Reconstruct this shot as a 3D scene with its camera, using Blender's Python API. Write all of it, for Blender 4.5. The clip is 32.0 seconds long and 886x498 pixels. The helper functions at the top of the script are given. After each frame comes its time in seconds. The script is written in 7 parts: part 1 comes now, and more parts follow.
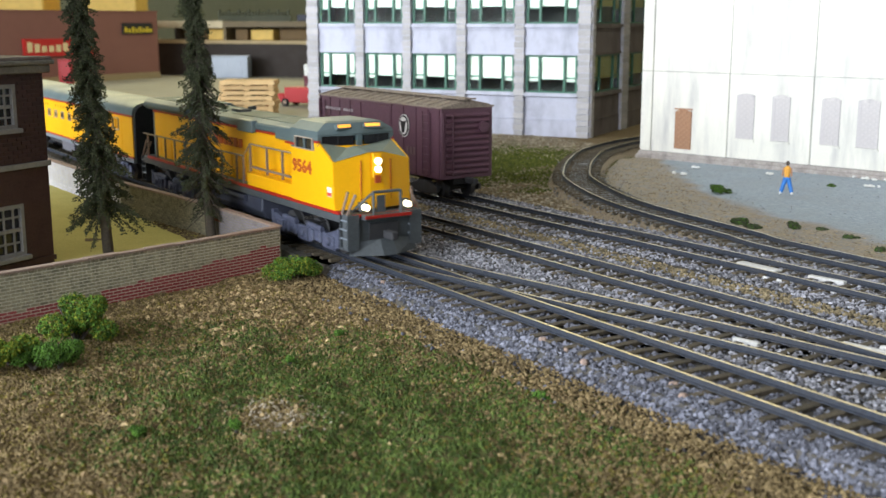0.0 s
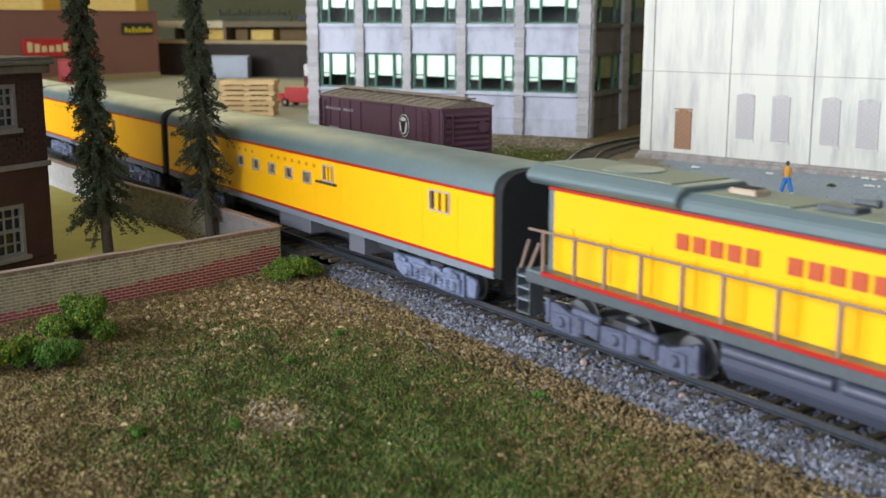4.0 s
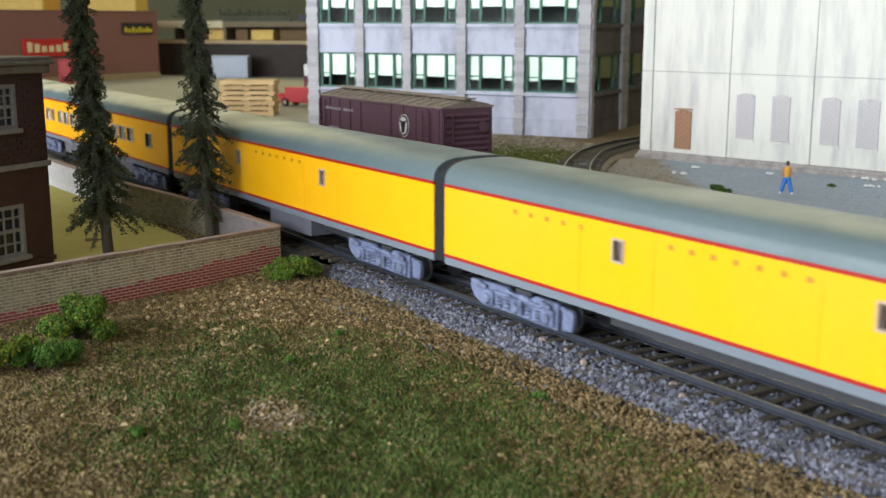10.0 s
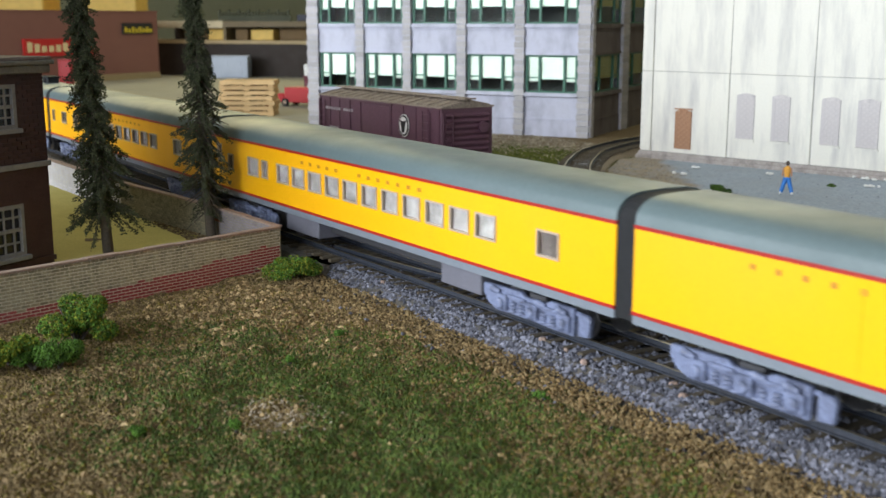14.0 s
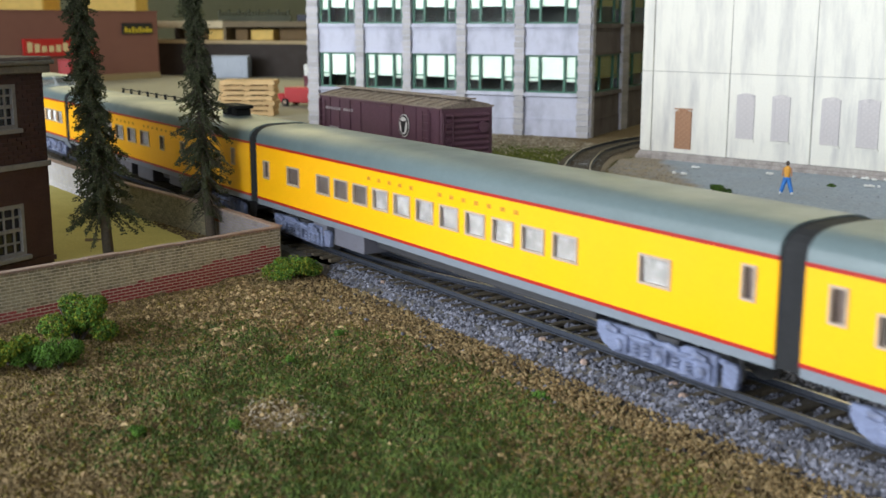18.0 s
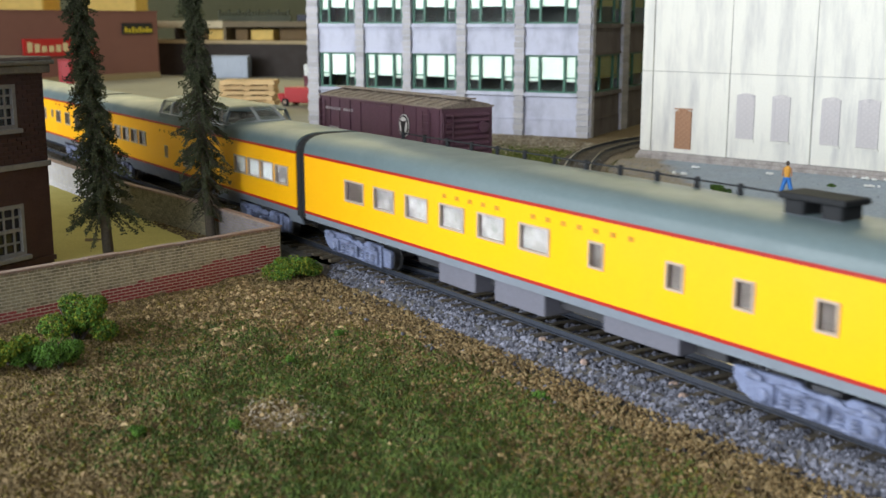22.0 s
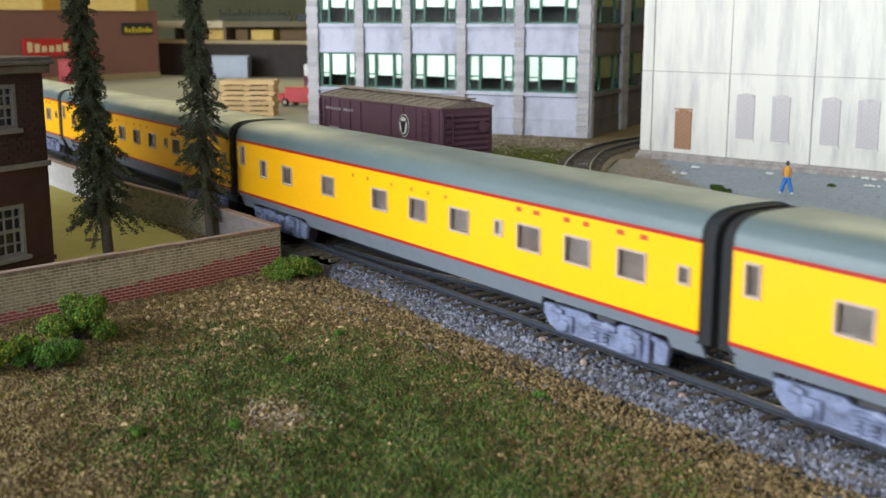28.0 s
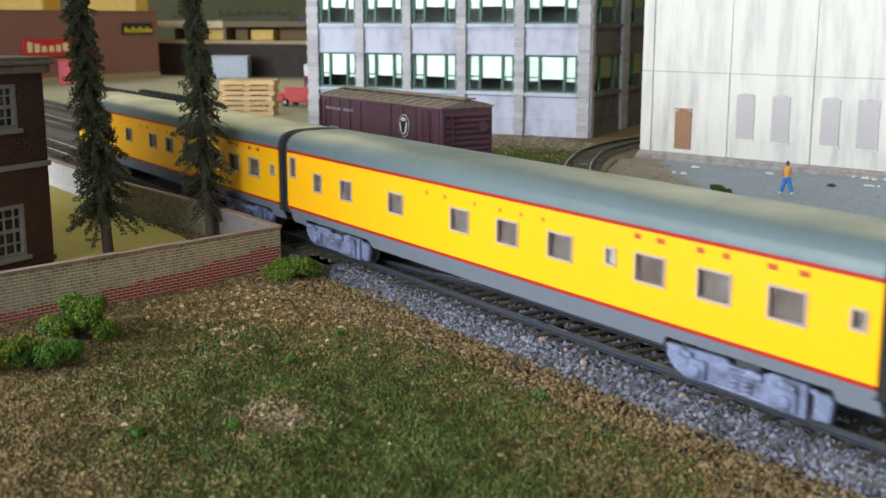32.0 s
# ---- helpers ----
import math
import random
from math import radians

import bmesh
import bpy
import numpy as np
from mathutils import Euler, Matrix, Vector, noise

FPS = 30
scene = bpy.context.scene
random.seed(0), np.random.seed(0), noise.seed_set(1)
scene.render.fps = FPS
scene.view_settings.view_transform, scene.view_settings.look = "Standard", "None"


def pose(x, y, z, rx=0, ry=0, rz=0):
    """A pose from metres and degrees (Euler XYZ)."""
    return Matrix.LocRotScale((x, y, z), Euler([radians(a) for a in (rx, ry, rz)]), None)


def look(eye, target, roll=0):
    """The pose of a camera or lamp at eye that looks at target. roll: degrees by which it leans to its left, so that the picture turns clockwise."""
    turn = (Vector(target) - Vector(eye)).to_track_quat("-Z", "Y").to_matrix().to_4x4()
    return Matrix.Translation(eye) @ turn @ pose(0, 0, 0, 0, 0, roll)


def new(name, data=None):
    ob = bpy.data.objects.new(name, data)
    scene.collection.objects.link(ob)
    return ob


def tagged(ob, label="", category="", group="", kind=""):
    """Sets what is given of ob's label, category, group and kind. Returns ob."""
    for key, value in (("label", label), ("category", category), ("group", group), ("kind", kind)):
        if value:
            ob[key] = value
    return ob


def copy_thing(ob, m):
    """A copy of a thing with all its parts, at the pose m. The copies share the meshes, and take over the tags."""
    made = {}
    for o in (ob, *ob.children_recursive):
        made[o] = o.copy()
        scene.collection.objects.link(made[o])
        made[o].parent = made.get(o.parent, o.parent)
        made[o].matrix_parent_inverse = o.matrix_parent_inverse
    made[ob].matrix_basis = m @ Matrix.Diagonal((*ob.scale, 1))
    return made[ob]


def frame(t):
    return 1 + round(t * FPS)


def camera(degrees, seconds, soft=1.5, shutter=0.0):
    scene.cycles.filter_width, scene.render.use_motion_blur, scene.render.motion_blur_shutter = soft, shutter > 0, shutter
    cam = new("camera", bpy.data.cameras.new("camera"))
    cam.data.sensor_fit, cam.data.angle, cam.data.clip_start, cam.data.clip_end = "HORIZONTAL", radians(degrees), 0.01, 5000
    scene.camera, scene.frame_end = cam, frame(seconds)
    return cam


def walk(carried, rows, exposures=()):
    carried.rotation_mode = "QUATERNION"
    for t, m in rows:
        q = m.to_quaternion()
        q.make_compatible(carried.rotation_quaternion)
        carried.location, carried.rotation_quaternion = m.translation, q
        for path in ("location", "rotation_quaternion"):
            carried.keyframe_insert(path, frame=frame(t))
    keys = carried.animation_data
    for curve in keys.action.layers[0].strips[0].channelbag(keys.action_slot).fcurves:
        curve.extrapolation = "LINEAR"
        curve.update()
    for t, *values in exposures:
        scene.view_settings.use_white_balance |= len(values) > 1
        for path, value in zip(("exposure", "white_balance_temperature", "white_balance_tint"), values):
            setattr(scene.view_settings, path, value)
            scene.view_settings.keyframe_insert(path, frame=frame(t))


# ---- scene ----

RT = 0.008            # height of the rail heads above the table
SPEED = 0.08865       # metres a second, the train
EYE = (0.0, -0.2225, 0.1012)
AIM = (-0.8210, 0.3130, -0.0968)

cam = camera(42.81, 32.0, soft=1.5, shutter=0.5)
cam.data.dof.use_dof, cam.data.dof.focus_distance, cam.data.dof.aperture_fstop = True, 0.46, 32.0
walk(cam, [(0.0, look(EYE, AIM)), (32.0, look(EYE, AIM))],
     exposures=[(0.0, 0.36), (1.0, 0.25), (2.3, 0.0), (32.0, 0.0)])

# ---- light: a cool daylight window and an added fill lamp behind the camera, warm unseen lamps ----
world = bpy.data.worlds.new("world")
scene.world = world
world.use_nodes = True
world.node_tree.nodes["Background"].inputs[0].default_value = (0.55, 0.65, 0.8, 1)
world.node_tree.nodes["Background"].inputs[1].default_value = 0.6


def area_lamp(name, place, target, sx, sy, watts, colour):
    data = bpy.data.lights.new(name, "AREA")
    data.shape, data.size, data.size_y, data.energy, data.color = "RECTANGLE", sx, sy, watts, colour
    ob = new(name, data)
    ob.matrix_basis = look(place, target)
    return ob


area_lamp("window_daylight", (-0.74, -1.47, 0.46), (-0.74, 0.0, 0.46), 1.7, 0.78, 47, (0.88, 0.94, 1.0))
# Added fill for faces turned to +x; no second window is known.
area_lamp("window_daylight", (0.69, -1.47, 0.60), (0.69, 0.0, 0.60), 0.9, 1.0, 21, (0.88, 0.94, 1.0))
# Warm lamps out of view, placed for the rail glints and roof sheen.
area_lamp("hanging_light_glow", (-1.70, 1.78, 1.02), (-1.2, 0.9, 0.0), 1.3, 0.5, 8, (1.0, 0.90, 0.48))
area_lamp("hanging_light_glow", (-2.85, 0.55, 0.80), (-1.6, 0.35, 0.0), 1.4, 0.5, 10, (1.0, 0.90, 0.50))


# ---- mesh and part helpers ----
class Geo:
    """Collects vertices and faces for one mesh."""

    def __init__(self):
        self.v, self.f, self.m = [], [], []

    def face(self, pts, m=0):
        k = len(self.v)
        self.v += [tuple(p) for p in pts]
        self.f.append(tuple(range(k, k + len(pts))))
        self.m.append(m)
        return self

    def box(self, x0, x1, y0, y1, z0, z1, m=0):
        k = len(self.v)
        self.v += [(x0, y0, z0), (x1, y0, z0), (x1, y1, z0), (x0, y1, z0), (x0, y0, z1), (x1, y0, z1), (x1, y1, z1), (x0, y1, z1)]
        for q in ((0, 3, 2, 1), (4, 5, 6, 7), (0, 1, 5, 4), (1, 2, 6, 5), (2, 3, 7, 6), (3, 0, 4, 7)):
            self.f.append(tuple(k + i for i in q))
            self.m.append(m)
        return self

    def cbox(self, x, y, z, sx, sy, sz, m=0):
        return self.box(x - sx / 2, x + sx / 2, y - sy / 2, y + sy / 2, z - sz / 2, z + sz / 2, m)

    def prism(self, prof, x0, x1, m=0, axis="x"):
        """Extrudes a closed outline of (a, b) pairs along x (a=y, b=z), or along y (a=x, b=z)."""
        k, n = len(self.v), len(prof)
        for x in (x0, x1):
            for a, b in prof:
                self.v.append((x, a, b) if axis == "x" else (a, x, b))
        flip = (axis == "y")
        for i in range(n):
            j = (i + 1) % n
            q = (k + i, k + j, k + n + j, k + n + i)
            self.f.append(q if flip else q[::-1])
            self.m.append(m)
        a, b = tuple(range(k, k + n)), tuple(range(k + n, k + 2 * n))
        self.f += [a[::-1] if flip else a, b if flip else b[::-1]]
        self.m += [m, m]
        return self

    def cyl(self, p0, p1, r0, r1=None, n=8, m=0):
        r1 = r0 if r1 is None else r1
        p0, p1 = Vector(p0), Vector(p1)
        d = (p1 - p0).normalized()
        s = d.orthogonal().normalized()
        t = d.cross(s)
        k = len(self.v)
        for p, r in ((p0, r0), (p1, r1)):
            for i in range(n):
                a = 2 * math.pi * i / n
                self.v.append(tuple(p + r * (math.cos(a) * s + math.sin(a) * t)))
        for i in range(n):
            j = (i + 1) % n
            self.f.append((k + i, k + j, k + n + j, k + n + i))
            self.m.append(m)
        self.f += [tuple(range(k + n - 1, k - 1, -1)), tuple(range(k + n, k + 2 * n))]
        self.m += [m, m]
        return self

    def loft(self, rings, m=0, caps=True):
        """Skins rings of equal length."""
        k, n = len(self.v), len(rings[0])
        for ring in rings:
            self.v += [tuple(p) for p in ring]
        for r in range(len(rings) - 1):
            for i in range(n):
                j = (i + 1) % n
                self.f.append((k + r * n + i, k + r * n + j, k + (r + 1) * n + j, k + (r + 1) * n + i))
                self.m.append(m)
        if caps:
            self.f += [tuple(range(k + n - 1, k - 1, -1)), tuple(range(k + (len(rings) - 1) * n, k + len(rings) * n))]
            self.m += [m, m]
        return self

    def ball(self, c, rx, ry, rz, m=0, n=8, rings=5):
        out = []
        for i in range(rings + 1):
            a = math.pi * (i / rings - 0.5) * 0.96
            out.append([(c[0] + rx * math.cos(a) * math.cos(2 * math.pi * j / n), c[1] + ry * math.cos(a) * math.sin(2 * math.pi * j / n), c[2] + rz * math.sin(a)) for j in range(n)])
        return self.loft(out, m)

    def panel(self, x0, x1, z0, z1, y0, y1, holes, m=0):
        """One upright slab with rectangular openings (a, b, lo, hi) through it."""
        r = lambda v: round(v, 6)
        xs = sorted({r(x0), r(x1)} | {r(v) for h in holes for v in h[:2]})
        zs = sorted({r(z0), r(z1)} | {r(v) for h in holes for v in h[2:]})
        solid = {}
        for i in range(len(xs) - 1):
            for j in range(len(zs) - 1):
                cx, cz = (xs[i] + xs[i + 1]) / 2, (zs[j] + zs[j + 1]) / 2
                solid[i, j] = not any(h[0] < cx < h[1] and h[2] < cz < h[3] for h in holes)
        ids = {}

        def vid(i, j, k):
            if (i, j, k) not in ids:
                ids[i, j, k] = len(self.v)
                self.v.append((xs[i], (y0, y1)[k], zs[j]))
            return ids[i, j, k]

        for (i, j), full in solid.items():
            if not full:
                continue
            q = [(i, j), (i + 1, j), (i + 1, j + 1), (i, j + 1)]
            faces = [[vid(*p, 0) for p in q], [vid(*p, 1) for p in q[::-1]]]
            for a, b, near in ((q[0], q[1], (i, j - 1)), (q[1], q[2], (i + 1, j)), (q[2], q[3], (i, j + 1)), (q[3], q[0], (i - 1, j))):
                if not solid.get(near, False):
                    faces.append([vid(*b, 0), vid(*a, 0), vid(*a, 1), vid(*b, 1)])
            self.f += [tuple(f) for f in faces]
            self.m += [m] * len(faces)
        return self

    def mesh(self, name, mats, smooth=None, bevel=0.0):
        me = bpy.data.meshes.new(name)
        me.from_pydata(self.v, [], self.f)
        for mt in mats:
            me.materials.append(mt)
        if len(mats) > 1:
            me.polygons.foreach_set("material_index", self.m)
        if bevel:
            bm = bmesh.new()
            bm.from_mesh(me)
            bmesh.ops.remove_doubles(bm, verts=bm.verts, dist=1e-7)
            edges = [e for e in bm.edges if len(e.link_faces) == 2 and e.calc_face_angle(0) > 0.6]
            bmesh.ops.bevel(bm, geom=edges, offset=bevel, segments=1, affect="EDGES", profile=0.6)
            bm.to_mesh(me)
            bm.free()
        if smooth is not None:
            bm = bmesh.new()
            bm.from_mesh(me)
            for f in bm.faces:
                f.smooth = True
            for e in bm.edges:
                e.smooth = e.calc_face_angle(3.0) < smooth
            bm.to_mesh(me)
            bm.free()
        me.update()
        return me


def part(name, g, material, parent, label="", smooth=None, bevel=0.0, place=None):
    """One mesh object under a thing or a part."""
    mats = material if isinstance(material, (list, tuple)) else [material]
    data = g if isinstance(g, bpy.types.Mesh) else g.mesh(name, mats, smooth, bevel)
    ob = new(name, data)
    ob.parent = parent
    if place is not None:
        ob.matrix_basis = place
    return tagged(ob, label)


def thing(name, label, category, group="", kind="", m=None):
    ob = new(name)
    ob.empty_display_size = 0.01
    if m is not None:
        ob.matrix_basis = m
    return tagged(ob, label, category, group, kind)


def solo(name, g, material, label, category, group="", kind="", smooth=None, bevel=0.0, m=None):
    ob = part(name, g, material, None, "", smooth, bevel, m)
    return tagged(ob, label, category, group, kind)


# ---- materials ----
def ramp(nt, fac, stops):
    n = nt.nodes.new("ShaderNodeValToRGB")
    e = n.color_ramp.elements
    while len(e) < len(stops):
        e.new(0.5)
    for i, (p, c) in enumerate(stops):
        e[i].position, e[i].color = p, (*c, 1)
    nt.links.new(fac, n.inputs[0])
    return n.outputs[0]


def noise_tex(nt, vec, scale, detail=4, rough=0.6):
    n = nt.nodes.new("ShaderNodeTexNoise")
    n.inputs["Scale"].default_value, n.inputs["Detail"].default_value, n.inputs["Roughness"].default_value = scale, detail, rough
    nt.links.new(vec, n.inputs["Vector"])
    return n.outputs["Fac"]


def mix(nt, fac, a, b, mode="MIX"):
    n = nt.nodes.new("ShaderNodeMix")
    n.data_type, n.blend_type = "RGBA", mode
    for s, val in ((0, fac), (6, a), (7, b)):
        if isinstance(val, bpy.types.NodeSocket):
            nt.links.new(val, n.inputs[s])
        else:
            n.inputs[s].default_value = val if s == 0 else (*val, 1)
    return n.outputs[2]


def surface(name, col, rough=0.6, metal=0.0, grain=900, vary=0.12, bump=0.15, stain=60, dirt=None, dirt_amt=0.25, per=0.0, depth=0.0004, spec=0.5, streak=1.0):
    """A plain painted, plastic, stone or earthy surface with grain, stains and fine relief."""
    mt = bpy.data.materials.new(name)
    mt.use_nodes = True
    nt = mt.node_tree
    b = nt.nodes["Principled BSDF"]
    tc = nt.nodes.new("ShaderNodeTexCoord").outputs["Object"]
    mp = nt.nodes.new("ShaderNodeMapping")
    mp.inputs["Scale"].default_value = (1, 1, streak)
    nt.links.new(tc, mp.inputs["Vector"])
    n1, n2 = noise_tex(nt, tc, grain, 3), noise_tex(nt, mp.outputs[0], stain, 5, 0.65)
    lo = tuple(c * (1 - vary) for c in col)
    hi = tuple(min(1, c * (1 + vary)) for c in col)
    c = ramp(nt, n1, [(0.3, lo), (0.7, hi)])
    d = dirt or tuple(k * 0.55 for k in col)
    fac = ramp(nt, n2, [(0.45, (0, 0, 0)), (0.75, (dirt_amt,) * 3)])
    c = mix(nt, fac, c, d)
    if per:
        oi = nt.nodes.new("ShaderNodeObjectInfo").outputs["Random"]
        c = mix(nt, 1.0, c, ramp(nt, oi, [(0, (1 - per,) * 3), (1, (1, 1, 1))]), "MULTIPLY")
    nt.links.new(c, b.inputs["Base Color"])
    b.inputs["Metallic"].default_value = metal
    b.inputs["Specular IOR Level"].default_value = spec
    rr = ramp(nt, n2, [(0.3, (max(0.03, rough - 0.08),) * 3), (0.7, (min(1, rough + 0.1),) * 3)])
    nt.links.new(rr, b.inputs["Roughness"])
    if bump:
        bp = nt.nodes.new("ShaderNodeBump")
        bp.inputs["Strength"].default_value, bp.inputs["Distance"].default_value = bump, depth
        nt.links.new(n1, bp.inputs["Height"])
        nt.links.new(bp.outputs[0], b.inputs["Normal"])
    return mt


def glow(name, col, strength):
    mt = bpy.data.materials.new(name)
    mt.use_nodes = True
    b = mt.node_tree.nodes["Principled BSDF"]
    b.inputs["Base Color"].default_value = (*col, 1)
    b.inputs["Emission Color"].default_value = (*col, 1)
    b.inputs["Emission Strength"].default_value = strength
    return mt


def glass(name, col=(0.9, 0.95, 0.95), rough=0.05, clear=1.0):
    mt = bpy.data.materials.new(name)
    mt.use_nodes = True
    b = mt.node_tree.nodes["Principled BSDF"]
    b.inputs["Base Color"].default_value = (*col, 1)
    b.inputs["Transmission Weight"].default_value = clear
    b.inputs["Roughness"].default_value = rough
    b.inputs["IOR"].default_value = 1.1
    return mt


YELLOW = surface("car_yellow_paint", (0.90, 0.44, 0.005), 0.36, vary=0.03, bump=0.04, stain=25, dirt_amt=0.08, spec=0.35)
RED = surface("red_stripe_paint", (0.36, 0.014, 0.008), 0.4, vary=0.05, bump=0.03)
ROOF = surface("grey_roof_paint", (0.105, 0.145, 0.155), 0.42, vary=0.06, bump=0.04, stain=30, spec=0.5)
SKIRT = surface("grey_skirt_paint", (0.175, 0.20, 0.235), 0.45, vary=0.06, bump=0.08)
BOXGREY = surface("underfloor_box_grey", (0.135, 0.135, 0.165), 0.5, vary=0.08, bump=0.1)
TRUCK = surface("silver_grey_truck_paint", (0.175, 0.205, 0.32), 0.40, vary=0.25, bump=0.5, stain=230, dirt=(0.03, 0.034, 0.06), dirt_amt=1.0)
LOCOTRUCK = surface("dark_blue_grey_truck_paint", (0.082, 0.092, 0.145), 0.5, vary=0.2, bump=0.4, stain=260, dirt=(0.03, 0.03, 0.045), dirt_amt=0.8)
ROOFTOP = surface("dusty_grey_roof_top", (0.16, 0.19, 0.16), 0.6, vary=0.08, bump=0.05, stain=60, dirt=(0.26, 0.28, 0.20), dirt_amt=0.6, spec=0.35)
PILOT = surface("dark_grey_pilot_paint", (0.068, 0.078, 0.088), 0.5, vary=0.15, stain=120)
UNDER = surface("underframe_black", (0.035, 0.035, 0.04), 0.6)
RUBBER = surface("diaphragm_black", (0.022, 0.023, 0.025), 0.75, bump=0.3, spec=0.15)
SILVER = surface("bright_window_frame", (0.44, 0.34, 0.26), 0.35, vary=0.05, bump=0.0)
# Four tones standing in for the light and interior seen through car windows.
BACKING = surface("window_backing_tan", (0.06, 0.042, 0.033), 0.5, vary=0.3, grain=300, stain=120, dirt=(0.13, 0.105, 0.095), dirt_amt=0.7)
BACKING_PALE = surface("window_backing_pale", (0.17, 0.145, 0.135), 0.5, vary=0.25, grain=160, stain=230, dirt=(0.50, 0.46, 0.43), dirt_amt=0.7)
BACKING_WHITE = surface("window_backing_white", (0.62, 0.60, 0.58), 0.6, vary=0.05, stain=150)
BACKING_DARK = surface("window_backing_brown", (0.045, 0.024, 0.016), 0.6, vary=0.3, grain=200, stain=150, dirt=(0.11, 0.08, 0.07), dirt_amt=0.6)
SEAT = surface("interior_seat", (0.20, 0.185, 0.165), 0.7)
INSIDE = surface("interior_panel", (0.45, 0.40, 0.34), 0.7)
GLASS = glass("clear_pane")
DOMEGLASS = glass("dome_glass", (0.78, 0.78, 0.72), 0.06, 0.88)
DOMETRIM = surface("dome_post_grey", (0.34, 0.37, 0.40), 0.35, vary=0.05)
DOMEPOST = surface("dome_corner_blue_grey", (0.16, 0.20, 0.25), 0.35, vary=0.05)
STEEL = surface("wheel_steel", (0.25, 0.25, 0.26), 0.35, metal=0.8)
# The yellow in the head colour is reflected room light.
RAILM = surface("warm_lit_rail_steel", (0.52, 0.45, 0.30), 0.32, metal=0.85, vary=0.1, bump=0.05)
RAILSIDE = surface("rail_weathered", (0.028, 0.033, 0.046), 0.6, vary=0.3, dirt=(0.06, 0.050, 0.040), spec=0.3)
TIE = surface("tie_weathered_plastic", (0.085, 0.068, 0.046), 0.85, vary=0.4, dirt=(0.19, 0.15, 0.10), dirt_amt=0.5, per=0.45)
# Bed darkened so its colour gives the shade in gaps between stones.
BALLAST = surface("gap_shade_ballast_bed", (0.055, 0.052, 0.050), 0.9, vary=0.4, bump=0.8, grain=700, dirt=(0.13, 0.10, 0.06), dirt_amt=0.5)
DIRTBED = surface("brown_dirt_bed", (0.25, 0.20, 0.14), 0.95, vary=0.35, bump=0.8, grain=700)
MAROON = surface("boxcar_maroon_paint", (0.115, 0.052, 0.078), 0.5, vary=0.12, stain=40, dirt=(0.12, 0.07, 0.06))
FADEWHITE = surface("faded_white_lettering", (0.42, 0.38, 0.40), 0.6, bump=0.0, vary=0.2)
WHITEP = surface("white_lettering", (0.75, 0.75, 0.73), 0.5, bump=0.0)
BLACKP = surface("black_lettering", (0.02, 0.02, 0.022), 0.5, bump=0.0)
DARKRED = surface("dark_red_lettering", (0.42, 0.065, 0.015), 0.5, bump=0.0)
FAINTRED = surface("faded_red_lettering", (0.46, 0.20, 0.012), 0.5, bump=0.0)
ROOFWALK = surface("boxcar_roof_weathered", (0.26, 0.21, 0.17), 0.8, vary=0.3, stain=120)
STONE = surface("office_pale_concrete", (0.50, 0.51, 0.61), 0.75, vary=0.08, stain=45, dirt=(0.25, 0.25, 0.31), dirt_amt=0.8, streak=0.5)
STONEBLOCK = surface("office_pale_stone_block", (0.50, 0.48, 0.49), 0.8, vary=0.1, stain=60, per=0.25)
GREENFR = surface("office_green_window_frame", (0.035, 0.13, 0.085), 0.5)
SHADE = surface("white_window_shade", (0.52, 0.60, 0.49), 0.6, vary=0.02, bump=0.02, dirt_amt=0.04)
DARKIN = surface("dark_interior", (0.04, 0.045, 0.04), 0.7)
WHITEWALL = surface("white_plaster_wall", (0.76, 0.74, 0.67), 0.75, vary=0.03, stain=75, dirt=(0.46, 0.45, 0.45), dirt_amt=0.85, streak=0.16)
PLINTH = surface("grimy_plinth_plaster", (0.40, 0.36, 0.34), 0.85, vary=0.15, stain=140, dirt=(0.16, 0.14, 0.13), dirt_amt=0.8)
JOINT = surface("joint_grime", (0.34, 0.33, 0.32), 0.9, vary=0.2)
BRICKED = surface("bricked_up_grey", (0.58, 0.545, 0.54), 0.8, vary=0.1, stain=120, dirt=(0.36, 0.34, 0.38), dirt_amt=0.9, streak=0.3)
RUSTDOOR = surface("brown_brick_infill", (0.38, 0.21, 0.125), 0.8, vary=0.2)
BRICKGREY = surface("grey_brown_brick", (0.36, 0.325, 0.225), 0.85, vary=0.35, grain=1100, stain=300, dirt=(0.085, 0.078, 0.05), dirt_amt=1.0, per=0.45)
BRICKRED = surface("dark_red_brick", (0.30, 0.055, 0.058), 0.85, vary=0.3, grain=1400, stain=250, per=0.15)
MORTAR = surface("pale_mortar", (0.68, 0.64, 0.53), 0.9, vary=0.15)
MORTARDIM = surface("darker_mortar", (0.24, 0.215, 0.15), 0.9, vary=0.2)
COPING = surface("wall_coping_brown", (0.30, 0.215, 0.175), 0.8, vary=0.2)
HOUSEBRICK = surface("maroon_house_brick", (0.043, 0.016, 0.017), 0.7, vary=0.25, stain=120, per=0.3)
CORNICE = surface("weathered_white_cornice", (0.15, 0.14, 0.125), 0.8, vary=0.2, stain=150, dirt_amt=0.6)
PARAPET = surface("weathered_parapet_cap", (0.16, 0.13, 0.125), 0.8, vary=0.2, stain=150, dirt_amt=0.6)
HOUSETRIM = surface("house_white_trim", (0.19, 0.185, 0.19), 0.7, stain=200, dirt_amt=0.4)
FIELD = surface("yellow_field_mat", (0.50, 0.43, 0.115), 0.95, vary=0.12, bump=0.3, stain=50)
BARK = surface("tree_bark", (0.058, 0.047, 0.037), 0.9, vary=0.3, bump=0.6)
FIREBROWN = surface("store_brown_wall", (0.24, 0.105, 0.085), 0.8, vary=0.06, stain=8)
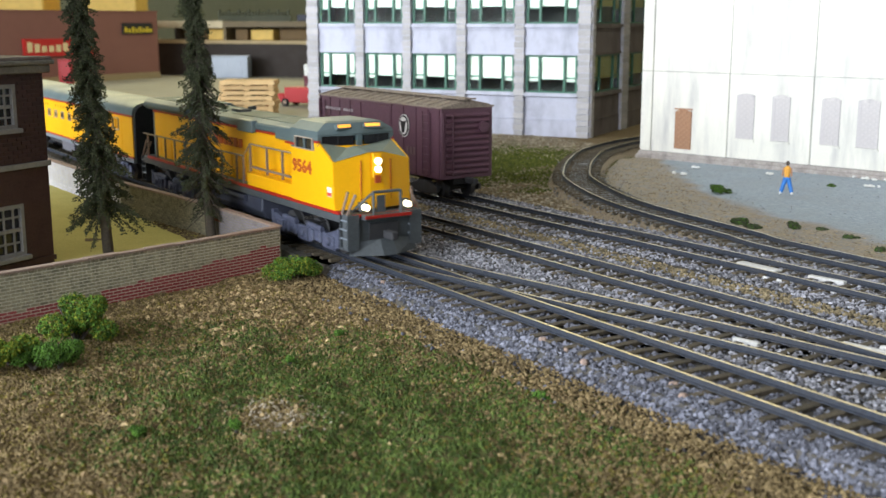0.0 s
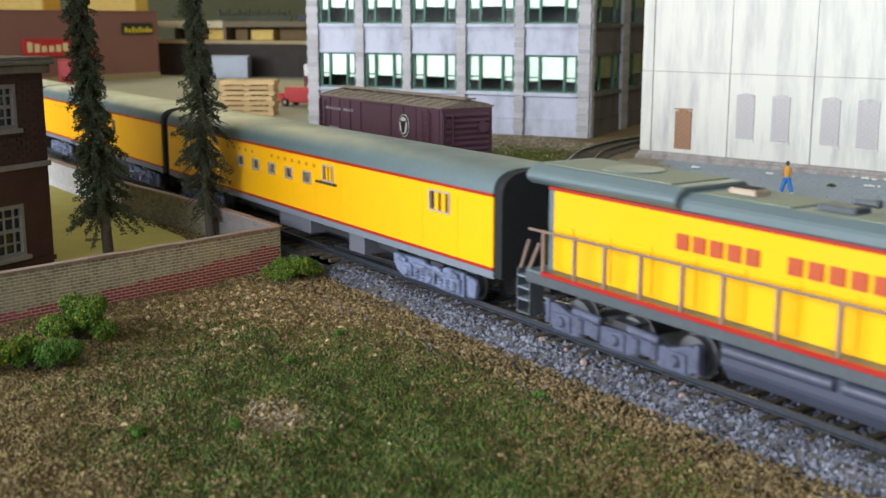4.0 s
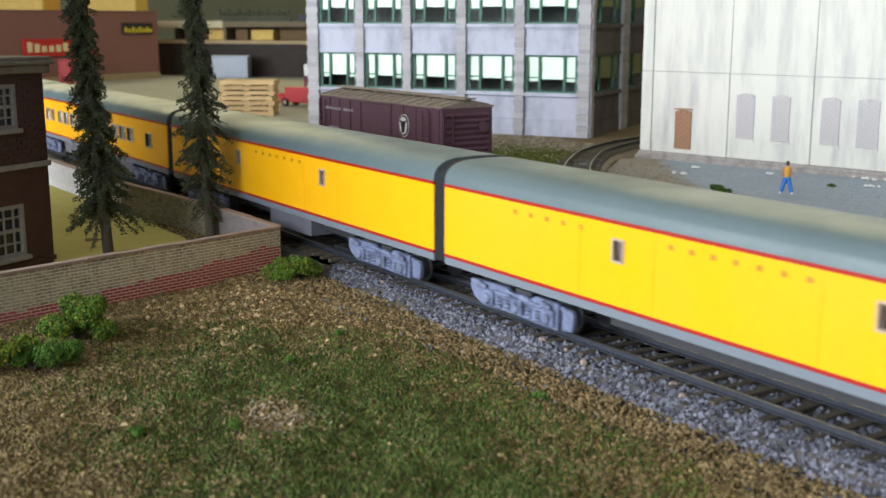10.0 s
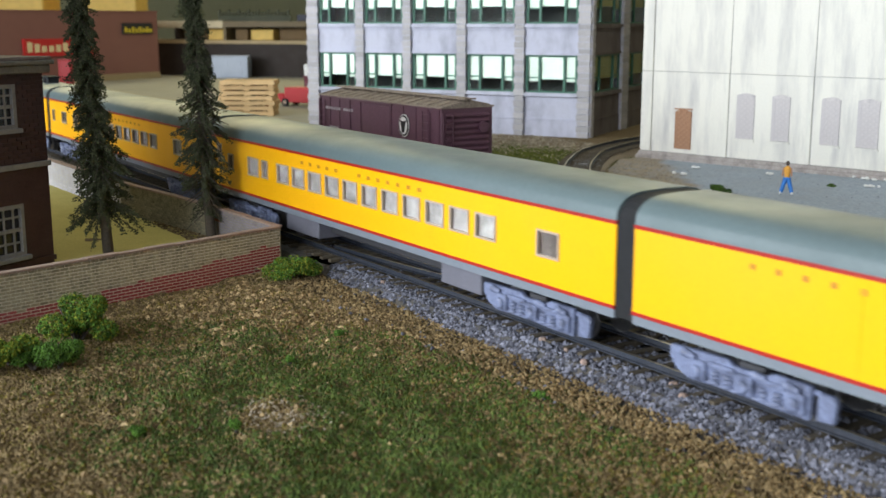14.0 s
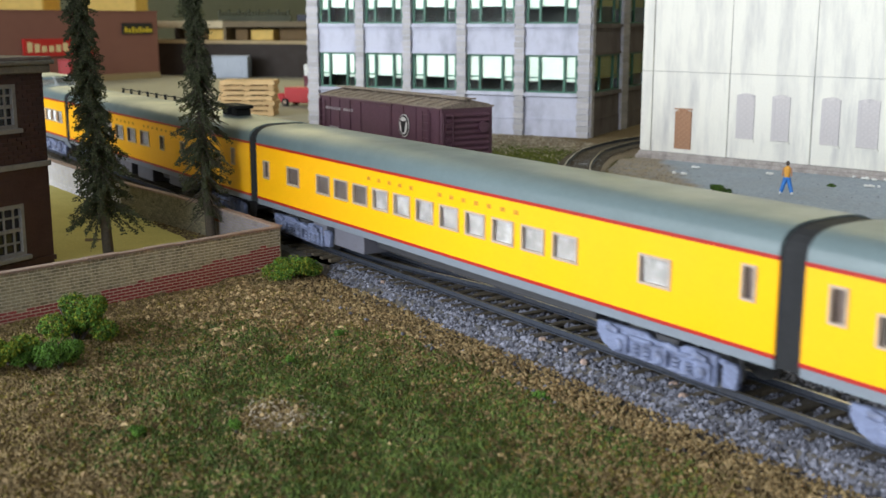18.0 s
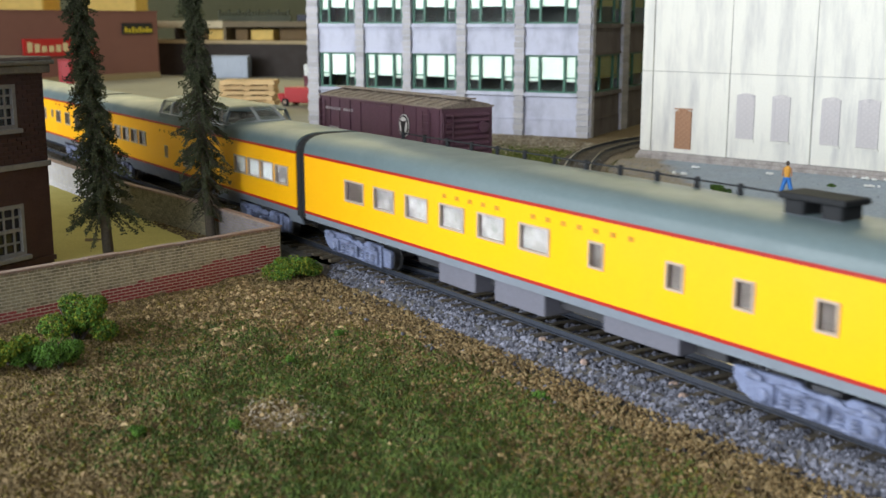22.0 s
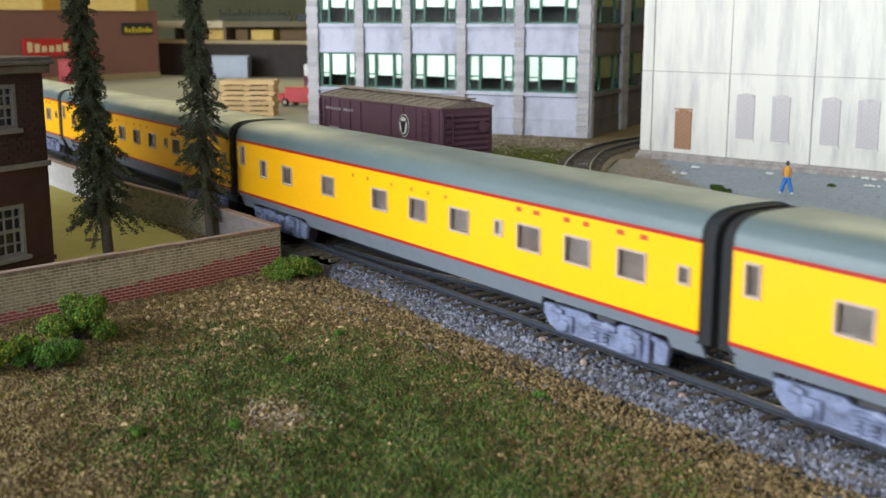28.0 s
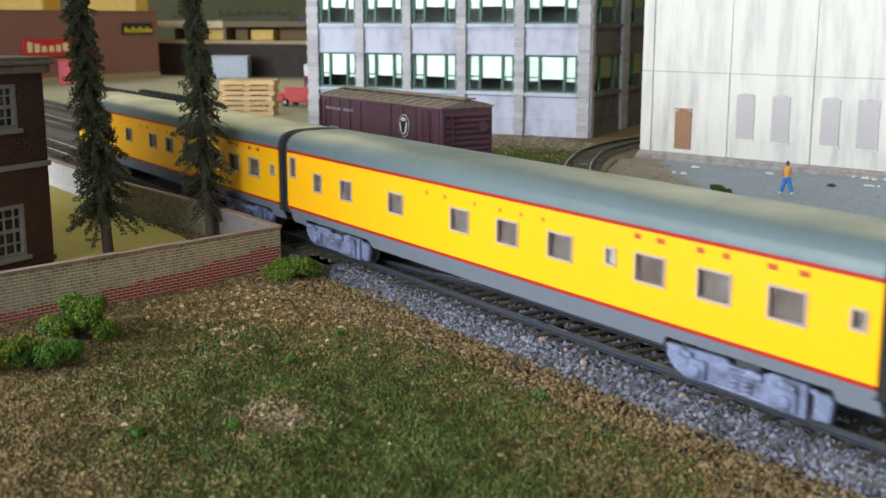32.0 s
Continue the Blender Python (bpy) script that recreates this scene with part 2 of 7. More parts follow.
SIGNRED = surface("sign_red", (0.55, 0.02, 0.02), 0.5, bump=0)
CREAM = surface("sign_cream", (0.75, 0.62, 0.35), 0.5, bump=0)
TANBASE = surface("store_tan_base", (0.35, 0.27, 0.15), 0.8)
WOODPAL = surface("pallet_pale_wood", (0.74, 0.50, 0.24), 0.7, vary=0.15, per=0.25)
TRUCKRED = surface("truck_red_paint", (0.40, 0.015, 0.02), 0.4)
TANKM = surface("pale_blue_metal_tank", (0.42, 0.47, 0.56), 0.4, vary=0.08)
LOTBEIGE = surface("pale_road_surface", (0.30, 0.285, 0.22), 0.9, vary=0.1, stain=10)
SHELFDARK = surface("dark_brown_fascia", (0.022, 0.014, 0.010), 0.7)
SHELFWOOD = surface("shelf_pale_wood", (0.36, 0.27, 0.14), 0.6, grain=40, stain=4)
ROOMWALL = surface("room_wall_olive_cream", (0.42, 0.42, 0.27), 0.85, vary=0.05, grain=60, stain=1.5, bump=0.05)
ROOMCEIL = surface("ceiling_white", (0.75, 0.74, 0.70), 0.9, grain=60, stain=1.5)
ROOMFLOOR = surface("room_floor", (0.20, 0.17, 0.13), 0.7, grain=60, stain=2)


def ground_material():
    """Brown earth with green turf in patches, by place on the table."""
    mt = bpy.data.materials.new("scenic_earth_and_turf")
    mt.use_nodes = True
    nt = mt.node_tree
    b = nt.nodes["Principled BSDF"]
    tc = nt.nodes.new("ShaderNodeTexCoord").outputs["Object"]
    n1, n2, n3 = noise_tex(nt, tc, 700, 4), noise_tex(nt, tc, 28, 5, 0.7), noise_tex(nt, tc, 120, 4, 0.7)
    earth = ramp(nt, n1, [(0.25, (0.06, 0.038, 0.014)), (0.5, (0.135, 0.088, 0.034)), (0.75, (0.24, 0.17, 0.070))])
    turf = ramp(nt, n1, [(0.3, (0.035, 0.052, 0.012)), (0.7, (0.12, 0.15, 0.04))])
    at = nt.nodes.new("ShaderNodeAttribute")
    at.attribute_name = "turf"
    f = ramp(nt, mix(nt, 0.35, at.outputs["Color"], n2), [(0.30, (0, 0, 0)), (0.52, (1, 1, 1))])
    f2 = ramp(nt, n3, [(0.35, (0.15, 0.15, 0.15)), (0.65, (1, 1, 1))])
    c = mix(nt, mix(nt, 1.0, f, f2, "MULTIPLY"), earth, turf)
    nt.links.new(c, b.inputs["Base Color"])
    b.inputs["Roughness"].default_value = 0.95
    bp = nt.nodes.new("ShaderNodeBump")
    bp.inputs["Strength"].default_value, bp.inputs["Distance"].default_value = 0.8, 0.001
    nt.links.new(n1, bp.inputs["Height"])
    nt.links.new(bp.outputs[0], b.inputs["Normal"])
    return mt


EARTH = ground_material()

# ---- room ----
X0, X1, Y0, Y1, Z0, Z1 = -4.6, 4.2, -1.5, 3.2, -0.95, 1.6


def structure(name, g, mat, label, category):
    return solo(name, g, mat, label, category, kind="structure")


structure("floor", Geo().box(X0, X1, Y0, Y1, Z0 - 0.1, Z0), ROOMFLOOR, "dark brown floor of the hobby room", "floor")
structure("ceiling", Geo().box(X0, X1, Y0, Y1, Z1, Z1 + 0.1), ROOMCEIL, "plain white ceiling of the hobby room", "ceiling")
structure("wall_north", Geo().box(X0, X1, Y1, Y1 + 0.1, Z0 - 0.1, Z1 + 0.1), ROOMWALL, "olive cream painted room wall", "wall")
structure("wall_west", Geo().box(X0 - 0.1, X0, Y0 - 0.1, Y1 + 0.1, Z0 - 0.1, Z1 + 0.1), ROOMWALL, "olive cream painted room wall", "wall")
structure("wall_east", Geo().box(X1, X1 + 0.1, Y0 - 0.1, Y1 + 0.1, Z0 - 0.1, Z1 + 0.1), ROOMWALL, "olive cream painted room wall", "wall")
g = Geo()
# the second opening only lets the added fill lamp through
g.panel(X0, X1, Z0 - 0.1, Z1 + 0.1, Y0 - 0.1, Y0, [(-1.61, 0.13, 0.05, 0.87), (0.23, 1.15, 0.05, 1.12)])
structure("wall_south", g, ROOMWALL, "olive cream room wall with openings for the window and fill lamps", "wall")

# ---- table and ground ----
def relief(x, y):
    """Height of the earth above the table."""
    near = max(0.0, min(1.0, (-0.030 - y) / 0.03))
    return near * (0.0022 * noise.noise((x * 45, y * 45, 0)) + 0.0010 * noise.noise((x * 160, y * 160, 3)) - 0.0005)


def green(x, y):
    """Share of turf: a broad green patch with bare spots, and grass beside the boxcar."""
    d = math.hypot((x + 0.2420) / 0.092, (y + 0.0920) / 0.052)
    n = noise.noise((x * 40, y * 40, 7)) * 0.40 + noise.noise((x * 110, y * 110, 2)) * 0.30
    bare = math.exp(-(((x + 0.2595) / 0.013) ** 2 + ((y + 0.1050) / 0.010) ** 2))
    near = 1.45 - d + n - 1.5 * bare
    far = 1.35 - math.hypot((x + 0.66) / 0.115, (y - 0.255) / 0.085) + n if y > 0.14 else 0.0
    return max(0.0, min(1.0, max(near if y < 0.0 else 0.0, far)))


def ground_sheet():
    xs = sorted(set([round(v, 4) for v in np.concatenate([np.linspace(-4.2, -0.9, 50), np.linspace(-0.9, -0.5, 80), np.linspace(-0.5, -0.08, 170), np.linspace(-0.08, 3.6, 40)])]))
    ys = sorted(set([round(v, 4) for v in np.concatenate([np.linspace(-0.9, -0.2, 20), np.linspace(-0.2, 0.0, 80), np.linspace(0.0, 0.5, 90), np.linspace(0.5, 1.6, 20)])]))
    v = [(x, y, relief(x, y)) for y in ys for x in xs]
    n = len(xs)
    f = [(j * n + i, j * n + i + 1, (j + 1) * n + i + 1, (j + 1) * n + i) for j in range(len(ys) - 1) for i in range(n - 1)]
    me = bpy.data.meshes.new("ground")
    me.from_pydata(v, [], f)
    me.materials.append(EARTH)
    me.polygons.foreach_set("use_smooth", [True] * len(f))
    at = me.attributes.new("turf", "FLOAT", "POINT")
    at.data.foreach_set("value", [green(p[0], p[1]) for p in v])
    return tagged(new("ground", me), "brown earth and green turf scenery on the layout table", "ground", kind="structure")


ground_sheet()
structure("table", Geo().box(-4.2, 3.6, -0.9, 1.6, -0.06, -0.006), SHELFDARK, "dark wooden table under the model railway", "table")


def sheet(name, pts, z, mat, label, category):
    """A thin slab with the outline pts."""
    g = Geo()
    n = len(pts)
    g.f += [tuple(range(n))]
    g.v += [(x, y, z) for x, y in pts] + [(x, y, z - 0.003) for x, y in pts]
    g.m += [0] * (n + 1)
    g.f += [(i, i + n, (i + 1) % n + n, (i + 1) % n) for i in range(n)]
    return structure(name, g, mat, label, category)


# ---- track ----
def track_line(pts, step=0.004):
    """Even points along a smooth line through pts (Catmull-Rom)."""
    P = [Vector((*p, 0)) for p in pts]
    P = [2 * P[0] - P[1]] + P + [2 * P[-1] - P[-2]]
    fine = []
    for i in range(1, len(P) - 2):
        n = max(2, int((P[i + 1] - P[i]).length / 0.002))
        for k in range(n):
            t = k / n
            a, b, c, d = P[i - 1], P[i], P[i + 1], P[i + 2]
            fine.append(0.5 * ((2 * b) + (c - a) * t + (2 * a - 5 * b + 4 * c - d) * t * t + (3 * b - a - 3 * c + d) * t ** 3))
    fine.append(P[-2])
    return fine


def along(line, spacing):
    """Points and headings at even spacing."""
    out, need = [], 0.0
    for a, b in zip(line, line[1:]):
        L = (b - a).length
        while need <= L and L > 0:
            out.append((a + (b - a) * (need / L), math.atan2(b.y - a.y, b.x - a.x)))
            need += spacing
        need -= L
    return out


TIE_ME = Geo().box(-0.0013, 0.0013, -0.0152, 0.0152, -0.0018, 0.0).mesh("tie", [TIE], bevel=0.0002)
GAUGE = 0.0165


def rail_mesh(line, off):
    prof = [(-0.0009, -0.0020), (0.0009, -0.0020), (0.0009, -0.0017), (0.00022, -0.0015), (0.00022, -0.0006), (0.00045, -0.0005), (0.00045, 0.0), (-0.00045, 0.0), (-0.00045, -0.0005), (-0.00022, -0.0006), (-0.00022, -0.0015), (-0.0009, -0.0017)]
    pts = along(line, 0.02 if len(line) > 1500 else 0.008)
    g = Geo()
    rings = []
    for p, h in pts:
        s, c = math.sin(h), math.cos(h)
        rings.append([(p.x - s * (off + a), p.y + c * (off + a), RT + b) for a, b in prof])
    g.loft(rings)
    g.m = [1 if (i % 12 == 6) else 0 for i in range(len(g.f))]
    return g


def track(pts, label, tie_range=None, spacing=0.0075):
    line = track_line(pts)
    t = thing("railway_track", label, "track", "tracks of the yard", "structure")
    for off in (-GAUGE / 2, GAUGE / 2):
        part("rail", rail_mesh(line, off), [RAILSIDE, RAILM], t, "dark weathered rail with a bright head")
    rest = Geo()
    for p, h in along(line, spacing):
        if tie_range and not (tie_range[0] < p.x < tie_range[1]):
            if -1.6 < p.x < 0.3:
                rest.cbox(p.x, p.y, RT - 0.0029, 0.0026, 0.0304, 0.0018)
            continue
        o = new("tie", TIE_ME)
        o.parent = t
        o.matrix_basis = pose(p.x, p.y, RT - 0.0020 - random.uniform(0.0, 0.0004), 0, 0, math.degrees(h) + random.uniform(-1.5, 1.5))
    if rest.f:
        tagged(part("tie", rest, TIE, t), kind="stuff")
    return line


def bed(name, lines, half, label, mat=None):
    """A ballast bed with sloping shoulders under a line."""
    g = Geo()
    for line in lines:
        rings = []
        for p, h in along(line, 0.012):
            s, c = math.sin(h), math.cos(h)
            rings.append([(p.x - s * a, p.y + c * a, z) for a, z in ((-half - 0.006, -0.001), (-half, 0.0047), (half, 0.0047), (half + 0.006, -0.001))])
        g.loft(rings)
    return structure(name, g, mat or BALLAST, label, "ballast")


MAIN = [(-4.1, 0.0), (-2.0, 0.0), (-0.5, 0.0), (1.0, 0.0), (3.5, 0.0)]
SIDING = [(-0.42, 0.004), (-0.36, 0.0095), (-0.28, 0.0235), (-0.20, 0.0365), (-0.10, 0.046), (0.3, 0.05)]
THIRD = [(-2.2, 0.0605), (-1.0, 0.0605), (-0.3, 0.0605), (0.4, 0.0605)]
FOURTH = [(-2.2, 0.115), (-1.0, 0.115), (-0.45, 0.115), (-0.30, 0.1185), (0.4, 0.122)]
SPUR = [(-0.74, 0.62), (-0.70, 0.50), (-0.677, 0.405), (-0.643, 0.335), (-0.602, 0.286), (-0.56, 0.246), (-0.518, 0.2145), (-0.44, 0.180), (-0.35, 0.163), (-0.25, 0.154), (0.3, 0.150)]

main_line = track(MAIN, "main line track with dark ties on grey ballast", (-1.05, 0.0))
siding_line = track(SIDING, "siding track branching from the main line", (-0.42, 0.0))
third_line = track(THIRD, "straight yard track on worn ballast", (-0.9, -0.05))
fourth_line = track(FOURTH, "yard track on which a boxcar stands", (-0.75, -0.05))
spur_line = track(SPUR, "curved industrial spur track between two buildings", (-0.8, -0.05))
bed("ballast_main", [main_line], 0.020, "grey ballast bed under the main line")
bed("ballast_yard", [siding_line, third_line, fourth_line], 0.024, "grey ballast bed under the yard tracks")
bed("ballast_spur", [spur_line], 0.013, "brown dirt bed under the curved spur", DIRTBED)

# ---- passenger cars ----
W2 = 0.0175
HL, HU, ROOFZ = 0.0161 + RT, 0.0389 + RT, 0.0475 + RT


def roof_profile(z0=HU + 0.0006, top=ROOFZ, w=W2):
    out = []
    for i in range(13):
        a = math.pi * i / 12
        out.append((w * math.copysign(abs(math.cos(a)) ** 0.55, math.cos(a)), z0 + (top - z0) * math.sin(a) ** 0.8))
    return out


def side_panel(wins, y0, y1, L):
    """A car side from the lower to the upper stripe with an opening for each window (u, z, w, h) in mm from the front."""
    holes = [(-(u + w / 2) / 1000, -(u - w / 2) / 1000, RT + (z - h / 2) / 1000, RT + (z + h / 2) / 1000) for u, z, w, h in wins]
    return Geo().panel(-L, 0, HL, HU, y0, y1, holes)


def window_frame(parent, u, z, w, h, y, s, blind=None, bars=0):
    """A bright frame and its pane in a car side."""
    x, z, w, h, e = -u / 1000, RT + z / 1000, w / 1000, h / 1000, 0.00052
    g = Geo()
    ya, yb = sorted((y + s * 0.0004, y - s * 0.0008))
    g.box(x - w / 2 - e * 0.3, x + w / 2 + e * 0.3, ya, yb, z + h / 2 - e, z + h / 2 + e * 0.3)
    g.box(x - w / 2 - e * 0.3, x + w / 2 + e * 0.3, ya, yb, z - h / 2 - e * 0.3, z - h / 2 + e)
    g.box(x - w / 2 - e * 0.3, x - w / 2 + e, ya, yb, z - h / 2 + e, z + h / 2 - e)
    g.box(x + w / 2 - e, x + w / 2 + e * 0.3, ya, yb, z - h / 2 + e, z + h / 2 - e)
    win = part("window", g, SILVER, parent)
    yc = y - s * 0.0008
    part("pane", Geo().box(x - w / 2 + e, x + w / 2 - e, yc - 0.0002, yc + 0.0002, z - h / 2 + e, z + h / 2 - e), GLASS, win).visible_shadow = False
    # added panel: its flat colour is what shows through the pane
    if blind:
        yb = y - s * 0.0014
        part("blind", Geo().box(x - w / 2 - 0.0010, x + w / 2 + 0.0010, yb - 0.0003, yb + 0.0003, z - h / 2, z + h / 2), blind, win, "flat panel toned like the light seen in the window")
    for i in range(bars):
        xb = x - w / 2 + w * (i + 1) / (bars + 1)
        part("bar", Geo().box(xb - w * 0.09, xb + w * 0.09, *sorted((y, y - s * 0.0007)), z - h / 2 + e, z + h / 2 - e), YELLOW, win)


def wheelset(parent, x, r=0.0052, mat=None):
    g = Geo()
    for s in (-1, 1):
        g.cyl((0, s * 0.0071, 0), (0, s * 0.0098, 0), r, r * 0.985, 20)
        g.cyl((0, s * 0.0066, 0), (0, s * 0.0071, 0), r * 1.12, r * 1.12, 20)
    g.cyl((0, -0.0125, 0), (0, 0.0125, 0), 0.0011, None, 8)
    o = part("wheelset", g, mat or STEEL, parent, place=pose(x, 0, RT + r))
    return o


FRAMES = {}


def car_frame(s, axles):
    """The moulded side frame of a passenger truck: a deep slab with pedestals, springs and an end cylinder."""
    if (s, axles) in FRAMES:
        return FRAMES[s, axles]
    h, y = 0.0265, s * 0.0135
    a, b = sorted((y, y + s * 0.0018))
    g = Geo()
    low, top = RT + 0.0020, RT + 0.0104
    g.prism([(-h, top - 0.0006), (-h, top - 0.0040), (-h * 0.90, low + 0.0016), (-h * 0.74, low), (-h * 0.10, low + 0.0004), (h * 0.30, low), (h * 0.72, low), (h * 0.72, top), (h * 0.30, top), (h * 0.22, top - 0.0012), (-h * 0.18, top - 0.0012), (-h * 0.26, top)], a, b, axis="y")
    g.prism([(h * 0.80, low + 0.0006), (h * 0.98, low + 0.0010), (h, top - 0.0026), (h * 0.96, top - 0.0010), (h * 0.80, top - 0.0008)], a, b, axis="y")
    g.box(h * 0.70, h * 0.82, *sorted((y, y + s * 0.0008)), top - 0.0022, top - 0.0008)
    for ax in axles:
        if ax > h * 0.62:
            ax = h * 0.52
        g.cbox(ax, y + s * 0.0020, RT + 0.0056, 0.0056, 0.0022, 0.0050)
        g.cyl((ax, y + s * 0.0030, RT + 0.0052), (ax, y + s * 0.0042, RT + 0.0052), 0.0021, 0.0015, 10)
    for mx in [(p + q) / 2 for p, q in zip(axles, axles[1:])]:
        for d in (-0.0022, 0.0022):
            for k in range(3):
                g.cyl((mx + d, y + s * 0.0018, RT + 0.0032 + k * 0.0012), (mx + d, y + s * 0.0018, RT + 0.0041 + k * 0.0012), 0.0015, 0.0013, 8)
        g.cbox(mx, y + s * 0.0022, RT + 0.0080, 0.0090, 0.0014, 0.0013)
    for k in (-0.80, 0.08, 0.46):
        g.cyl((h * k, y + s * 0.0022, RT + 0.0090), (h * (k + 0.17), y + s * 0.0022, RT + 0.0084), 0.0013, 0.0010, 8)
    g.cyl((-h * 0.66, y + s * 0.0020, RT + 0.0030), (h * 0.66, y + s * 0.0020, RT + 0.0030), 0.0005, None, 6)
    FRAMES[s, axles] = g.mesh("side_frame", [TRUCK], bevel=0.0003)
    return FRAMES[s, axles]


def bogie(parent, x, axles, half, r=0.0052, paint=None, tall=0.0):
    """A truck: two moulded side frames, a bolster and its wheelsets."""
    base = new("bogie")
    base.parent = parent
    for s in (-1, 1):
        if paint is None:
            part("side_frame", car_frame(s, axles), TRUCK, base, "blue-grey moulded truck side frame", place=pose(x, 0, 0))
            continue
        g = Geo()
        y = s * 0.0135
        a, b = sorted((y, y + s * 0.0022))
        t = tall
        lowz, topz = RT + 0.0024, RT + 0.0082 + t
        outline = [(x - half, topz - 0.0012), (x - half, RT + 0.0052), (x - half * 0.86, lowz), (x - half * 0.56, lowz), (x - half * 0.44, RT + 0.0040), (x - half * 0.28, RT + 0.0040), (x - half * 0.16, lowz), (x + half * 0.16, lowz), (x + half * 0.28, RT + 0.0040), (x + half * 0.44, RT + 0.0040), (x + half * 0.56, lowz), (x + half * 0.86, lowz), (x + half, RT + 0.0052), (x + half, topz - 0.0012), (x + half * 0.88, topz), (x + half * 0.62, topz - 0.0024), (x + half * 0.40, topz), (x + half * 0.22, topz - 0.0022), (x - half * 0.22, topz - 0.0022), (x - half * 0.40, topz), (x - half * 0.62, topz - 0.0024), (x - half * 0.88, topz)]
        g.prism(outline, a, b, axis="y")
        for ax in axles:
            g.cbox(x + ax, y + s * 0.0022, RT + r - 0.0002, 0.0074, 0.0012, 0.0052)
            g.cyl((x + ax, y + s * 0.0026, RT + r), (x + ax, y + s * 0.0040, RT + r), 0.0019, 0.0014, 10)
        for mx in [(p + q) / 2 for p, q in zip(axles, axles[1:])]:
            for d in (-0.0036, 0.0036):
                g.cyl((x + mx + d, y + s * 0.0021, RT + 0.0040), (x + mx + d, y + s * 0.0021, RT + 0.0084), 0.0014, None, 8)
            g.cyl((x + mx - 0.006, y + s * 0.0028, topz - 0.0004), (x + mx + 0.006, y + s * 0.0028, topz - 0.0010), 0.0013, None, 10)
        for k in (-1, 1):
            g.cbox(x + half * k * 0.97, y + s * 0.0014, RT + 0.0066 + t / 2, 0.0020, 0.0026, 0.0050 + t)
        part("side_frame", g, paint, base, "blue-grey moulded truck side frame", bevel=0.0002)
    part("bolster", Geo().cbox(x, 0, RT + 0.0085, 0.008, 0.027, 0.004), UNDER, base)
    return [(wheelset(base, x + ax, r), r) for ax in axles]


AXLES = []


def passenger_car(front, L, wins, label, deep=0.0, boxes=(), letters=(), dome=None, backings=(), roof_extra=None, doors=(), barred=()):
    """A streamlined car; x runs back from 0 at its front end to -L. front: its front's place at the start."""
    car = thing("passenger_car", label, "passenger car", "cars of the passenger train")
    CARS.append((car, front))
    for s in (-1, 1):
        y0, y1 = sorted((s * W2, s * (W2 - 0.0009)))
        side = part("side_wall", side_panel(wins, y0, y1, L), YELLOW, car, "glossy yellow side wall")
        for i, (u, z, w, h) in enumerate(wins):
            window_frame(side, u, z, w, h, s * W2, s, backings[i % len(backings)] if backings and s < 0 else None, 2 if i in barred else 0)
        yy = sorted((s * (W2 - 0.0009), s * (W2 + 0.00025)))
        part("stripe", Geo().box(-L, 0, *yy, HU, HU + 0.0010), RED, car, "thin red stripe")
        part("stripe", Geo().box(-L, 0, *yy, HL - 0.0010, HL), RED, car, "thin red stripe")
        lowest = RT + (0.0125 if not deep else deep)
        yy = sorted((s * (W2 - 0.0010), s * (W2 - 0.0001)))
        g = Geo()
        if deep:
            g.prism([(0, HL - 0.0010), (0, lowest), (-0.012, lowest), (-0.0125, RT + 0.0115), (-0.0655, RT + 0.0115), (-0.068, lowest), (-L + 0.068, lowest), (-L + 0.0655, RT + 0.0115), (-L + 0.0125, RT + 0.0115), (-L + 0.012, lowest), (-L, lowest), (-L, HL - 0.0010)], *yy, axis="y")
        else:
            g.box(-L, 0, *yy, lowest, HL - 0.0010)
        if deep:
            g.v = [(px, py - s * 0.0030 * (HL - 0.0010 - pz) / (HL - 0.0010 - lowest), pz) for px, py, pz in g.v]
        part("skirt", g, SKIRT, car, "grey side skirt")
    # roof
    g = Geo()
    prof = roof_profile(HU + 0.0010)
    if dome:
        a, b = -dome[0], -dome[1]
        g.prism(prof, b, 0).prism(prof, -L, a)
        for sgn in (-1, 1):
            pts = [(y, z) for y, z in prof if y * sgn > W2 * 0.80]
            pts = pts + [(y - sgn * 0.001, z) for y, z in pts[::-1]]
            g.prism(pts, a, b)
    else:
        g.prism(prof, -L, 0)
    part("roof", g, ROOF, car, "smooth grey rounded roof", smooth=0.6)
    part("end_wall", Geo().prism([(-W2 + 0.001, RT + 0.0125)] + [(W2 - 0.001, RT + 0.0125)] + [(y * 0.98, z - 0.0002) for y, z in roof_profile(HU)], -0.0012, -0.0002), RUBBER, car)
    part("end_wall", Geo().prism([(-W2 + 0.001, RT + 0.0125)] + [(W2 - 0.001, RT + 0.0125)] + [(y * 0.98, z - 0.0002) for y, z in roof_profile(HU)], -L + 0.0002, -L + 0.0012), RUBBER, car)
    for x0, x1 in ((-0.0002, 0.0040), (-L - 0.0040, -L + 0.0002)):
        outer = [(-W2 * 0.97, RT + 0.013), (W2 * 0.97, RT + 0.013)] + [(y * 0.97, z - 0.0004) for y, z in roof_profile(HU)]
        part("diaphragm", Geo().prism(outer, x0, x1), RUBBER, car, "black rubber diaphragm")
    part("coupler", Geo().cbox(0.003, 0, RT + 0.0095, 0.012, 0.003, 0.003), UNDER, car)
    part("floor_pan", Geo().box(-L + 0.001, -0.001, -W2 + 0.0015, W2 - 0.0015, HL - 0.004, HL - 0.0005), UNDER, car)
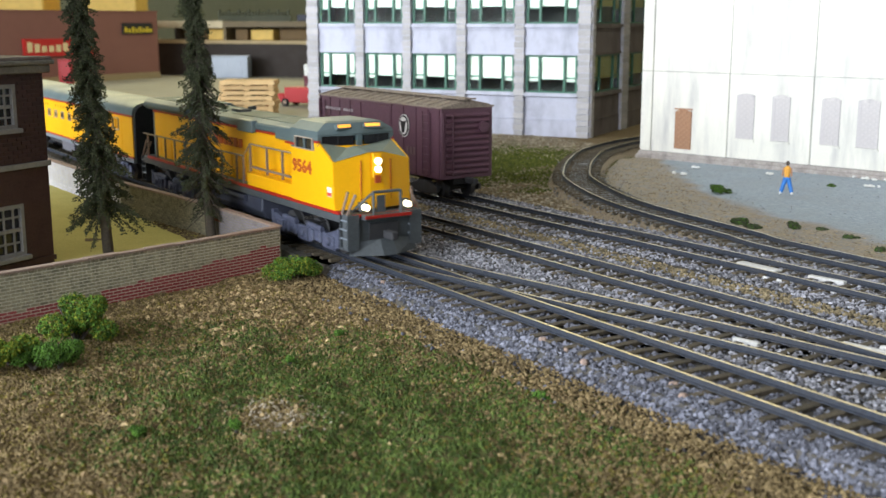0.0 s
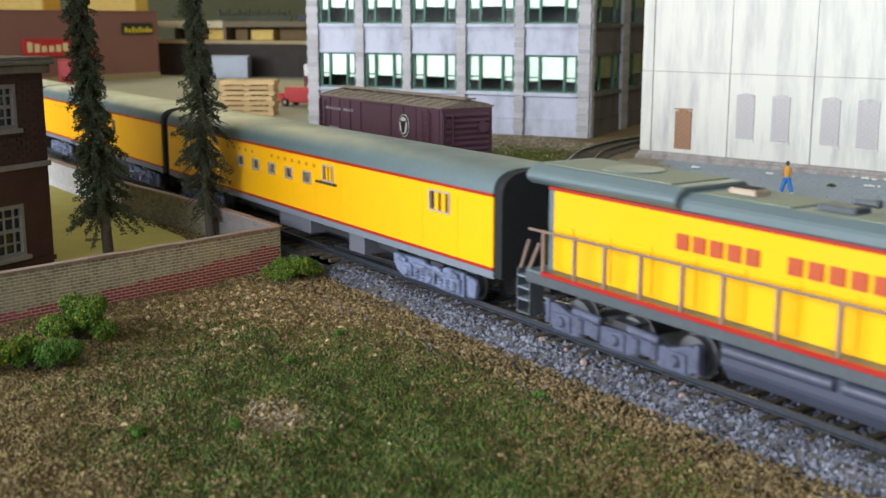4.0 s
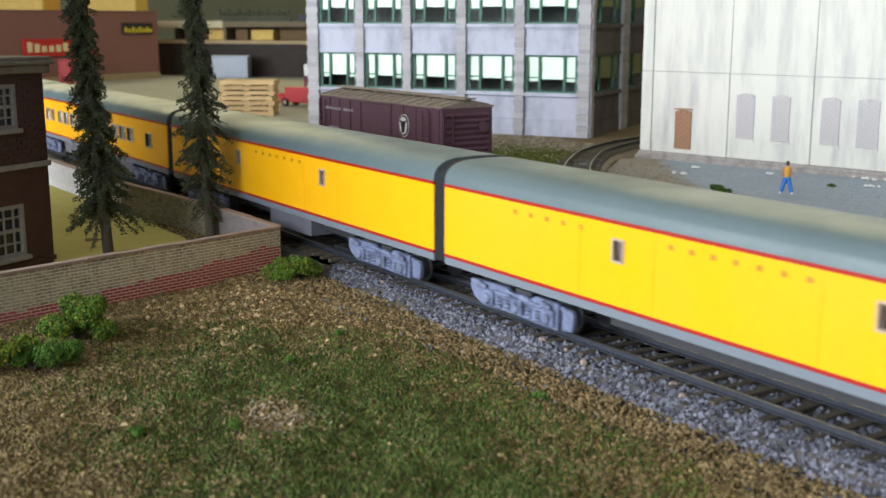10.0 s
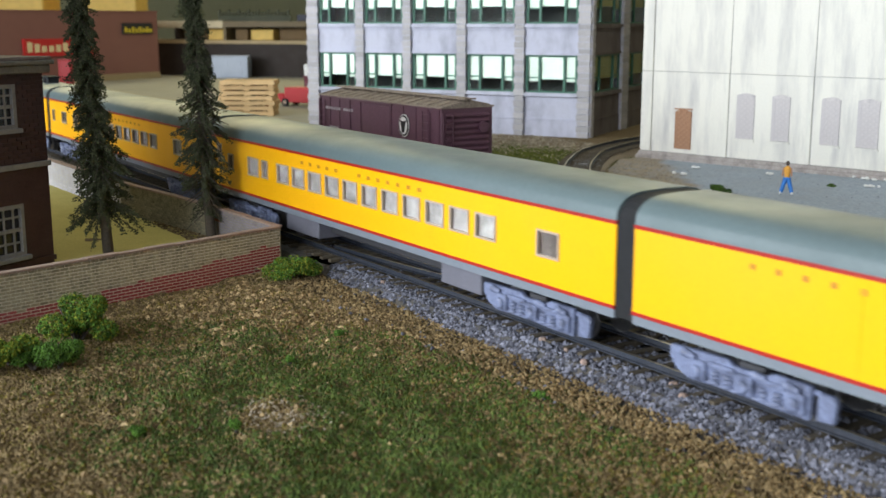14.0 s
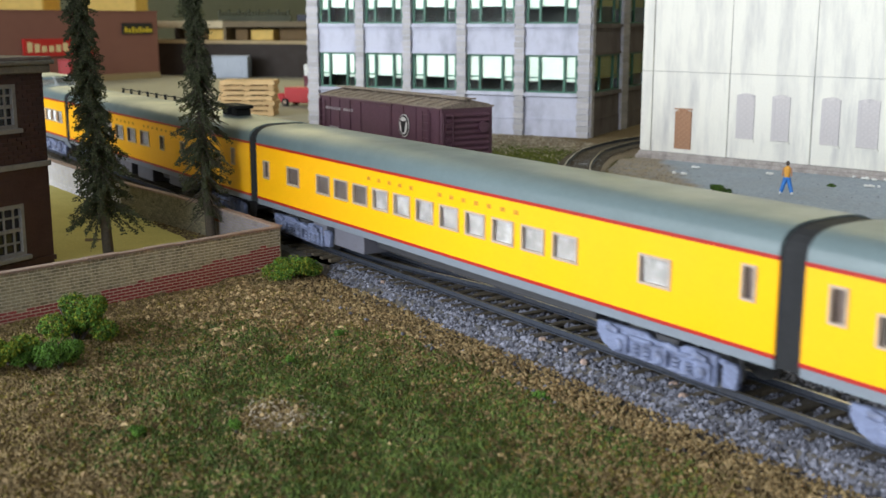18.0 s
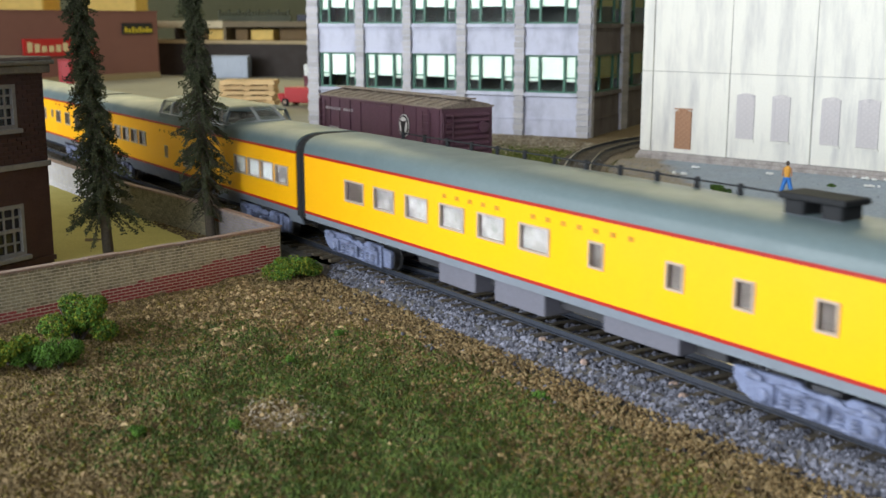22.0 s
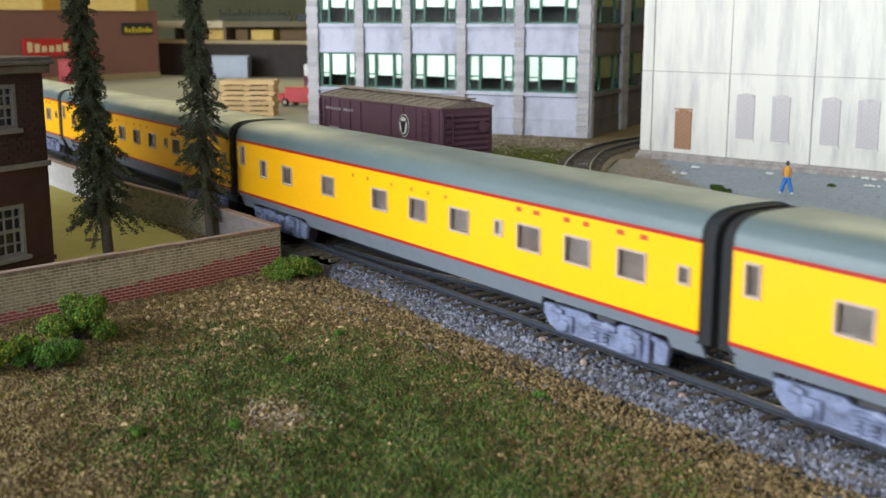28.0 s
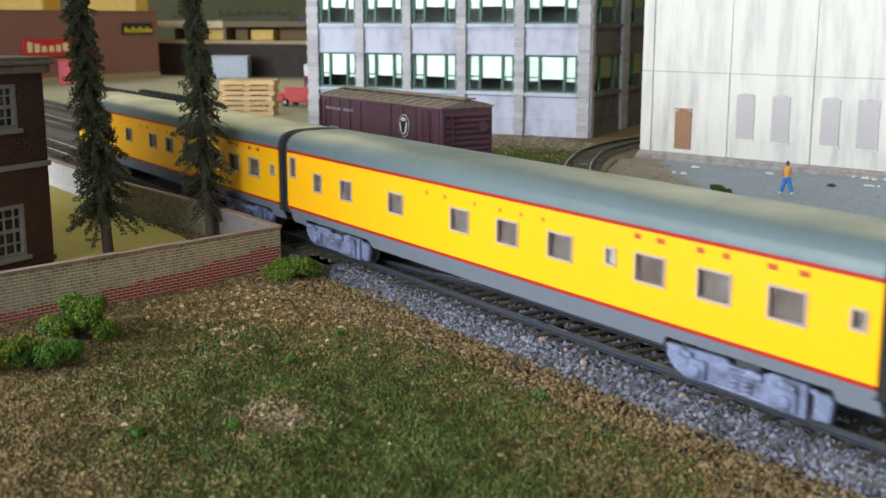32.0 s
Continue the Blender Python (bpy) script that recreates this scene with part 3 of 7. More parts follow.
    # Dark box added to stand in for the shade below the car floor.
    part("center_sill", Geo().box(-L + 0.074, -0.074, -0.0085, 0.0085, RT + 0.0065, HL - 0.0042), UNDER, car, "dark underframe box added for the shade underneath", bevel=0.0004)
    if wins and len(wins) > 4:
        g = Geo()
        x = -0.02
        while x > -L + 0.02:
            for s in (-1, 1):
                g.cbox(x, s * 0.0095, HL + 0.0035, 0.0052, 0.009, 0.007)
                g.cbox(x - 0.003, s * 0.0095, HL + 0.0075, 0.0014, 0.009, 0.008)
            x -= 0.0128
        part("seating", g, SEAT, car, "brown seats seen through the windows")
        part("interior_floor", Geo().box(-L + 0.002, -0.002, -W2 + 0.0015, W2 - 0.0015, HL - 0.0004, HL + 0.0004), INSIDE, car)
    for u, w, h in boxes:
        part("equipment_box", Geo().box(-(u + w / 2) / 1000, -(u - w / 2) / 1000, -0.0146, 0.0146, RT + 0.0125 - h / 1000, RT + 0.0140), BOXGREY, car, "grey underfloor equipment box", bevel=0.0003)
    AXLES.extend(bogie(car, -0.039, (-0.0155, 0.0, 0.0155) if deep == 0 else (-0.0145, 0.0145), 0.0265))
    AXLES.extend(bogie(car, -L + 0.039, (-0.0155, 0.0, 0.0155) if deep == 0 else (-0.0145, 0.0145), 0.0265))
    # lettering above the windows
    for u, w, z in letters:
        g = Geo().box(-(u + w / 2) / 1000, -(u - w / 2) / 1000, -W2 - 0.00012, -W2 + 0.0001, RT + z / 1000 - 0.0007, RT + z / 1000 + 0.0007)
        part("lettering", g, DARKRED if deep and not dome and u < 90 else FAINTRED, car, "faded red lettering mark")
    if dome:
        dome_top(car, dome)
    if roof_extra:
        roof_extra(car)
    for u, w in doors:
        for k in (-1, 1):
            part("door_edge", Geo().cbox(-(u + k * w / 2) / 1000, -W2 - 0.00003, (HL + HU) / 2 - 0.001, 0.0004, 0.0002, 0.0205), YELLOW, car)
    return car


CARS = []


def dome_top(car, dome):
    """A glazed dome: six panes a side between broad posts, a rounded roof, three raked panes at each end."""
    z = lambda mm: RT + mm / 1000
    a, b = -dome[0], -dome[1]
    y1, y2 = W2 * 0.955, W2 * 0.80
    line = [(y1, z(44.9)), (W2 * 0.925, z(48.6)), (W2 * 0.87, z(50.6)), (y2, z(51.8))]
    n = 6
    step = (b - a - 0.006) / n
    for s in (-1, 1):
        part("dome_sill", Geo().prism([(s * (y1 + 0.0005), z(41.5)), (s * (y1 + 0.0003), z(44.9)), (s * (y1 - 0.0010), z(44.9)), (s * (y1 - 0.0010), z(41.5))], a, b - 0.003), ROOF, car, "grey dome base")
        part("dome_sill_trim", Geo().box(a + 0.002, b - 0.004, *sorted((s * (y1 + 0.0006), s * (y1 - 0.0004))), z(44.7), z(45.1)), DOMETRIM, car, "pale trim under the dome panes")
        outer = [(s * y, h) for y, h in line]
        inner = [(s * (y - 0.0009), h - 0.0002) for y, h in line[::-1]]
        for i in range(n + 1):
            x = a + 0.001 + step * i
            w = 0.0026 if i == n else 0.0011
            part("dome_post", Geo().prism(outer + inner, x - 0.0011, x + w), DOMEPOST if i == n else DOMETRIM, car, "grey curved dome window post")
        for i in range(n):
            x0, x1 = a + 0.001 + step * i + 0.0011, a + 0.001 + step * (i + 1) - 0.0011
            g = Geo()
            for (ya, za), (yb, zb) in zip(line, line[1:]):
                g.face([(x0, s * (ya - 0.0004), za), (x1, s * (ya - 0.0004), za), (x1, s * (yb - 0.0004), zb), (x0, s * (yb - 0.0004), zb)])
            part("dome_pane", g, DOMEGLASS, car, "clear curved dome glass", smooth=1.5).visible_shadow = False
    # raked ends: feet bow out over the car roof, heads stand under the dome roof
    for xe, d in ((b - 0.003, 1), (a + 0.001, -1)):
        foot = [Vector((xe + d * q, k * y1, z(h))) for q, k, h in ((0.001, -1.0, 44.9), (0.0165, -0.36, 47.6), (0.0165, 0.36, 47.6), (0.001, 1.0, 44.9))]
        head = [Vector((xe - d * q, k * y2, z(h))) for q, k, h in ((0.0005, -1.0, 51.8), (-0.0055, -0.38, 53.4), (-0.0055, 0.38, 53.4), (0.0005, 1.0, 51.8))]
        for k in range(3):
            part("dome_pane", Geo().face([foot[k], foot[k + 1], head[k + 1], head[k]]), DOMEGLASS, car, "clear dome end glass").visible_shadow = False
            part("dome_sill_trim", Geo().cyl(foot[k], foot[k + 1], 0.0004, None, 6), DOMETRIM, car)
        for k in range(4):
            off = Vector((0, 0.0009, 0))
            g = Geo().loft([[foot[k] - off, foot[k] + off, foot[k] + off - Vector((d * 0.0009, 0, 0)), foot[k] - off - Vector((d * 0.0009, 0, 0))], [head[k] - off, head[k] + off, head[k] + off - Vector((d * 0.0009, 0, 0)), head[k] - off - Vector((d * 0.0009, 0, 0))]])
            part("dome_post", g, DOMETRIM, car, "grey dome end post")
    rings = []
    for x, k, rise in ((a - 0.0050, 0.42, 1.0), (a - 0.0025, 0.74, 1.9), (a + 0.002, 0.98, 2.5), (a + 0.010, 1.0, 2.7), (b - 0.010, 1.0, 2.7), (b - 0.002, 0.98, 2.5), (b + 0.0015, 0.74, 1.9), (b + 0.0040, 0.42, 1.0)):
        top = [(x, y2 * 1.05 * math.cos(math.pi * i / 12) * k, z(51.5 + 0.35 * (1 - k) + rise * math.sin(math.pi * i / 12))) for i in range(13)]
        rings.append(top + [(x, -y2 * k, z(51.1 + 0.35 * (1 - k))), (x, y2 * k, z(51.1 + 0.35 * (1 - k)))])
    part("dome_roof", Geo().loft(rings), ROOF, car, "grey dome roof", smooth=0.7)
    part("dome_floor", Geo().box(a, b, -y1 * 0.9, y1 * 0.9, z(40.2), z(41.2)), INSIDE, car)
    for i in range(8):
        x = a + 0.010 + i * (b - a - 0.018) / 8
        for s in (-1, 1):
            g = Geo().cbox(x, s * 0.007, z(43.5), 0.004, 0.008, 0.005).cbox(x - 0.0022, s * 0.007, z(46.4), 0.0012, 0.008, 0.005)
            part("dome_seat", g, SEAT, car)


def diner_roof(car):
    """A big exhaust vent and a pipe on small stands along the roof."""
    g = Geo()
    g.cbox(-0.0485, 0.0, ROOFZ + 0.0012, 0.0060, 0.0080, 0.0044).cbox(-0.0595, 0.0, ROOFZ + 0.0012, 0.0060, 0.0080, 0.0044)
    vent = part("roof_vent", g, RUBBER, car, "dark roof exhaust vent with two stacks", bevel=0.0004)
    part("vent_cap", Geo().cbox(-0.0540, 0.0, ROOFZ + 0.0042, 0.0200, 0.0100, 0.0016), RUBBER, vent, "dark vent cap", bevel=0.0004)
    part("vent_base", Geo().cbox(-0.0540, 0.0, ROOFZ - 0.0006, 0.0190, 0.0105, 0.0010), SKIRT, vent, "pale vent base")
    g = Geo()
    g.cyl((-0.070, 0.010, ROOFZ + 0.0018), (-0.265, 0.010, ROOFZ + 0.0018), 0.0003, None, 6)
    for i in range(13):
        g.cyl((-0.073 - i * 0.016, 0.010, ROOFZ - 0.002), (-0.073 - i * 0.016, 0.010, ROOFZ + 0.0026), 0.0008, None, 6)
    part("roof_pipe", g, RUBBER, car, "dark roof pipe on stands")


def mail_arms(car):
    """Catcher bars and arms by the mail room doors."""
    y = -W2 - 0.0011
    for u, arm in ((112.2, False), (258.1, True)):
        g = Geo().cyl((-u / 1000 - 0.0085, y, RT + 0.0300), (-u / 1000 + 0.0080, y, RT + 0.0300), 0.00055, None, 6)
        for k in (-0.006, 0.006):
            g.cyl((-u / 1000 + k, y, RT + 0.0300), (-u / 1000 + k, -W2 + 0.0005, RT + 0.0300), 0.0005, None, 6)
        if arm:
            g.cyl((-u / 1000 - 0.0030, y, RT + 0.0296), (-u / 1000 + 0.0075, y - 0.0010, RT + 0.0215), 0.0006, None, 6)
        part("catcher_arm", g, UNDER, car, "dark mail catcher bar")


def spread(u0, u1, n, w, z):
    return [(u0 + (u1 - u0) * i / (n - 1), w, z) for i in range(n)]


NAME_COACH = spread(101.5, 144.5, 7, 2.2, 35.7) + spread(163, 193, 5, 2.2, 35.7)
COACH4 = [(29.6, 28.3, 10.4, 8), (230.2, 28.8, 6.0, 7.8), (242.6, 28.7, 11.4, 8.2), (268.3, 28.4, 5.6, 7.4), (281.4, 31.5, 4.8, 8.8)] + [(61.5 + i * 15.02, 28.8, 11.2, 8.1) for i in range(11)]
COACH5 = [(8.6, 31.8, 4.4, 8.8), (40.6, 28.6, 11.8, 8), (257.8, 28.8, 11.2, 7.8), (284.6, 28.9, 6, 7.8)] + [(77.7 + i * 15.26, 28.6, 11.1, 7.8) for i in range(11)]
DINER = [(18.4, 31.3, 3.8, 7.6), (37.0, 28.4, 6.2, 7.6), (61.2, 28.4, 6.2, 7.5), (84.6, 28.5, 6.3, 7.4), (115.4, 28.8, 6.3, 7.6)] + [(143.7 + i * 22.4, 28.9, 14.6, 8.2) for i in range(6)]
DOMECAR = [(284, 32.5, 5, 8.5), (255, 29, 10.5, 7.9), (240, 28.8, 11.5, 7.9), (224.7, 28.8, 11.5, 7.9), (209.7, 28.8, 11.5, 7.9), (195, 28.8, 11.5, 7.9), (157.2, 24.9, 3.8, 6.2), (126, 23.9, 11.8, 8.3), (99.5, 23.9, 11.6, 8.3), (58.2, 28.4, 13, 8), (43, 28.5, 13, 8), (28.5, 28.6, 12.8, 8), (13.8, 28.4, 12.3, 8)]
SLEEPER = [(285.8, 32.8, 5.4, 8.6), (263.1, 28.8, 7, 7.8), (239, 28.7, 9.5, 8), (201.6, 28.8, 10.6, 7.8), (160.5, 28.7, 11.1, 8), (134, 28.7, 11.2, 8), (108.1, 28.7, 11.5, 8.1), (86, 29.6, 4.4, 5.1), (70.5, 28.7, 11.6, 8.1), (47.7, 28.7, 11.5, 8.2), (25, 28.7, 11.4, 8.3), (5.4, 29.6, 4.3, 4.9)]
MAIL = [(31, 33.4, 12.6, 7.2), (112.2, 33.8, 9, 6.6), (258.1, 33.8, 9.5, 5.8)] + [(131.1 + i * 17.05, 30.2, 7, 5) for i in range(5)]
BAGGAGE = [(82.7, 31.6, 4.6, 6.6), (167.0, 31.6, 4.6, 6.6)]

passenger_car(-0.640, 0.2955, MAIL, "yellow railway post office car with small mail room windows", letters=spread(124.6, 165, 7, 2.0, 35.7) + spread(186, 214, 5, 2.0, 35.7), boxes=((150, 30, 7), (95, 12, 8)), backings=[BACKING_DARK, BACKING_DARK, BACKING_DARK] + [BACKING] * 5, barred=(0, 1, 2), roof_extra=mail_arms, doors=((31, 22), (112, 22), (258, 22)))
passenger_car(-0.9463, 0.2535, BAGGAGE, "yellow baggage car with two narrow windows", letters=spread(103, 147, 7, 1.8, 35.9) + spread(183, 214, 5, 1.8, 35.9), backings=[BACKING_DARK], doors=((84.7, 30), (168.2, 30)))
passenger_car(-1.2066, 0.2550, BAGGAGE, "yellow baggage car with grey underfloor box", letters=spread(103, 147, 7, 1.8, 35.9) + spread(183, 214, 5, 1.8, 35.9), backings=[BACKING_DARK], boxes=((120, 40, 8),), doors=((84.7, 30), (168.2, 30)))
passenger_car(-1.4690, 0.2908, COACH4, "yellow coach with a long row of windows", letters=NAME_COACH, boxes=((80, 24, 8), (200, 30, 8)), backings=[BACKING, BACKING_PALE, BACKING_PALE, BACKING, BACKING_DARK] + [BACKING_PALE] * 11)
passenger_car(-1.7675, 0.2950, COACH5, "yellow coach with eleven wide windows and grey roof", letters=NAME_COACH, boxes=((215, 24, 8), (240, 12, 6)), backings=[BACKING_DARK, BACKING_PALE, BACKING, BACKING] + [BACKING_PALE] * 8 + [BACKING] * 3)
passenger_car(-2.0707, 0.2983, DINER, "yellow dining car with a dark roof vent and pipe", letters=NAME_COACH, boxes=((190, 22, 8), (155, 26, 8), (100, 30, 6)), roof_extra=diner_roof, backings=[BACKING] * 5 + [BACKING_PALE] * 5 + [BACKING])
passenger_car(-2.3774, 0.2905, DOMECAR, "yellow dome car with a glazed observation dome", deep=0.0085, letters=spread(77.7, 117.3, 7, 2.0, 35.5) + spread(138, 166.2, 5, 2.0, 35.5), dome=(0.1665, 0.0735), backings=[BACKING_DARK, BACKING, BACKING_PALE, BACKING_PALE, BACKING_PALE, BACKING_PALE, BACKING, BACKING_PALE, BACKING_PALE, BACKING_WHITE, BACKING_WHITE, BACKING_WHITE, BACKING_PALE])
for front, L in ((-2.6785, 0.2924), (-2.9805, 0.2916), (-3.2812, 0.3050)):
    passenger_car(front, L, SLEEPER, "yellow sleeping car with spaced windows and deep grey skirt", deep=0.0085, backings=[BACKING_DARK, BACKING, BACKING, BACKING, BACKING, BACKING_DARK, BACKING, BACKING_PALE, BACKING_DARK, BACKING, BACKING_DARK, BACKING], letters=[(180.7, 1.8, 35.5), (169.4, 1.8, 35.5), (152.0, 1.4, 35.4), (138.0, 1.8, 35.4), (127.3, 1.4, 35.4), (116.4, 1.8, 35.5), (75.6, 2.4, 37.0), (66.9, 3, 37.0), (52.8, 2.6, 37.0), (44.2, 2.4, 37.0), (29.8, 3, 37.0), (20.6, 3, 37.0)])

# ---- locomotive ----
AMBER = glow("amber_number_board", (1.0, 0.40, 0.05), 0.9)
LAMPW = glow("warm_headlight", (1.0, 0.90, 0.62), 3.0)
DARKGLASS = surface("dark_cab_glass", (0.012, 0.012, 0.015), 0.12, bump=0)
PIPE = surface("brown_grey_handrail", (0.22, 0.15, 0.12), 0.5, bump=0)
BLUEGREY = surface("fuel_tank_grey", (0.062, 0.068, 0.10), 0.42, vary=0.12, stain=60, dirt_amt=0.5)


def digits(text, height, material, parent, m):
    """Raised numerals from the built-in font, one part."""
    cu = bpy.data.curves.new("road_number", "FONT")
    cu.body, cu.size, cu.extrude, cu.resolution_u = text, height * 1.4, 0.00006, 2
    cu.offset = height * 0.05
    tmp = bpy.data.objects.new("road_number", cu)
    me = bpy.data.meshes.new_from_object(tmp)
    bpy.data.objects.remove(tmp)
    me.materials.clear()
    me.materials.append(material)
    return part("road_number", me, material, parent, "dark red road number", place=m)


def locomotive():
    """A wide-cab freight diesel; x runs from 0 at the rear coupler face to 0.256 at the front."""
    lo = thing("diesel_locomotive", "yellow and grey six-axle diesel locomotive with lit headlights", "locomotive")
    z = lambda mm: RT + mm / 1000
    W = W2
    part("frame", Geo().box(0.012, 0.246, -W, W, z(15.2), z(18.4)), PILOT, lo, "grey frame", bevel=0.0003)
    part("walkway", Geo().box(0.012, 0.205, -W + 0.0004, W - 0.0004, z(18.4), z(19.2)), ROOF, lo, "dark grey walkway")
    hw = 0.0122
    part("hood", Geo().box(0.0185, 0.205, -hw, hw, z(19.2), z(43.7)), YELLOW, lo, "yellow engine hood", bevel=0.0004)
    rp = [(-hw - 0.0004, z(44.6)), (hw + 0.0004, z(44.6)), (hw + 0.0002, z(47.6)), (hw - 0.0030, z(49.4)), (-hw + 0.0030, z(49.4)), (-hw - 0.0002, z(47.6))]
    part("hood_roof", Geo().prism(rp, 0.066, 0.205), ROOF, lo, "grey hood roof", bevel=0.0006)
    rr = [(-hw - 0.0006, z(44.7)), (hw + 0.0006, z(44.7)), (W - 0.0026, z(46.6)), (W - 0.0030, z(48.6)), (W - 0.0060, z(50.8)), (-W + 0.0060, z(50.8)), (-W + 0.0030, z(48.6)), (-W + 0.0026, z(46.6))]
    part("radiator", Geo().prism(rr, 0.008, 0.0715), ROOF, lo, "grey overhanging radiator", bevel=0.0005)
    part("radiator_screen", Geo().box(0.013, 0.066, -W + 0.0068, W - 0.0068, z(50.7), z(51.1)), ROOFTOP, lo, "pale dusty radiator screen")
    part("rear_wall", Geo().box(0.0165, 0.0188, -hw, hw, z(19.2), z(44.6)), ROOF, lo, "dark grey rear hood wall")
    for s in (-1, 1):
        a, b = sorted((s * (hw - 0.0002), s * (hw + 0.0003)))
        part("stripe", Geo().box(0.0165, 0.205, a, b, z(43.7), z(44.6)), RED, lo, "thin red stripe")
        a, b = sorted((s * (W - 0.001), s * (W + 0.0003)))
        part("stripe", Geo().box(0.020, 0.246, a, b, z(18.4), z(19.6)), RED, lo, "red sill stripe")
        # raised walkway box ahead of the hood steps, and hood doors
        a, b = sorted((s * (hw - 0.001), s * (W - 0.0002)))
        part("battery_box", Geo().box(0.157, 0.206, a, b, z(19.6), z(25.4)), YELLOW, lo, "yellow battery box", bevel=0.0003)
        for i in range(8):
            x0 = 0.021 + i * 0.0165
            a, b = sorted((s * (hw + 0.0004), s * hw))
            part("hood_door", Geo().box(x0, x0 + 0.0075, a, b, z(20.2), z(33.5)), YELLOW, lo, bevel=0.0002)
        # roof-side boxes
        a, b = sorted((s * (hw - 0.001), s * (hw + 0.0022)))
        part("blower_box", Geo().box(0.1395, 0.1565, a, b, z(43.0), z(48.6)), ROOF, lo, "grey blower housing", bevel=0.0004)
        part("blower_box", Geo().box(0.1815, 0.1985, a, b, z(42.8), z(48.4)), ROOF, lo, "grey blower housing", bevel=0.0004)
        # handrails
        g = Geo()
        y = s * (W - 0.0006)
        xs = [0.020, 0.0345, 0.0475, 0.062, 0.0775, 0.0915, 0.1085, 0.126, 0.144, 0.152]
        for x in xs:
            g.cbox(x, y, z(25.7), 0.0010, 0.0008, 0.0130)
        g.cyl((0.013, y, z(31.6)), (0.152, y, z(32.4)), 0.00045, None, 6)
        g.cyl((0.152, y, z(32.4)), (0.160, y, z(38.6)), 0.00045, None, 6)
        part("handrail", g, PIPE, lo, "brown-grey side handrail")
        g = Geo()
        g.cyl((0.160, y, z(38.6)), (0.205, y, z(38.6)), 0.00045, None, 6)
        g.cbox(0.181, y, z(28.4), 0.043, 0.0007, 0.0009)
        for x in (0.160, 0.178, 0.194):
            g.cbox(x, y, z(32.5), 0.0011, 0.0008, 0.0124)
        part("handrail", g, PIPE, lo, "brown-grey upper handrail")
        # brand lettering as plain blocks
        for i in range(12):
            if i == 5:
                continue
            x0 = 0.0705 + i * 0.0059 + (0.0012 if i > 5 else 0.0)
            a, b = sorted((s * (hw + 0.00052), s * hw))
            g = Geo().box(x0, x0 + 0.0042, a, b, z(34.6), z(38.8))
            part("lettering", g, DARKRED, lo, "dark red lettering block")
        # cab side: sill panel, window openings, posts
        a, b = sorted((s * W, s * (W - 0.0010)))
        part("cab_side", Geo().prism([(0.204, z(19.6)), (0.2424, z(19.6)), (0.2414, z(38.4)), (0.2290, z(45.0)), (0.2255, z(45.0)), (0.2255, z(41.6)), (0.204, z(41.6))], a, b, axis="y"), YELLOW, lo, "yellow cab side")
        g = Geo().panel(0.204, 0.2255, z(41.6), z(47.0), a, b, [(0.2085, 0.2155, z(41.9), z(46.3)), (0.2166, 0.2238, z(41.9), z(46.3))])
        part("cab_side", g, ROOF, lo, "grey cab window surround")
        a2, b2 = sorted((s * (W - 0.0010), s * (W + 0.0003)))
        part("stripe", Geo().box(0.2255, 0.2290, a2, b2, z(45.0), z(45.9)), RED, lo, "red cab stripe")
        part("stripe", Geo().box(0.1985, 0.2080, a2, b2, z(42.6), z(43.4)), RED, lo, "red cab stripe")
        part("cab_side", Geo().prism([(0.204, z(47.0)), (0.2255, z(47.0)), (0.2255, z(45.9)), (0.2290, z(45.9)), (0.2286, z(48.4)), (0.204, z(49.6))], a, b, axis="y"), ROOF, lo, "grey upper cab side")
        for x0, x1 in ((0.2085, 0.2155), (0.2166, 0.2238)):
            ym = s * (W - 0.0007)
            part("cab_window", Geo().box(x0, x1, ym - 0.0002, ym + 0.0002, z(41.9), z(46.3)), DARKGLASS, lo, "dark cab window")
        g = Geo()
        ye, yf = sorted((s * (W - 0.0002), s * (W + 0.0004)))
        g.box(0.2080, 0.2243, ye, yf, z(46.3), z(46.7)).box(0.2080, 0.2243, ye, yf, z(41.5), z(41.9)).box(0.2080, 0.2085, ye, yf, z(41.9), z(46.3)).box(0.2238, 0.2243, ye, yf, z(41.9), z(46.3))
        part("cab_window_frame", g, SILVER, lo, "pale cab window frame")
        part("stripe", Geo().cbox(0.2505, s * 0.007, z(18.0), 0.0012, 0.013, 0.0012), RED, lo, "red pilot stripe")
        part("ditch_light", Geo().cyl((0.252, s * 0.0095, z(21.6)), (0.2545, s * 0.0095, z(21.6)), 0.0013, None, 14), LAMPW, lo, "lit ditch light")
        part("ditch_light_housing", Geo().cbox(0.2508, s * 0.0095, z(21.6), 0.0026, 0.0036, 0.0036), PILOT, lo, bevel=0.0004)
        # steps at both ends
        for xe, k in ((0.2485, 1), (0.0105, -1)):
            g = Geo()
            a, b = sorted((s * (W - 0.0005), s * (W - 0.0058)))
            g.prism([(xe - 0.0033, z(4.6)), (xe + 0.0033, z(4.6)), (xe + 0.0033, z(18.6)), (xe + 0.0028, z(18.6)), (xe + 0.0028, z(5.2)), (xe - 0.0028, z(5.2)), (xe - 0.0028, z(18.6)), (xe - 0.0033, z(18.6))], a, b, axis="y")
            well = part("step_well", g, PILOT, lo, "dark grey corner step well")
            for i in range(1, 4):
                part("step", Geo().box(xe - 0.0028, xe + 0.0028, a, b, z(5.2 + i * 3.6), z(5.8 + i * 3.6)), SKIRT, well)
            g = Geo().cyl((xe - 0.002, s * (W - 0.001), z(18.6)), (xe - 0.0005, s * (W - 0.003), z(27.5)), 0.00055, None, 6)
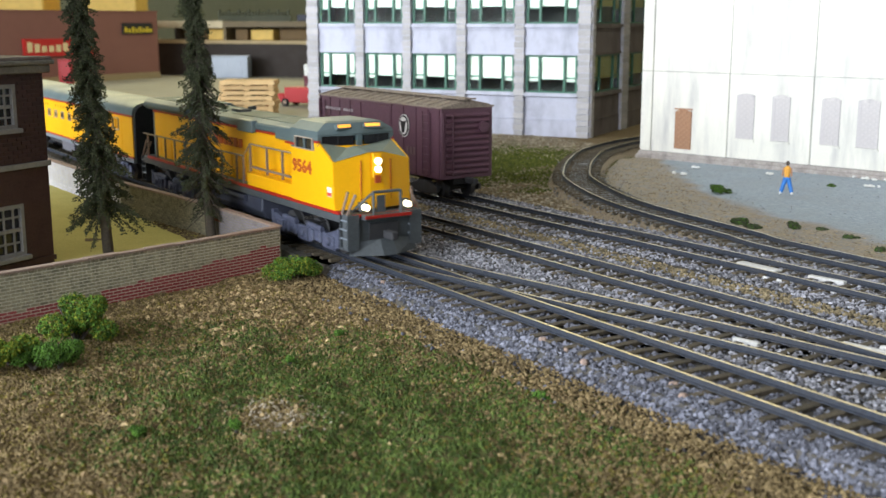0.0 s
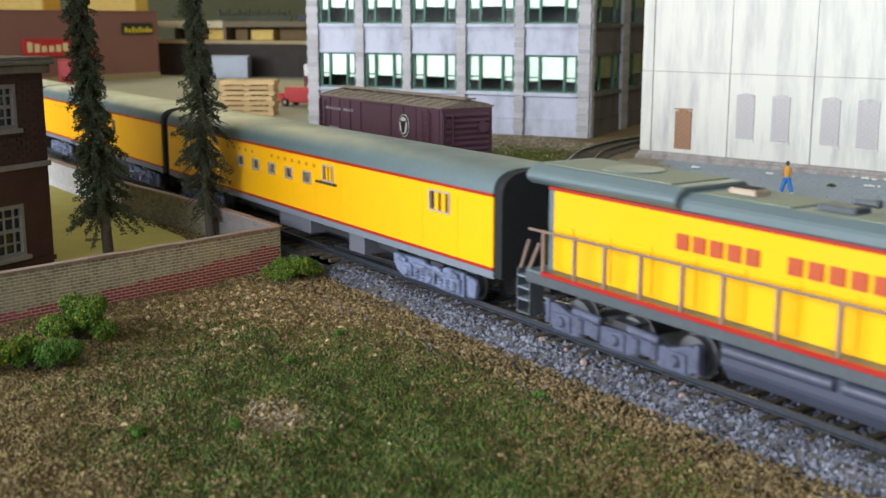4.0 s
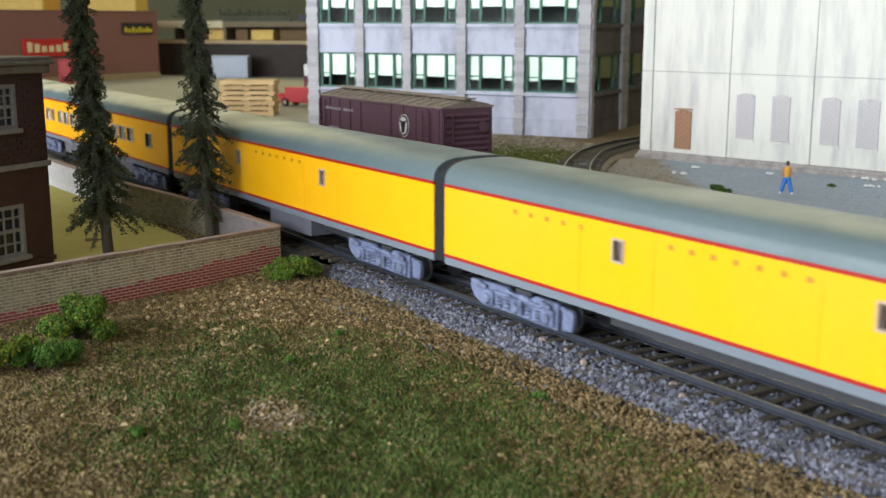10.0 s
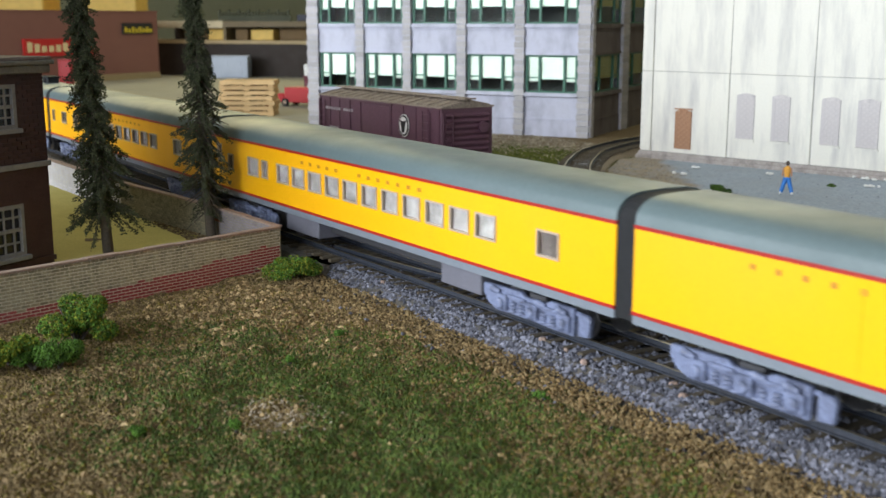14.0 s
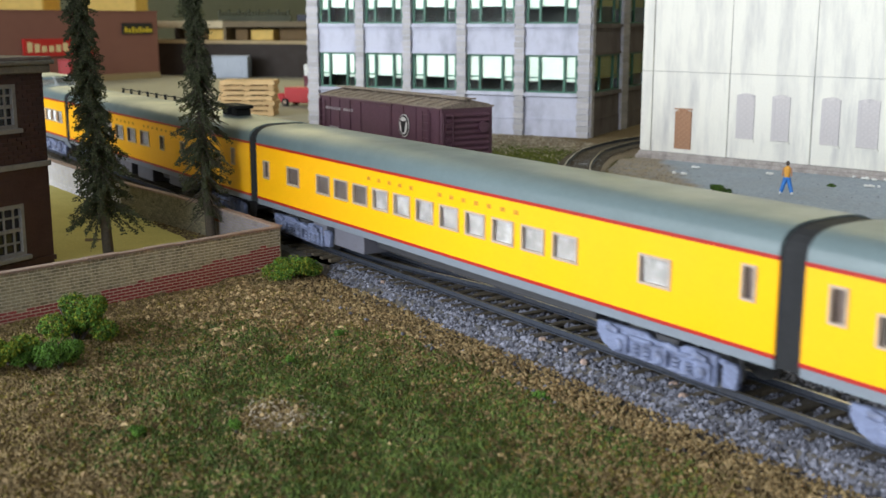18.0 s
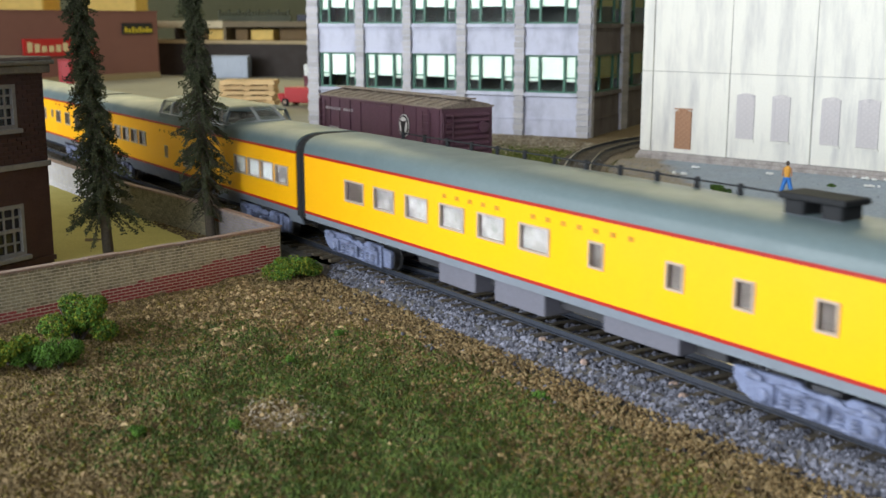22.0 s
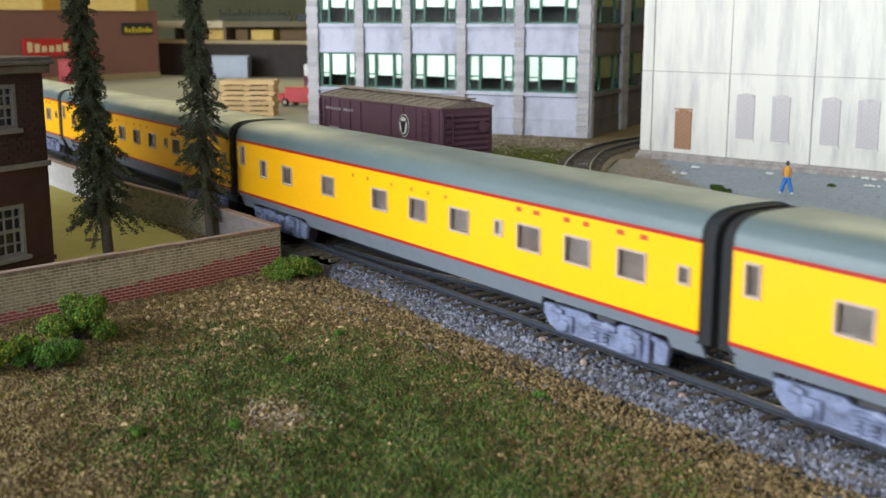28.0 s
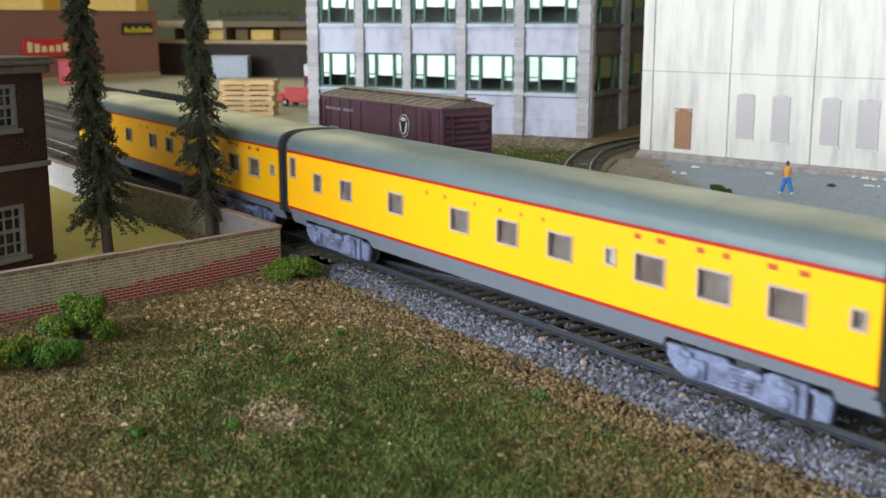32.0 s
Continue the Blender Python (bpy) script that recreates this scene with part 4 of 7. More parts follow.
            g.cyl((xe + 0.002, s * (W - 0.001), z(18.6)), (xe + 0.002, s * (W - 0.005), z(26.5)), 0.00055, None, 6)
            part("grab_rail", g, PIPE, lo, "brown-grey grab rail")
    # nose: two facets meeting at the middle, sloping top
    bot = [(0.2280, -W, z(19.6)), (0.2424, -W, z(19.6)), (0.2462, -0.0030, z(19.6)), (0.2462, 0.0030, z(19.6)), (0.2424, W, z(19.6)), (0.2280, W, z(19.6))]
    top = [(0.2280, -W, z(45.2)), (0.2414, -W, z(38.4)), (0.2448, -0.0030, z(41.9)), (0.2448, 0.0030, z(41.9)), (0.2414, W, z(38.4)), (0.2280, W, z(45.2))]
    g = Geo().loft([bot, top], caps=False)
    part("nose", g, YELLOW, lo, "yellow faceted nose")
    e = 0.0007
    deck = Geo()
    for k in (-1, 1):
        deck.face([(0.2285, k * (W - e), z(45.0)), (0.2411, k * (W - e), z(38.65)), (0.2446, k * 0.0030, z(42.1)), (0.2290, k * 0.0030, z(43.6))][::k])
    deck.face([(0.2290, -0.0030, z(43.6)), (0.2446, -0.0030, z(42.1)), (0.2446, 0.0030, z(42.1)), (0.2290, 0.0030, z(43.6))])
    part("nose_deck", deck, ROOFTOP, lo, "grey sloping nose deck")
    part("headlight_panel", Geo().cbox(0.2458, 0, z(36.8), 0.0012, 0.0040, 0.0100), YELLOW, lo, bevel=0.0003)
    for zz in (38.6, 35.3):
        part("headlight", Geo().cyl((0.2460, 0, z(zz)), (0.2472, 0, z(zz)), 0.0014, None, 14), LAMPW, lo, "lit warm headlight")
    for k in (-1, 1):
        part("door_seam", Geo().cbox(0.2456 - 0.0008, k * 0.0068, z(30.5), 0.0004, 0.0003, 0.0170), DARKRED, lo)
    part("emblem", Geo().cbox(0.2464, 0, z(31.4), 0.0006, 0.0026, 0.0030), DARKRED, lo, "small red shield shape")
    # cab front and roof
    xc, xw, yc = 0.2316, 0.2288, 0.0012
    plan = lambda d: [(xw - d, -W), (xc - d, -yc), (xc - d, yc), (xw - d, W)]
    for lo_z, hi_z, mt, lab in ((42.4, 43.7, YELLOW, "yellow windshield sill"), (47.6, 48.9, ROOF, "grey cab brow")):
        p0, p1 = plan(0.0), plan(0.0012)
        g = Geo().loft([[(x, y, z(lo_z)) for x, y in p0 + p1[::-1]], [(x, y, z(hi_z)) for x, y in p0 + p1[::-1]]])
        part("cab_front", g, mt, lo, lab)
    pl = plan(0.0005)
    for (x0, y0), (x1, y1) in ((pl[0], pl[1]), (pl[2], pl[3])):
        q = [(x0 + (x1 - x0) * k, y0 + (y1 - y0) * k) for k in (0.08, 0.94)]
        g = Geo().face([(*q[0], z(43.7)), (*q[1], z(43.7)), (*q[1], z(47.6)), (*q[0], z(47.6))])
        part("windshield", g, DARKGLASS, lo, "dark windshield pane")
        q = [(x0 + (x1 - x0) * k, y0 + (y1 - y0) * k) for k in (0.50, 0.52)]
        part("wiper", Geo().cyl((q[0][0] + 0.0006, q[0][1], z(43.8)), (q[1][0] + 0.0006, q[1][1], z(47.4)), 0.0002, None, 5), RUBBER, lo)
    for x0, y0, w in ((xw - 0.0004, -W + 0.0009, 0.0018), (xc - 0.0004, 0.0, 0.0024), (xw - 0.0004, W - 0.0009, 0.0018)):
        part("windshield_post", Geo().cbox(x0, y0, z(45.6), 0.0012, w, 0.0040), ROOF, lo)
    outline = lambda k, d: [(0.2040, -W * k), (xw - d, -W * k), (xc - d, -yc), (xc - d, yc), (xw - d, W * k), (0.2040, W * k)]
    g = Geo().loft([[(x, y, z(48.4)) for x, y in outline(1.0, -0.0004)], [(x, y, z(49.6)) for x, y in outline(0.99, 0.0002)], [(x, y, z(52.6)) for x, y in outline(0.74, 0.0022)], [(x, y, z(53.2)) for x, y in outline(0.60, 0.0050)]])
    part("cab_roof", g, ROOF, lo, "grey cab roof")
    for k in (-1, 1):
        at = Vector((0.2302, k * 0.0066, z(51.0)))
        m = Matrix.Translation(at) @ pose(0, 0, 0, 0, -36, -k * 10)
        part("number_board_housing", Geo().cbox(0, 0, 0, 0.0016, 0.0080, 0.0024), ROOF, lo, bevel=0.0003, place=m)
        part("number_board", Geo().cbox(0.0009, 0, 0, 0.0004, 0.0062, 0.0013), AMBER, lo, "lit amber number board", place=m)
    part("cab_back", Geo().box(0.204, 0.2052, -W + 0.0011, W - 0.0011, z(19.6), z(49.4)), ROOF, lo)
    digits("9564", 0.0052, DARKRED, lo, Matrix.Translation((0.2052, -W - 0.0001, z(31.9))) @ pose(0, 0, 0, 90) @ Matrix.Diagonal((1.22, 1.0, 1.0, 1.0)))
    part("flag_decal", Geo().box(0.2365, 0.2400, -W - 0.0001, -W + 0.0001, z(24.6), z(28.4)), [WHITEP], lo, "small white and red flag decal")
    part("flag_decal", Geo().box(0.2365, 0.2400, -W - 0.0002, -W - 0.0001, z(24.9), z(26.3)), SIGNRED, lo, "red flag stripe")
    # pilot, plow, couplers
    part("pilot", Geo().box(0.2465, 0.2500, -W + 0.001, W - 0.001, z(4.2), z(18.8)), PILOT, lo, "grey pilot plate", bevel=0.0003)
    g = Geo().loft([[(0.2500, -0.0155, z(2.2)), (0.2560, -0.003, z(2.2)), (0.2560, 0.003, z(2.2)), (0.2500, 0.0155, z(2.2))], [(0.2500, -0.0150, z(7.5)), (0.2530, -0.003, z(8.5)), (0.2530, 0.003, z(8.5)), (0.2500, 0.0150, z(7.5))]])
    part("snow_plow", g, PILOT, lo, "grey snow plow")
    part("stripe", Geo().box(0.2545, 0.2549, -0.0105, 0.0105, z(17.2), z(18.4)), RED, lo, "red stripe on the front platform")
    part("anticlimber", Geo().box(0.2490, 0.2545, -0.0105, 0.0105, z(16.4), z(18.6)), PILOT, lo, bevel=0.0005)
    part("drawbar_pocket", Geo().box(0.2498, 0.2512, -0.0065, 0.0065, z(8.0), z(14.5)), UNDER, lo)
    g = Geo().cyl((0.2535, -0.0062, z(18.6)), (0.2535, -0.0062, z(27.5)), 0.0006, None, 6).cyl((0.2535, 0.0062, z(18.6)), (0.2535, 0.0062, z(27.5)), 0.0006, None, 6)
    g.cyl((0.2535, -0.0062, z(27.4)), (0.2535, 0.0062, z(27.4)), 0.0006, None, 6).cyl((0.2535, -0.0062, z(27.4)), (0.2500, -0.0140, z(20)), 0.0005, None, 6)
    g.box(0.2530, 0.2540, -0.0045, -0.0012, z(19.5), z(26.0))
    part("front_handrail", g, PILOT, lo, "grey end platform handrail")
    for xe in (0.2560, -0.001):
        part("coupler", Geo().cbox(xe, 0, z(10.2), 0.007, 0.003, 0.0032), UNDER, lo, bevel=0.0004)
    # tank, roof details
    tp = [(-0.0155, z(14.6)), (0.0155, z(14.6)), (0.0155, z(8.5)), (0.0125, z(4.4)), (-0.0125, z(4.4)), (-0.0155, z(8.5))]
    part("fuel_tank", Geo().prism(tp[::-1], 0.090, 0.168), BLUEGREY, lo, "blue-grey fuel tank", bevel=0.0006)
    for x0, x1, z0, z1 in ((0.092, 0.125, 10.5, 15.0), (0.128, 0.152, 11.5, 15.0)):
        part("air_reservoir", Geo().cyl((x0, -0.0158, z(12.8)), (x1, -0.0158, z(12.8)), 0.0016, None, 10), BLUEGREY, lo, "grey air tank", smooth=0.7)
    part("exhaust_stack", Geo().cbox(0.083, 0.0, z(50.2), 0.0090, 0.006, 0.0020), SILVER, lo, "silver exhaust stack", bevel=0.0004)
    part("exhaust_mouth", Geo().cbox(0.083, 0.0, z(51.2), 0.0070, 0.0044, 0.0004), RUBBER, lo, "black exhaust mouth")
    part("horn_bracket", Geo().cbox(0.112, 0.0, z(49.8), 0.0110, 0.006, 0.0020), PILOT, lo, "dark roof box", bevel=0.0004)
    for x0, x1 in ((0.076, 0.104), (0.120, 0.158), (0.160, 0.202)):
        part("roof_hatch", Geo().box(x0, x1, -hw + 0.0034, hw - 0.0034, z(49.3), z(49.8)), ROOFTOP, lo, "dusty grey roof hatch", bevel=0.0002)
    part("roof_fan", Geo().cyl((0.040, 0, z(51)), (0.040, 0, z(51.5)), 0.0090, 0.0086, 24), ROOF, lo, "grey round roof fan")
    part("horn", Geo().cyl((0.112, 0.004, z(51.2)), (0.119, 0.004, z(51.4)), 0.0006, 0.0011, 10), PILOT, lo, "dark roof horn")
    for xc in (0.052, 0.211):
        AXLES.extend(bogie(lo, xc, (-0.0235, 0.0, 0.0235), 0.0315, 0.0058, LOCOTRUCK, 0.0026))
    return lo


loco = locomotive()
CARS.append((loco, -0.635))


# ---- boxcar on the yard track ----
def boxcar():
    car = thing("boxcar", "maroon forty-foot boxcar parked on a yard track", "boxcar", m=pose(-0.494, 0.115, 0))
    L, W = 0.138, 0.0166
    z = lambda mm: RT + mm / 1000
    part("body", Geo().box(-L, 0, -W + 0.0003, W - 0.0003, z(11), z(48.5)), MAROON, car, "maroon car body", bevel=0.0003)
    for s in (-1, 1):
        a, b = sorted((s * (W - 0.0003), s * (W + 0.0004)))
        part("sliding_door", Geo().box(-0.084, -0.052, a, b, z(12), z(46.5)), MAROON, car, "maroon sliding door", bevel=0.0002)
        g = Geo().box(-0.112, -0.050, a, b, z(47.0), z(48.0)).box(-0.112, -0.050, a, b, z(10.4), z(11.4))
        part("door_track", g, MAROON, car)
        for x in (-0.136, -0.124, -0.112, -0.099, -0.086, -0.051, -0.038, -0.025, -0.013, -0.002):
            part("rib", Geo().cbox(x, s * (W + 0.0000), z(29.5), 0.0009, 0.0006, 0.036), MAROON, car)
        for x0 in ((-0.017, -0.010), (-0.136, -0.129)):
            g = Geo()
            for xx in x0:
                g.cbox(xx, s * (W + 0.0010), z(29.5), 0.0007, 0.0006, 0.033)
            for i in range(8):
                g.cbox((x0[0] + x0[1]) / 2, s * (W + 0.0011), z(15 + i * 4.2), 0.007, 0.0005, 0.0006)
            part("ladder", g, MAROON, car, "maroon side ladder")
    # ribbed ends with ladder
    for xe, k in ((0.0, 1), (-L, -1)):
        for i in range(11):
            a, b = sorted((xe, xe + k * 0.0011))
            part("end_rib", Geo().prism([(a, z(13.0 + i * 3.0)), (b, z(13.9 + i * 3.0)), (b, z(14.6 + i * 3.0)), (a, z(15.6 + i * 3.0))][::1], -W + 0.003, W - 0.003, axis="y"), MAROON, car)
        g = Geo()
        for yy in (-0.0160, -0.0100):
            g.cbox(xe + k * 0.0016, yy, z(29.5), 0.0006, 0.0007, 0.033)
        for i in range(8):
            g.cbox(xe + k * 0.0017, -0.013, z(15 + i * 4.2), 0.0005, 0.006, 0.0006)
        part("ladder", g, MAROON, car, "maroon end ladder")
        part("coupler", Geo().cbox(xe + k * 0.004, 0, z(10), 0.009, 0.003, 0.003), UNDER, car, bevel=0.0004)
        part("brake_wheel" if k > 0 else "end_beam", Geo().cyl((xe + k * 0.0015, 0.009, z(38)), (xe + k * 0.0027, 0.009, z(38)), 0.0030, None, 14) if k > 0 else Geo().cbox(xe - 0.0004, 0, z(11.6), 0.0012, 0.034, 0.0018), MAROON, car)
    rp = [(-W - 0.0005, z(48.2)), (W + 0.0005, z(48.2)), (W + 0.0005, z(49.0)), (0.004, z(51.6)), (-0.004, z(51.6)), (-W - 0.0005, z(49.0))]
    part("roof", Geo().prism(rp, -L - 0.0005, 0.0005), ROOFWALK, car, "weathered tan-brown roof")
    for i in range(14):
        x = -L + 0.004 + i * 0.010
        for s in (-1, 1):
            part("roof_rib", Geo().loft([[(x - 0.0005, s * 0.0042, z(51.6)), (x + 0.0005, s * 0.0042, z(51.6)), (x + 0.0005, s * W, z(49.1)), (x - 0.0005, s * W, z(49.1))], [(x - 0.0003, s * 0.0042, z(52.2)), (x + 0.0003, s * 0.0042, z(52.2)), (x + 0.0003, s * W, z(49.7)), (x - 0.0003, s * W, z(49.7))]]), ROOFWALK, car)
    for k in (-1, 0, 1):
        part("running_board", Geo().cbox(-L / 2, k * 0.0026, z(53.0), L + 0.006, 0.0021, 0.0007), ROOFWALK, car, "worn roof walk plank")
    g = Geo()
    for i in range(10):
        g.cbox(-L + 0.004 + i * 0.0145, 0, z(52.3), 0.001, 0.007, 0.0012)
    part("running_board_saddle", g, ROOFWALK, car)
    part("underframe", Geo().box(-L + 0.004, -0.004, -0.006, 0.006, z(7.5), z(11)), UNDER, car)
    # faded lettering and the round herald
    y = -W - 0.0002
    for i, w in enumerate((2.6, 1.6, 1.4, 1.4, 1.2, 1.4, 1.5, 0, 2.4, 1.4, 1.6, 1.3)):
        if w:
            part("lettering", Geo().cbox(-0.1300 + i * 0.0031, y, z(41.3), w / 900, 0.0004, 0.0015), FADEWHITE, car, "faded white lettering mark")
    for i in range(6):
        part("lettering", Geo().cbox(-0.124 + i * 0.002, y, z(30.0), 0.0012, 0.0004, 0.0012), FADEWHITE, car)
    for i in range(3):
        part("lettering", Geo().cbox(-0.033 + i * 0.0035, y, z(24.0), 0.0022, 0.0004, 0.0040), surface("faint_lettering", (0.16, 0.10, 0.11), 0.6, bump=0), car)
    c = (-0.0365, z(37.0))
    g = Geo()
    ring = lambda rx, rz, yy: [(c[0] + rx * math.cos(2 * math.pi * i / 24), yy, c[1] + rz * math.sin(2 * math.pi * i / 24)) for i in range(24)]
    g.loft([ring(0.0054, 0.0062, y), ring(0.0054, 0.0062, y - 0.0003)])
    part("herald", g, WHITEP, car, "white oval herald")
    part("herald_ring", Geo().loft([ring(0.0049, 0.0057, y - 0.0002), ring(0.0049, 0.0057, y - 0.0005)]), BLACKP, car)
    part("herald_field", Geo().loft([ring(0.0040, 0.0048, y - 0.0004), ring(0.0040, 0.0048, y - 0.0007)]), WHITEP, car)
    g = Geo().prism([(c[0] - 0.0022, c[1] + 0.0016), (c[0] - 0.0012, c[1] - 0.0038), (c[0] + 0.0012, c[1] - 0.0038), (c[0] + 0.0022, c[1] + 0.0016)], y - 0.0009, y - 0.0006, axis="y")
    g.prism([(c[0] - 0.0038, c[1] + 0.0030), (c[0] - 0.0018, c[1] + 0.0006), (c[0] + 0.0018, c[1] + 0.0006), (c[0] + 0.0038, c[1] + 0.0030), (c[0], c[1] + 0.0022)], y - 0.0009, y - 0.0006, axis="y")
    part("herald_mark", g, BLACKP, car, "black wedge mark on the herald")
    for xc in (-0.020, -L + 0.020):
        base = new("bogie")
        base.parent = car
        for s in (-1, 1):
            yy = sorted((s * 0.0125, s * 0.0145))
            g = Geo().prism([(xc - 0.0125, z(3.2)), (xc - 0.005, z(1.6)), (xc + 0.005, z(1.6)), (xc + 0.0125, z(3.2)), (xc + 0.0125, z(6.2)), (xc + 0.004, z(8.6)), (xc - 0.004, z(8.6)), (xc - 0.0125, z(6.2))], *yy, axis="y")
            part("side_frame", g, UNDER, base, "black truck side frame", bevel=0.0003)
        for ax in (-0.009, 0.009):
            wheelset(base, xc + ax, 0.0048, UNDER)
    return car


boxcar()


# ---- office building ----
def brick_face(parent, x0, x1, z0, z1, y, bw, bh, gap, pick, holes=(), depth=0.0006, limit=10 ** 6, name="brick", half=True):
    """Single bricks in running bond on the plane y, proud of it towards -y; pick(x, z) names a material or None."""
    cache = {}
    n = 0
    rest = {}
    rows = int(round((z1 - z0) / bh))
    for r in range(rows):
        zc = z0 + (r + 0.5) * bh
        x = x0 - (bw / 2 if (r % 2 and half) else 0.0)
        while x < x1 - 1e-5:
            a, b = max(x, x0) + gap / 2, min(x + bw, x1) - gap / 2
            x += bw
            if b - a < 0.0006:
                continue
            xc, wd = (a + b) / 2, round(b - a, 5)
            if any(h[0] - wd / 2 < xc < h[1] + wd / 2 and h[2] - bh / 2 < zc < h[3] + bh / 2 for h in holes):
                continue
            mt = pick(xc, zc)
            if mt is None:
                continue
            key = (wd, mt.name)
            if n < limit:
                if key not in cache:
                    cache[key] = Geo().box(-wd / 2, wd / 2, -depth, depth, -(bh - gap) / 2, (bh - gap) / 2).mesh(name, [mt])
                o = new(name, cache[key])
                o.parent = parent
                o.matrix_basis = pose(xc, y + random.uniform(-0.2, 0.15) * depth, zc)
                n += 1
            else:
                rest.setdefault(mt.name, (mt, Geo()))[1].cbox(xc, y, zc, wd, depth * 2, bh - gap)
    for mt, g in rest.values():
        tagged(part(name, g, mt, parent), kind="stuff")


# Brown side panels; the shade on that face is put into their colour.
SHADEDSTONE = surface("office_shaded_brown_render", (0.15, 0.125, 0.12), 0.8, vary=0.15, stain=45, dirt=(0.07, 0.055, 0.05), dirt_amt=0.8, streak=0.5)
OLIVESHADE = surface("olive_window_shade", (0.34, 0.30, 0.10), 0.7, vary=0.05)


def office_window(parent, x0, x1, z0, z1, shade, m, full):
    """A green three-light window: frame, mullions, panes and a drawn shade, in a wall whose face is y=0."""
    base = part("window", Geo().box(x0, x1, 0.0016, 0.0030, z0, z0 + 0.0016).box(x0, x1, 0.0016, 0.0030, z1 - 0.0016, z1).box(x0, x0 + 0.0022, 0.0016, 0.0030, z0 + 0.0016, z1 - 0.0016).box(x1 - 0.0022, x1, 0.0016, 0.0030, z0 + 0.0016, z1 - 0.0016), GREENFR, parent, "dark green window frame", place=m)
    w = x1 - x0
    a, b = x0 + w * 0.27, x1 - w * 0.25
    zm = z0 + (z1 - z0) * 0.40
    for xx in (a, b):
        part("mullion", Geo().cbox(xx, 0.0022, (z0 + z1) / 2, 0.0022, 0.0020, z1 - z0 - 0.0032), GREENFR, base)
    for xa, xb in ((x0 + 0.0022, a - 0.0011), (b + 0.0011, x1 - 0.0022)):
        part("sash_rail", Geo().box(xa, xb, 0.0016, 0.0028, zm - 0.0006, zm + 0.0006), GREENFR, base)
    part("pane", Geo().box(x0 + 0.002, x1 - 0.002, 0.0026, 0.0029, z0 + 0.0016, z1 - 0.0016), GLASS, base).visible_shadow = False
    part("shade", Geo().box(a + 0.0005, b - 0.0005, 0.0034, 0.0040, z0 + (z1 - z0) * full, z1 - 0.001), shade, base, "drawn white window shade")
    for xa, xb in ((x0 + 0.002, a - 0.0012), (b + 0.0012, x1 - 0.002)):
        part("shade", Geo().box(xa, xb, 0.0034, 0.0040, z0 + (z1 - z0) * (full - 0.06), z1 - 0.001), shade, base, "drawn white window shade")


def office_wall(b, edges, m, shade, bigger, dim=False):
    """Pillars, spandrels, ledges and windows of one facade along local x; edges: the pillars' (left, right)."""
    panel = SHADEDSTONE if dim else STONE
    floors = ((0.0385, 0.0715), (0.0985, 0.1315), (0.1585, 0.1915))
    for i, (a, c) in enumerate(edges):
        col = part("pillar", Geo().box(a + 0.0006, c - 0.0006, -0.0004, 0.010, 0, 0.2095), STONE, b, "pale stone pillar", place=m)
        n = 0
        zz = 0.0
        while zz < 0.125:
            h = 0.0058 if n % 2 else 0.0046
            part("stone_block", Geo().box(a + (0.0 if n % 2 else 0.0008), c - (0.0 if n % 2 else 0.0008), -0.0015, 0.0005, zz + 0.0003, zz + h - 0.0003), STONEBLOCK, col)
            zz += h
            n += 1
    for (a0, a1), (b0, b1) in zip(edges, edges[1:]):
        part("base_panel", Geo().box(a1, b0, 0.0010, 0.008, 0, 0.0150), panel, b, "shade-darkened brown base panel" if dim else "pale concrete base panel", place=m)
        part("base_panel", Geo().box(a1, b0, 0.0016, 0.008, 0.0150, 0.0345), panel, b, "shade-darkened brown base panel" if dim else "pale concrete base panel", place=m)
        part("base_trim", Geo().box(a1, b0, 0.0004, 0.0016, 0.0144, 0.0154), panel, b, place=m)
        for f, (z0, z1) in enumerate(floors):
            part("sill", Geo().box(a1, b0, -0.0010, 0.008, z0 - 0.0032, z0), panel, b, "shade-darkened brown window sill" if dim else "pale window sill", place=m)
            part("lintel", Geo().box(a1, b0, 0.0000, 0.008, z1, z1 + 0.0022), panel, b, place=m)
            top = floors[f + 1][0] - 0.0032 if f < 2 else 0.2095
            part("spandrel", Geo().box(a1, b0, 0.0012, 0.008, z1 + 0.0022, top), panel, b, "shade-darkened brown spandrel panel" if dim else "pale spandrel panel", place=m)
            part("spandrel_trim", Geo().box(a1, b0, 0.0003, 0.0012, top - 0.0022, top - 0.0012), panel, b, place=m)
            office_window(b, a1 + 0.0006, b0 - 0.0006, z0, z1, shade, m, (0.36, 0.46, 0.4)[f])


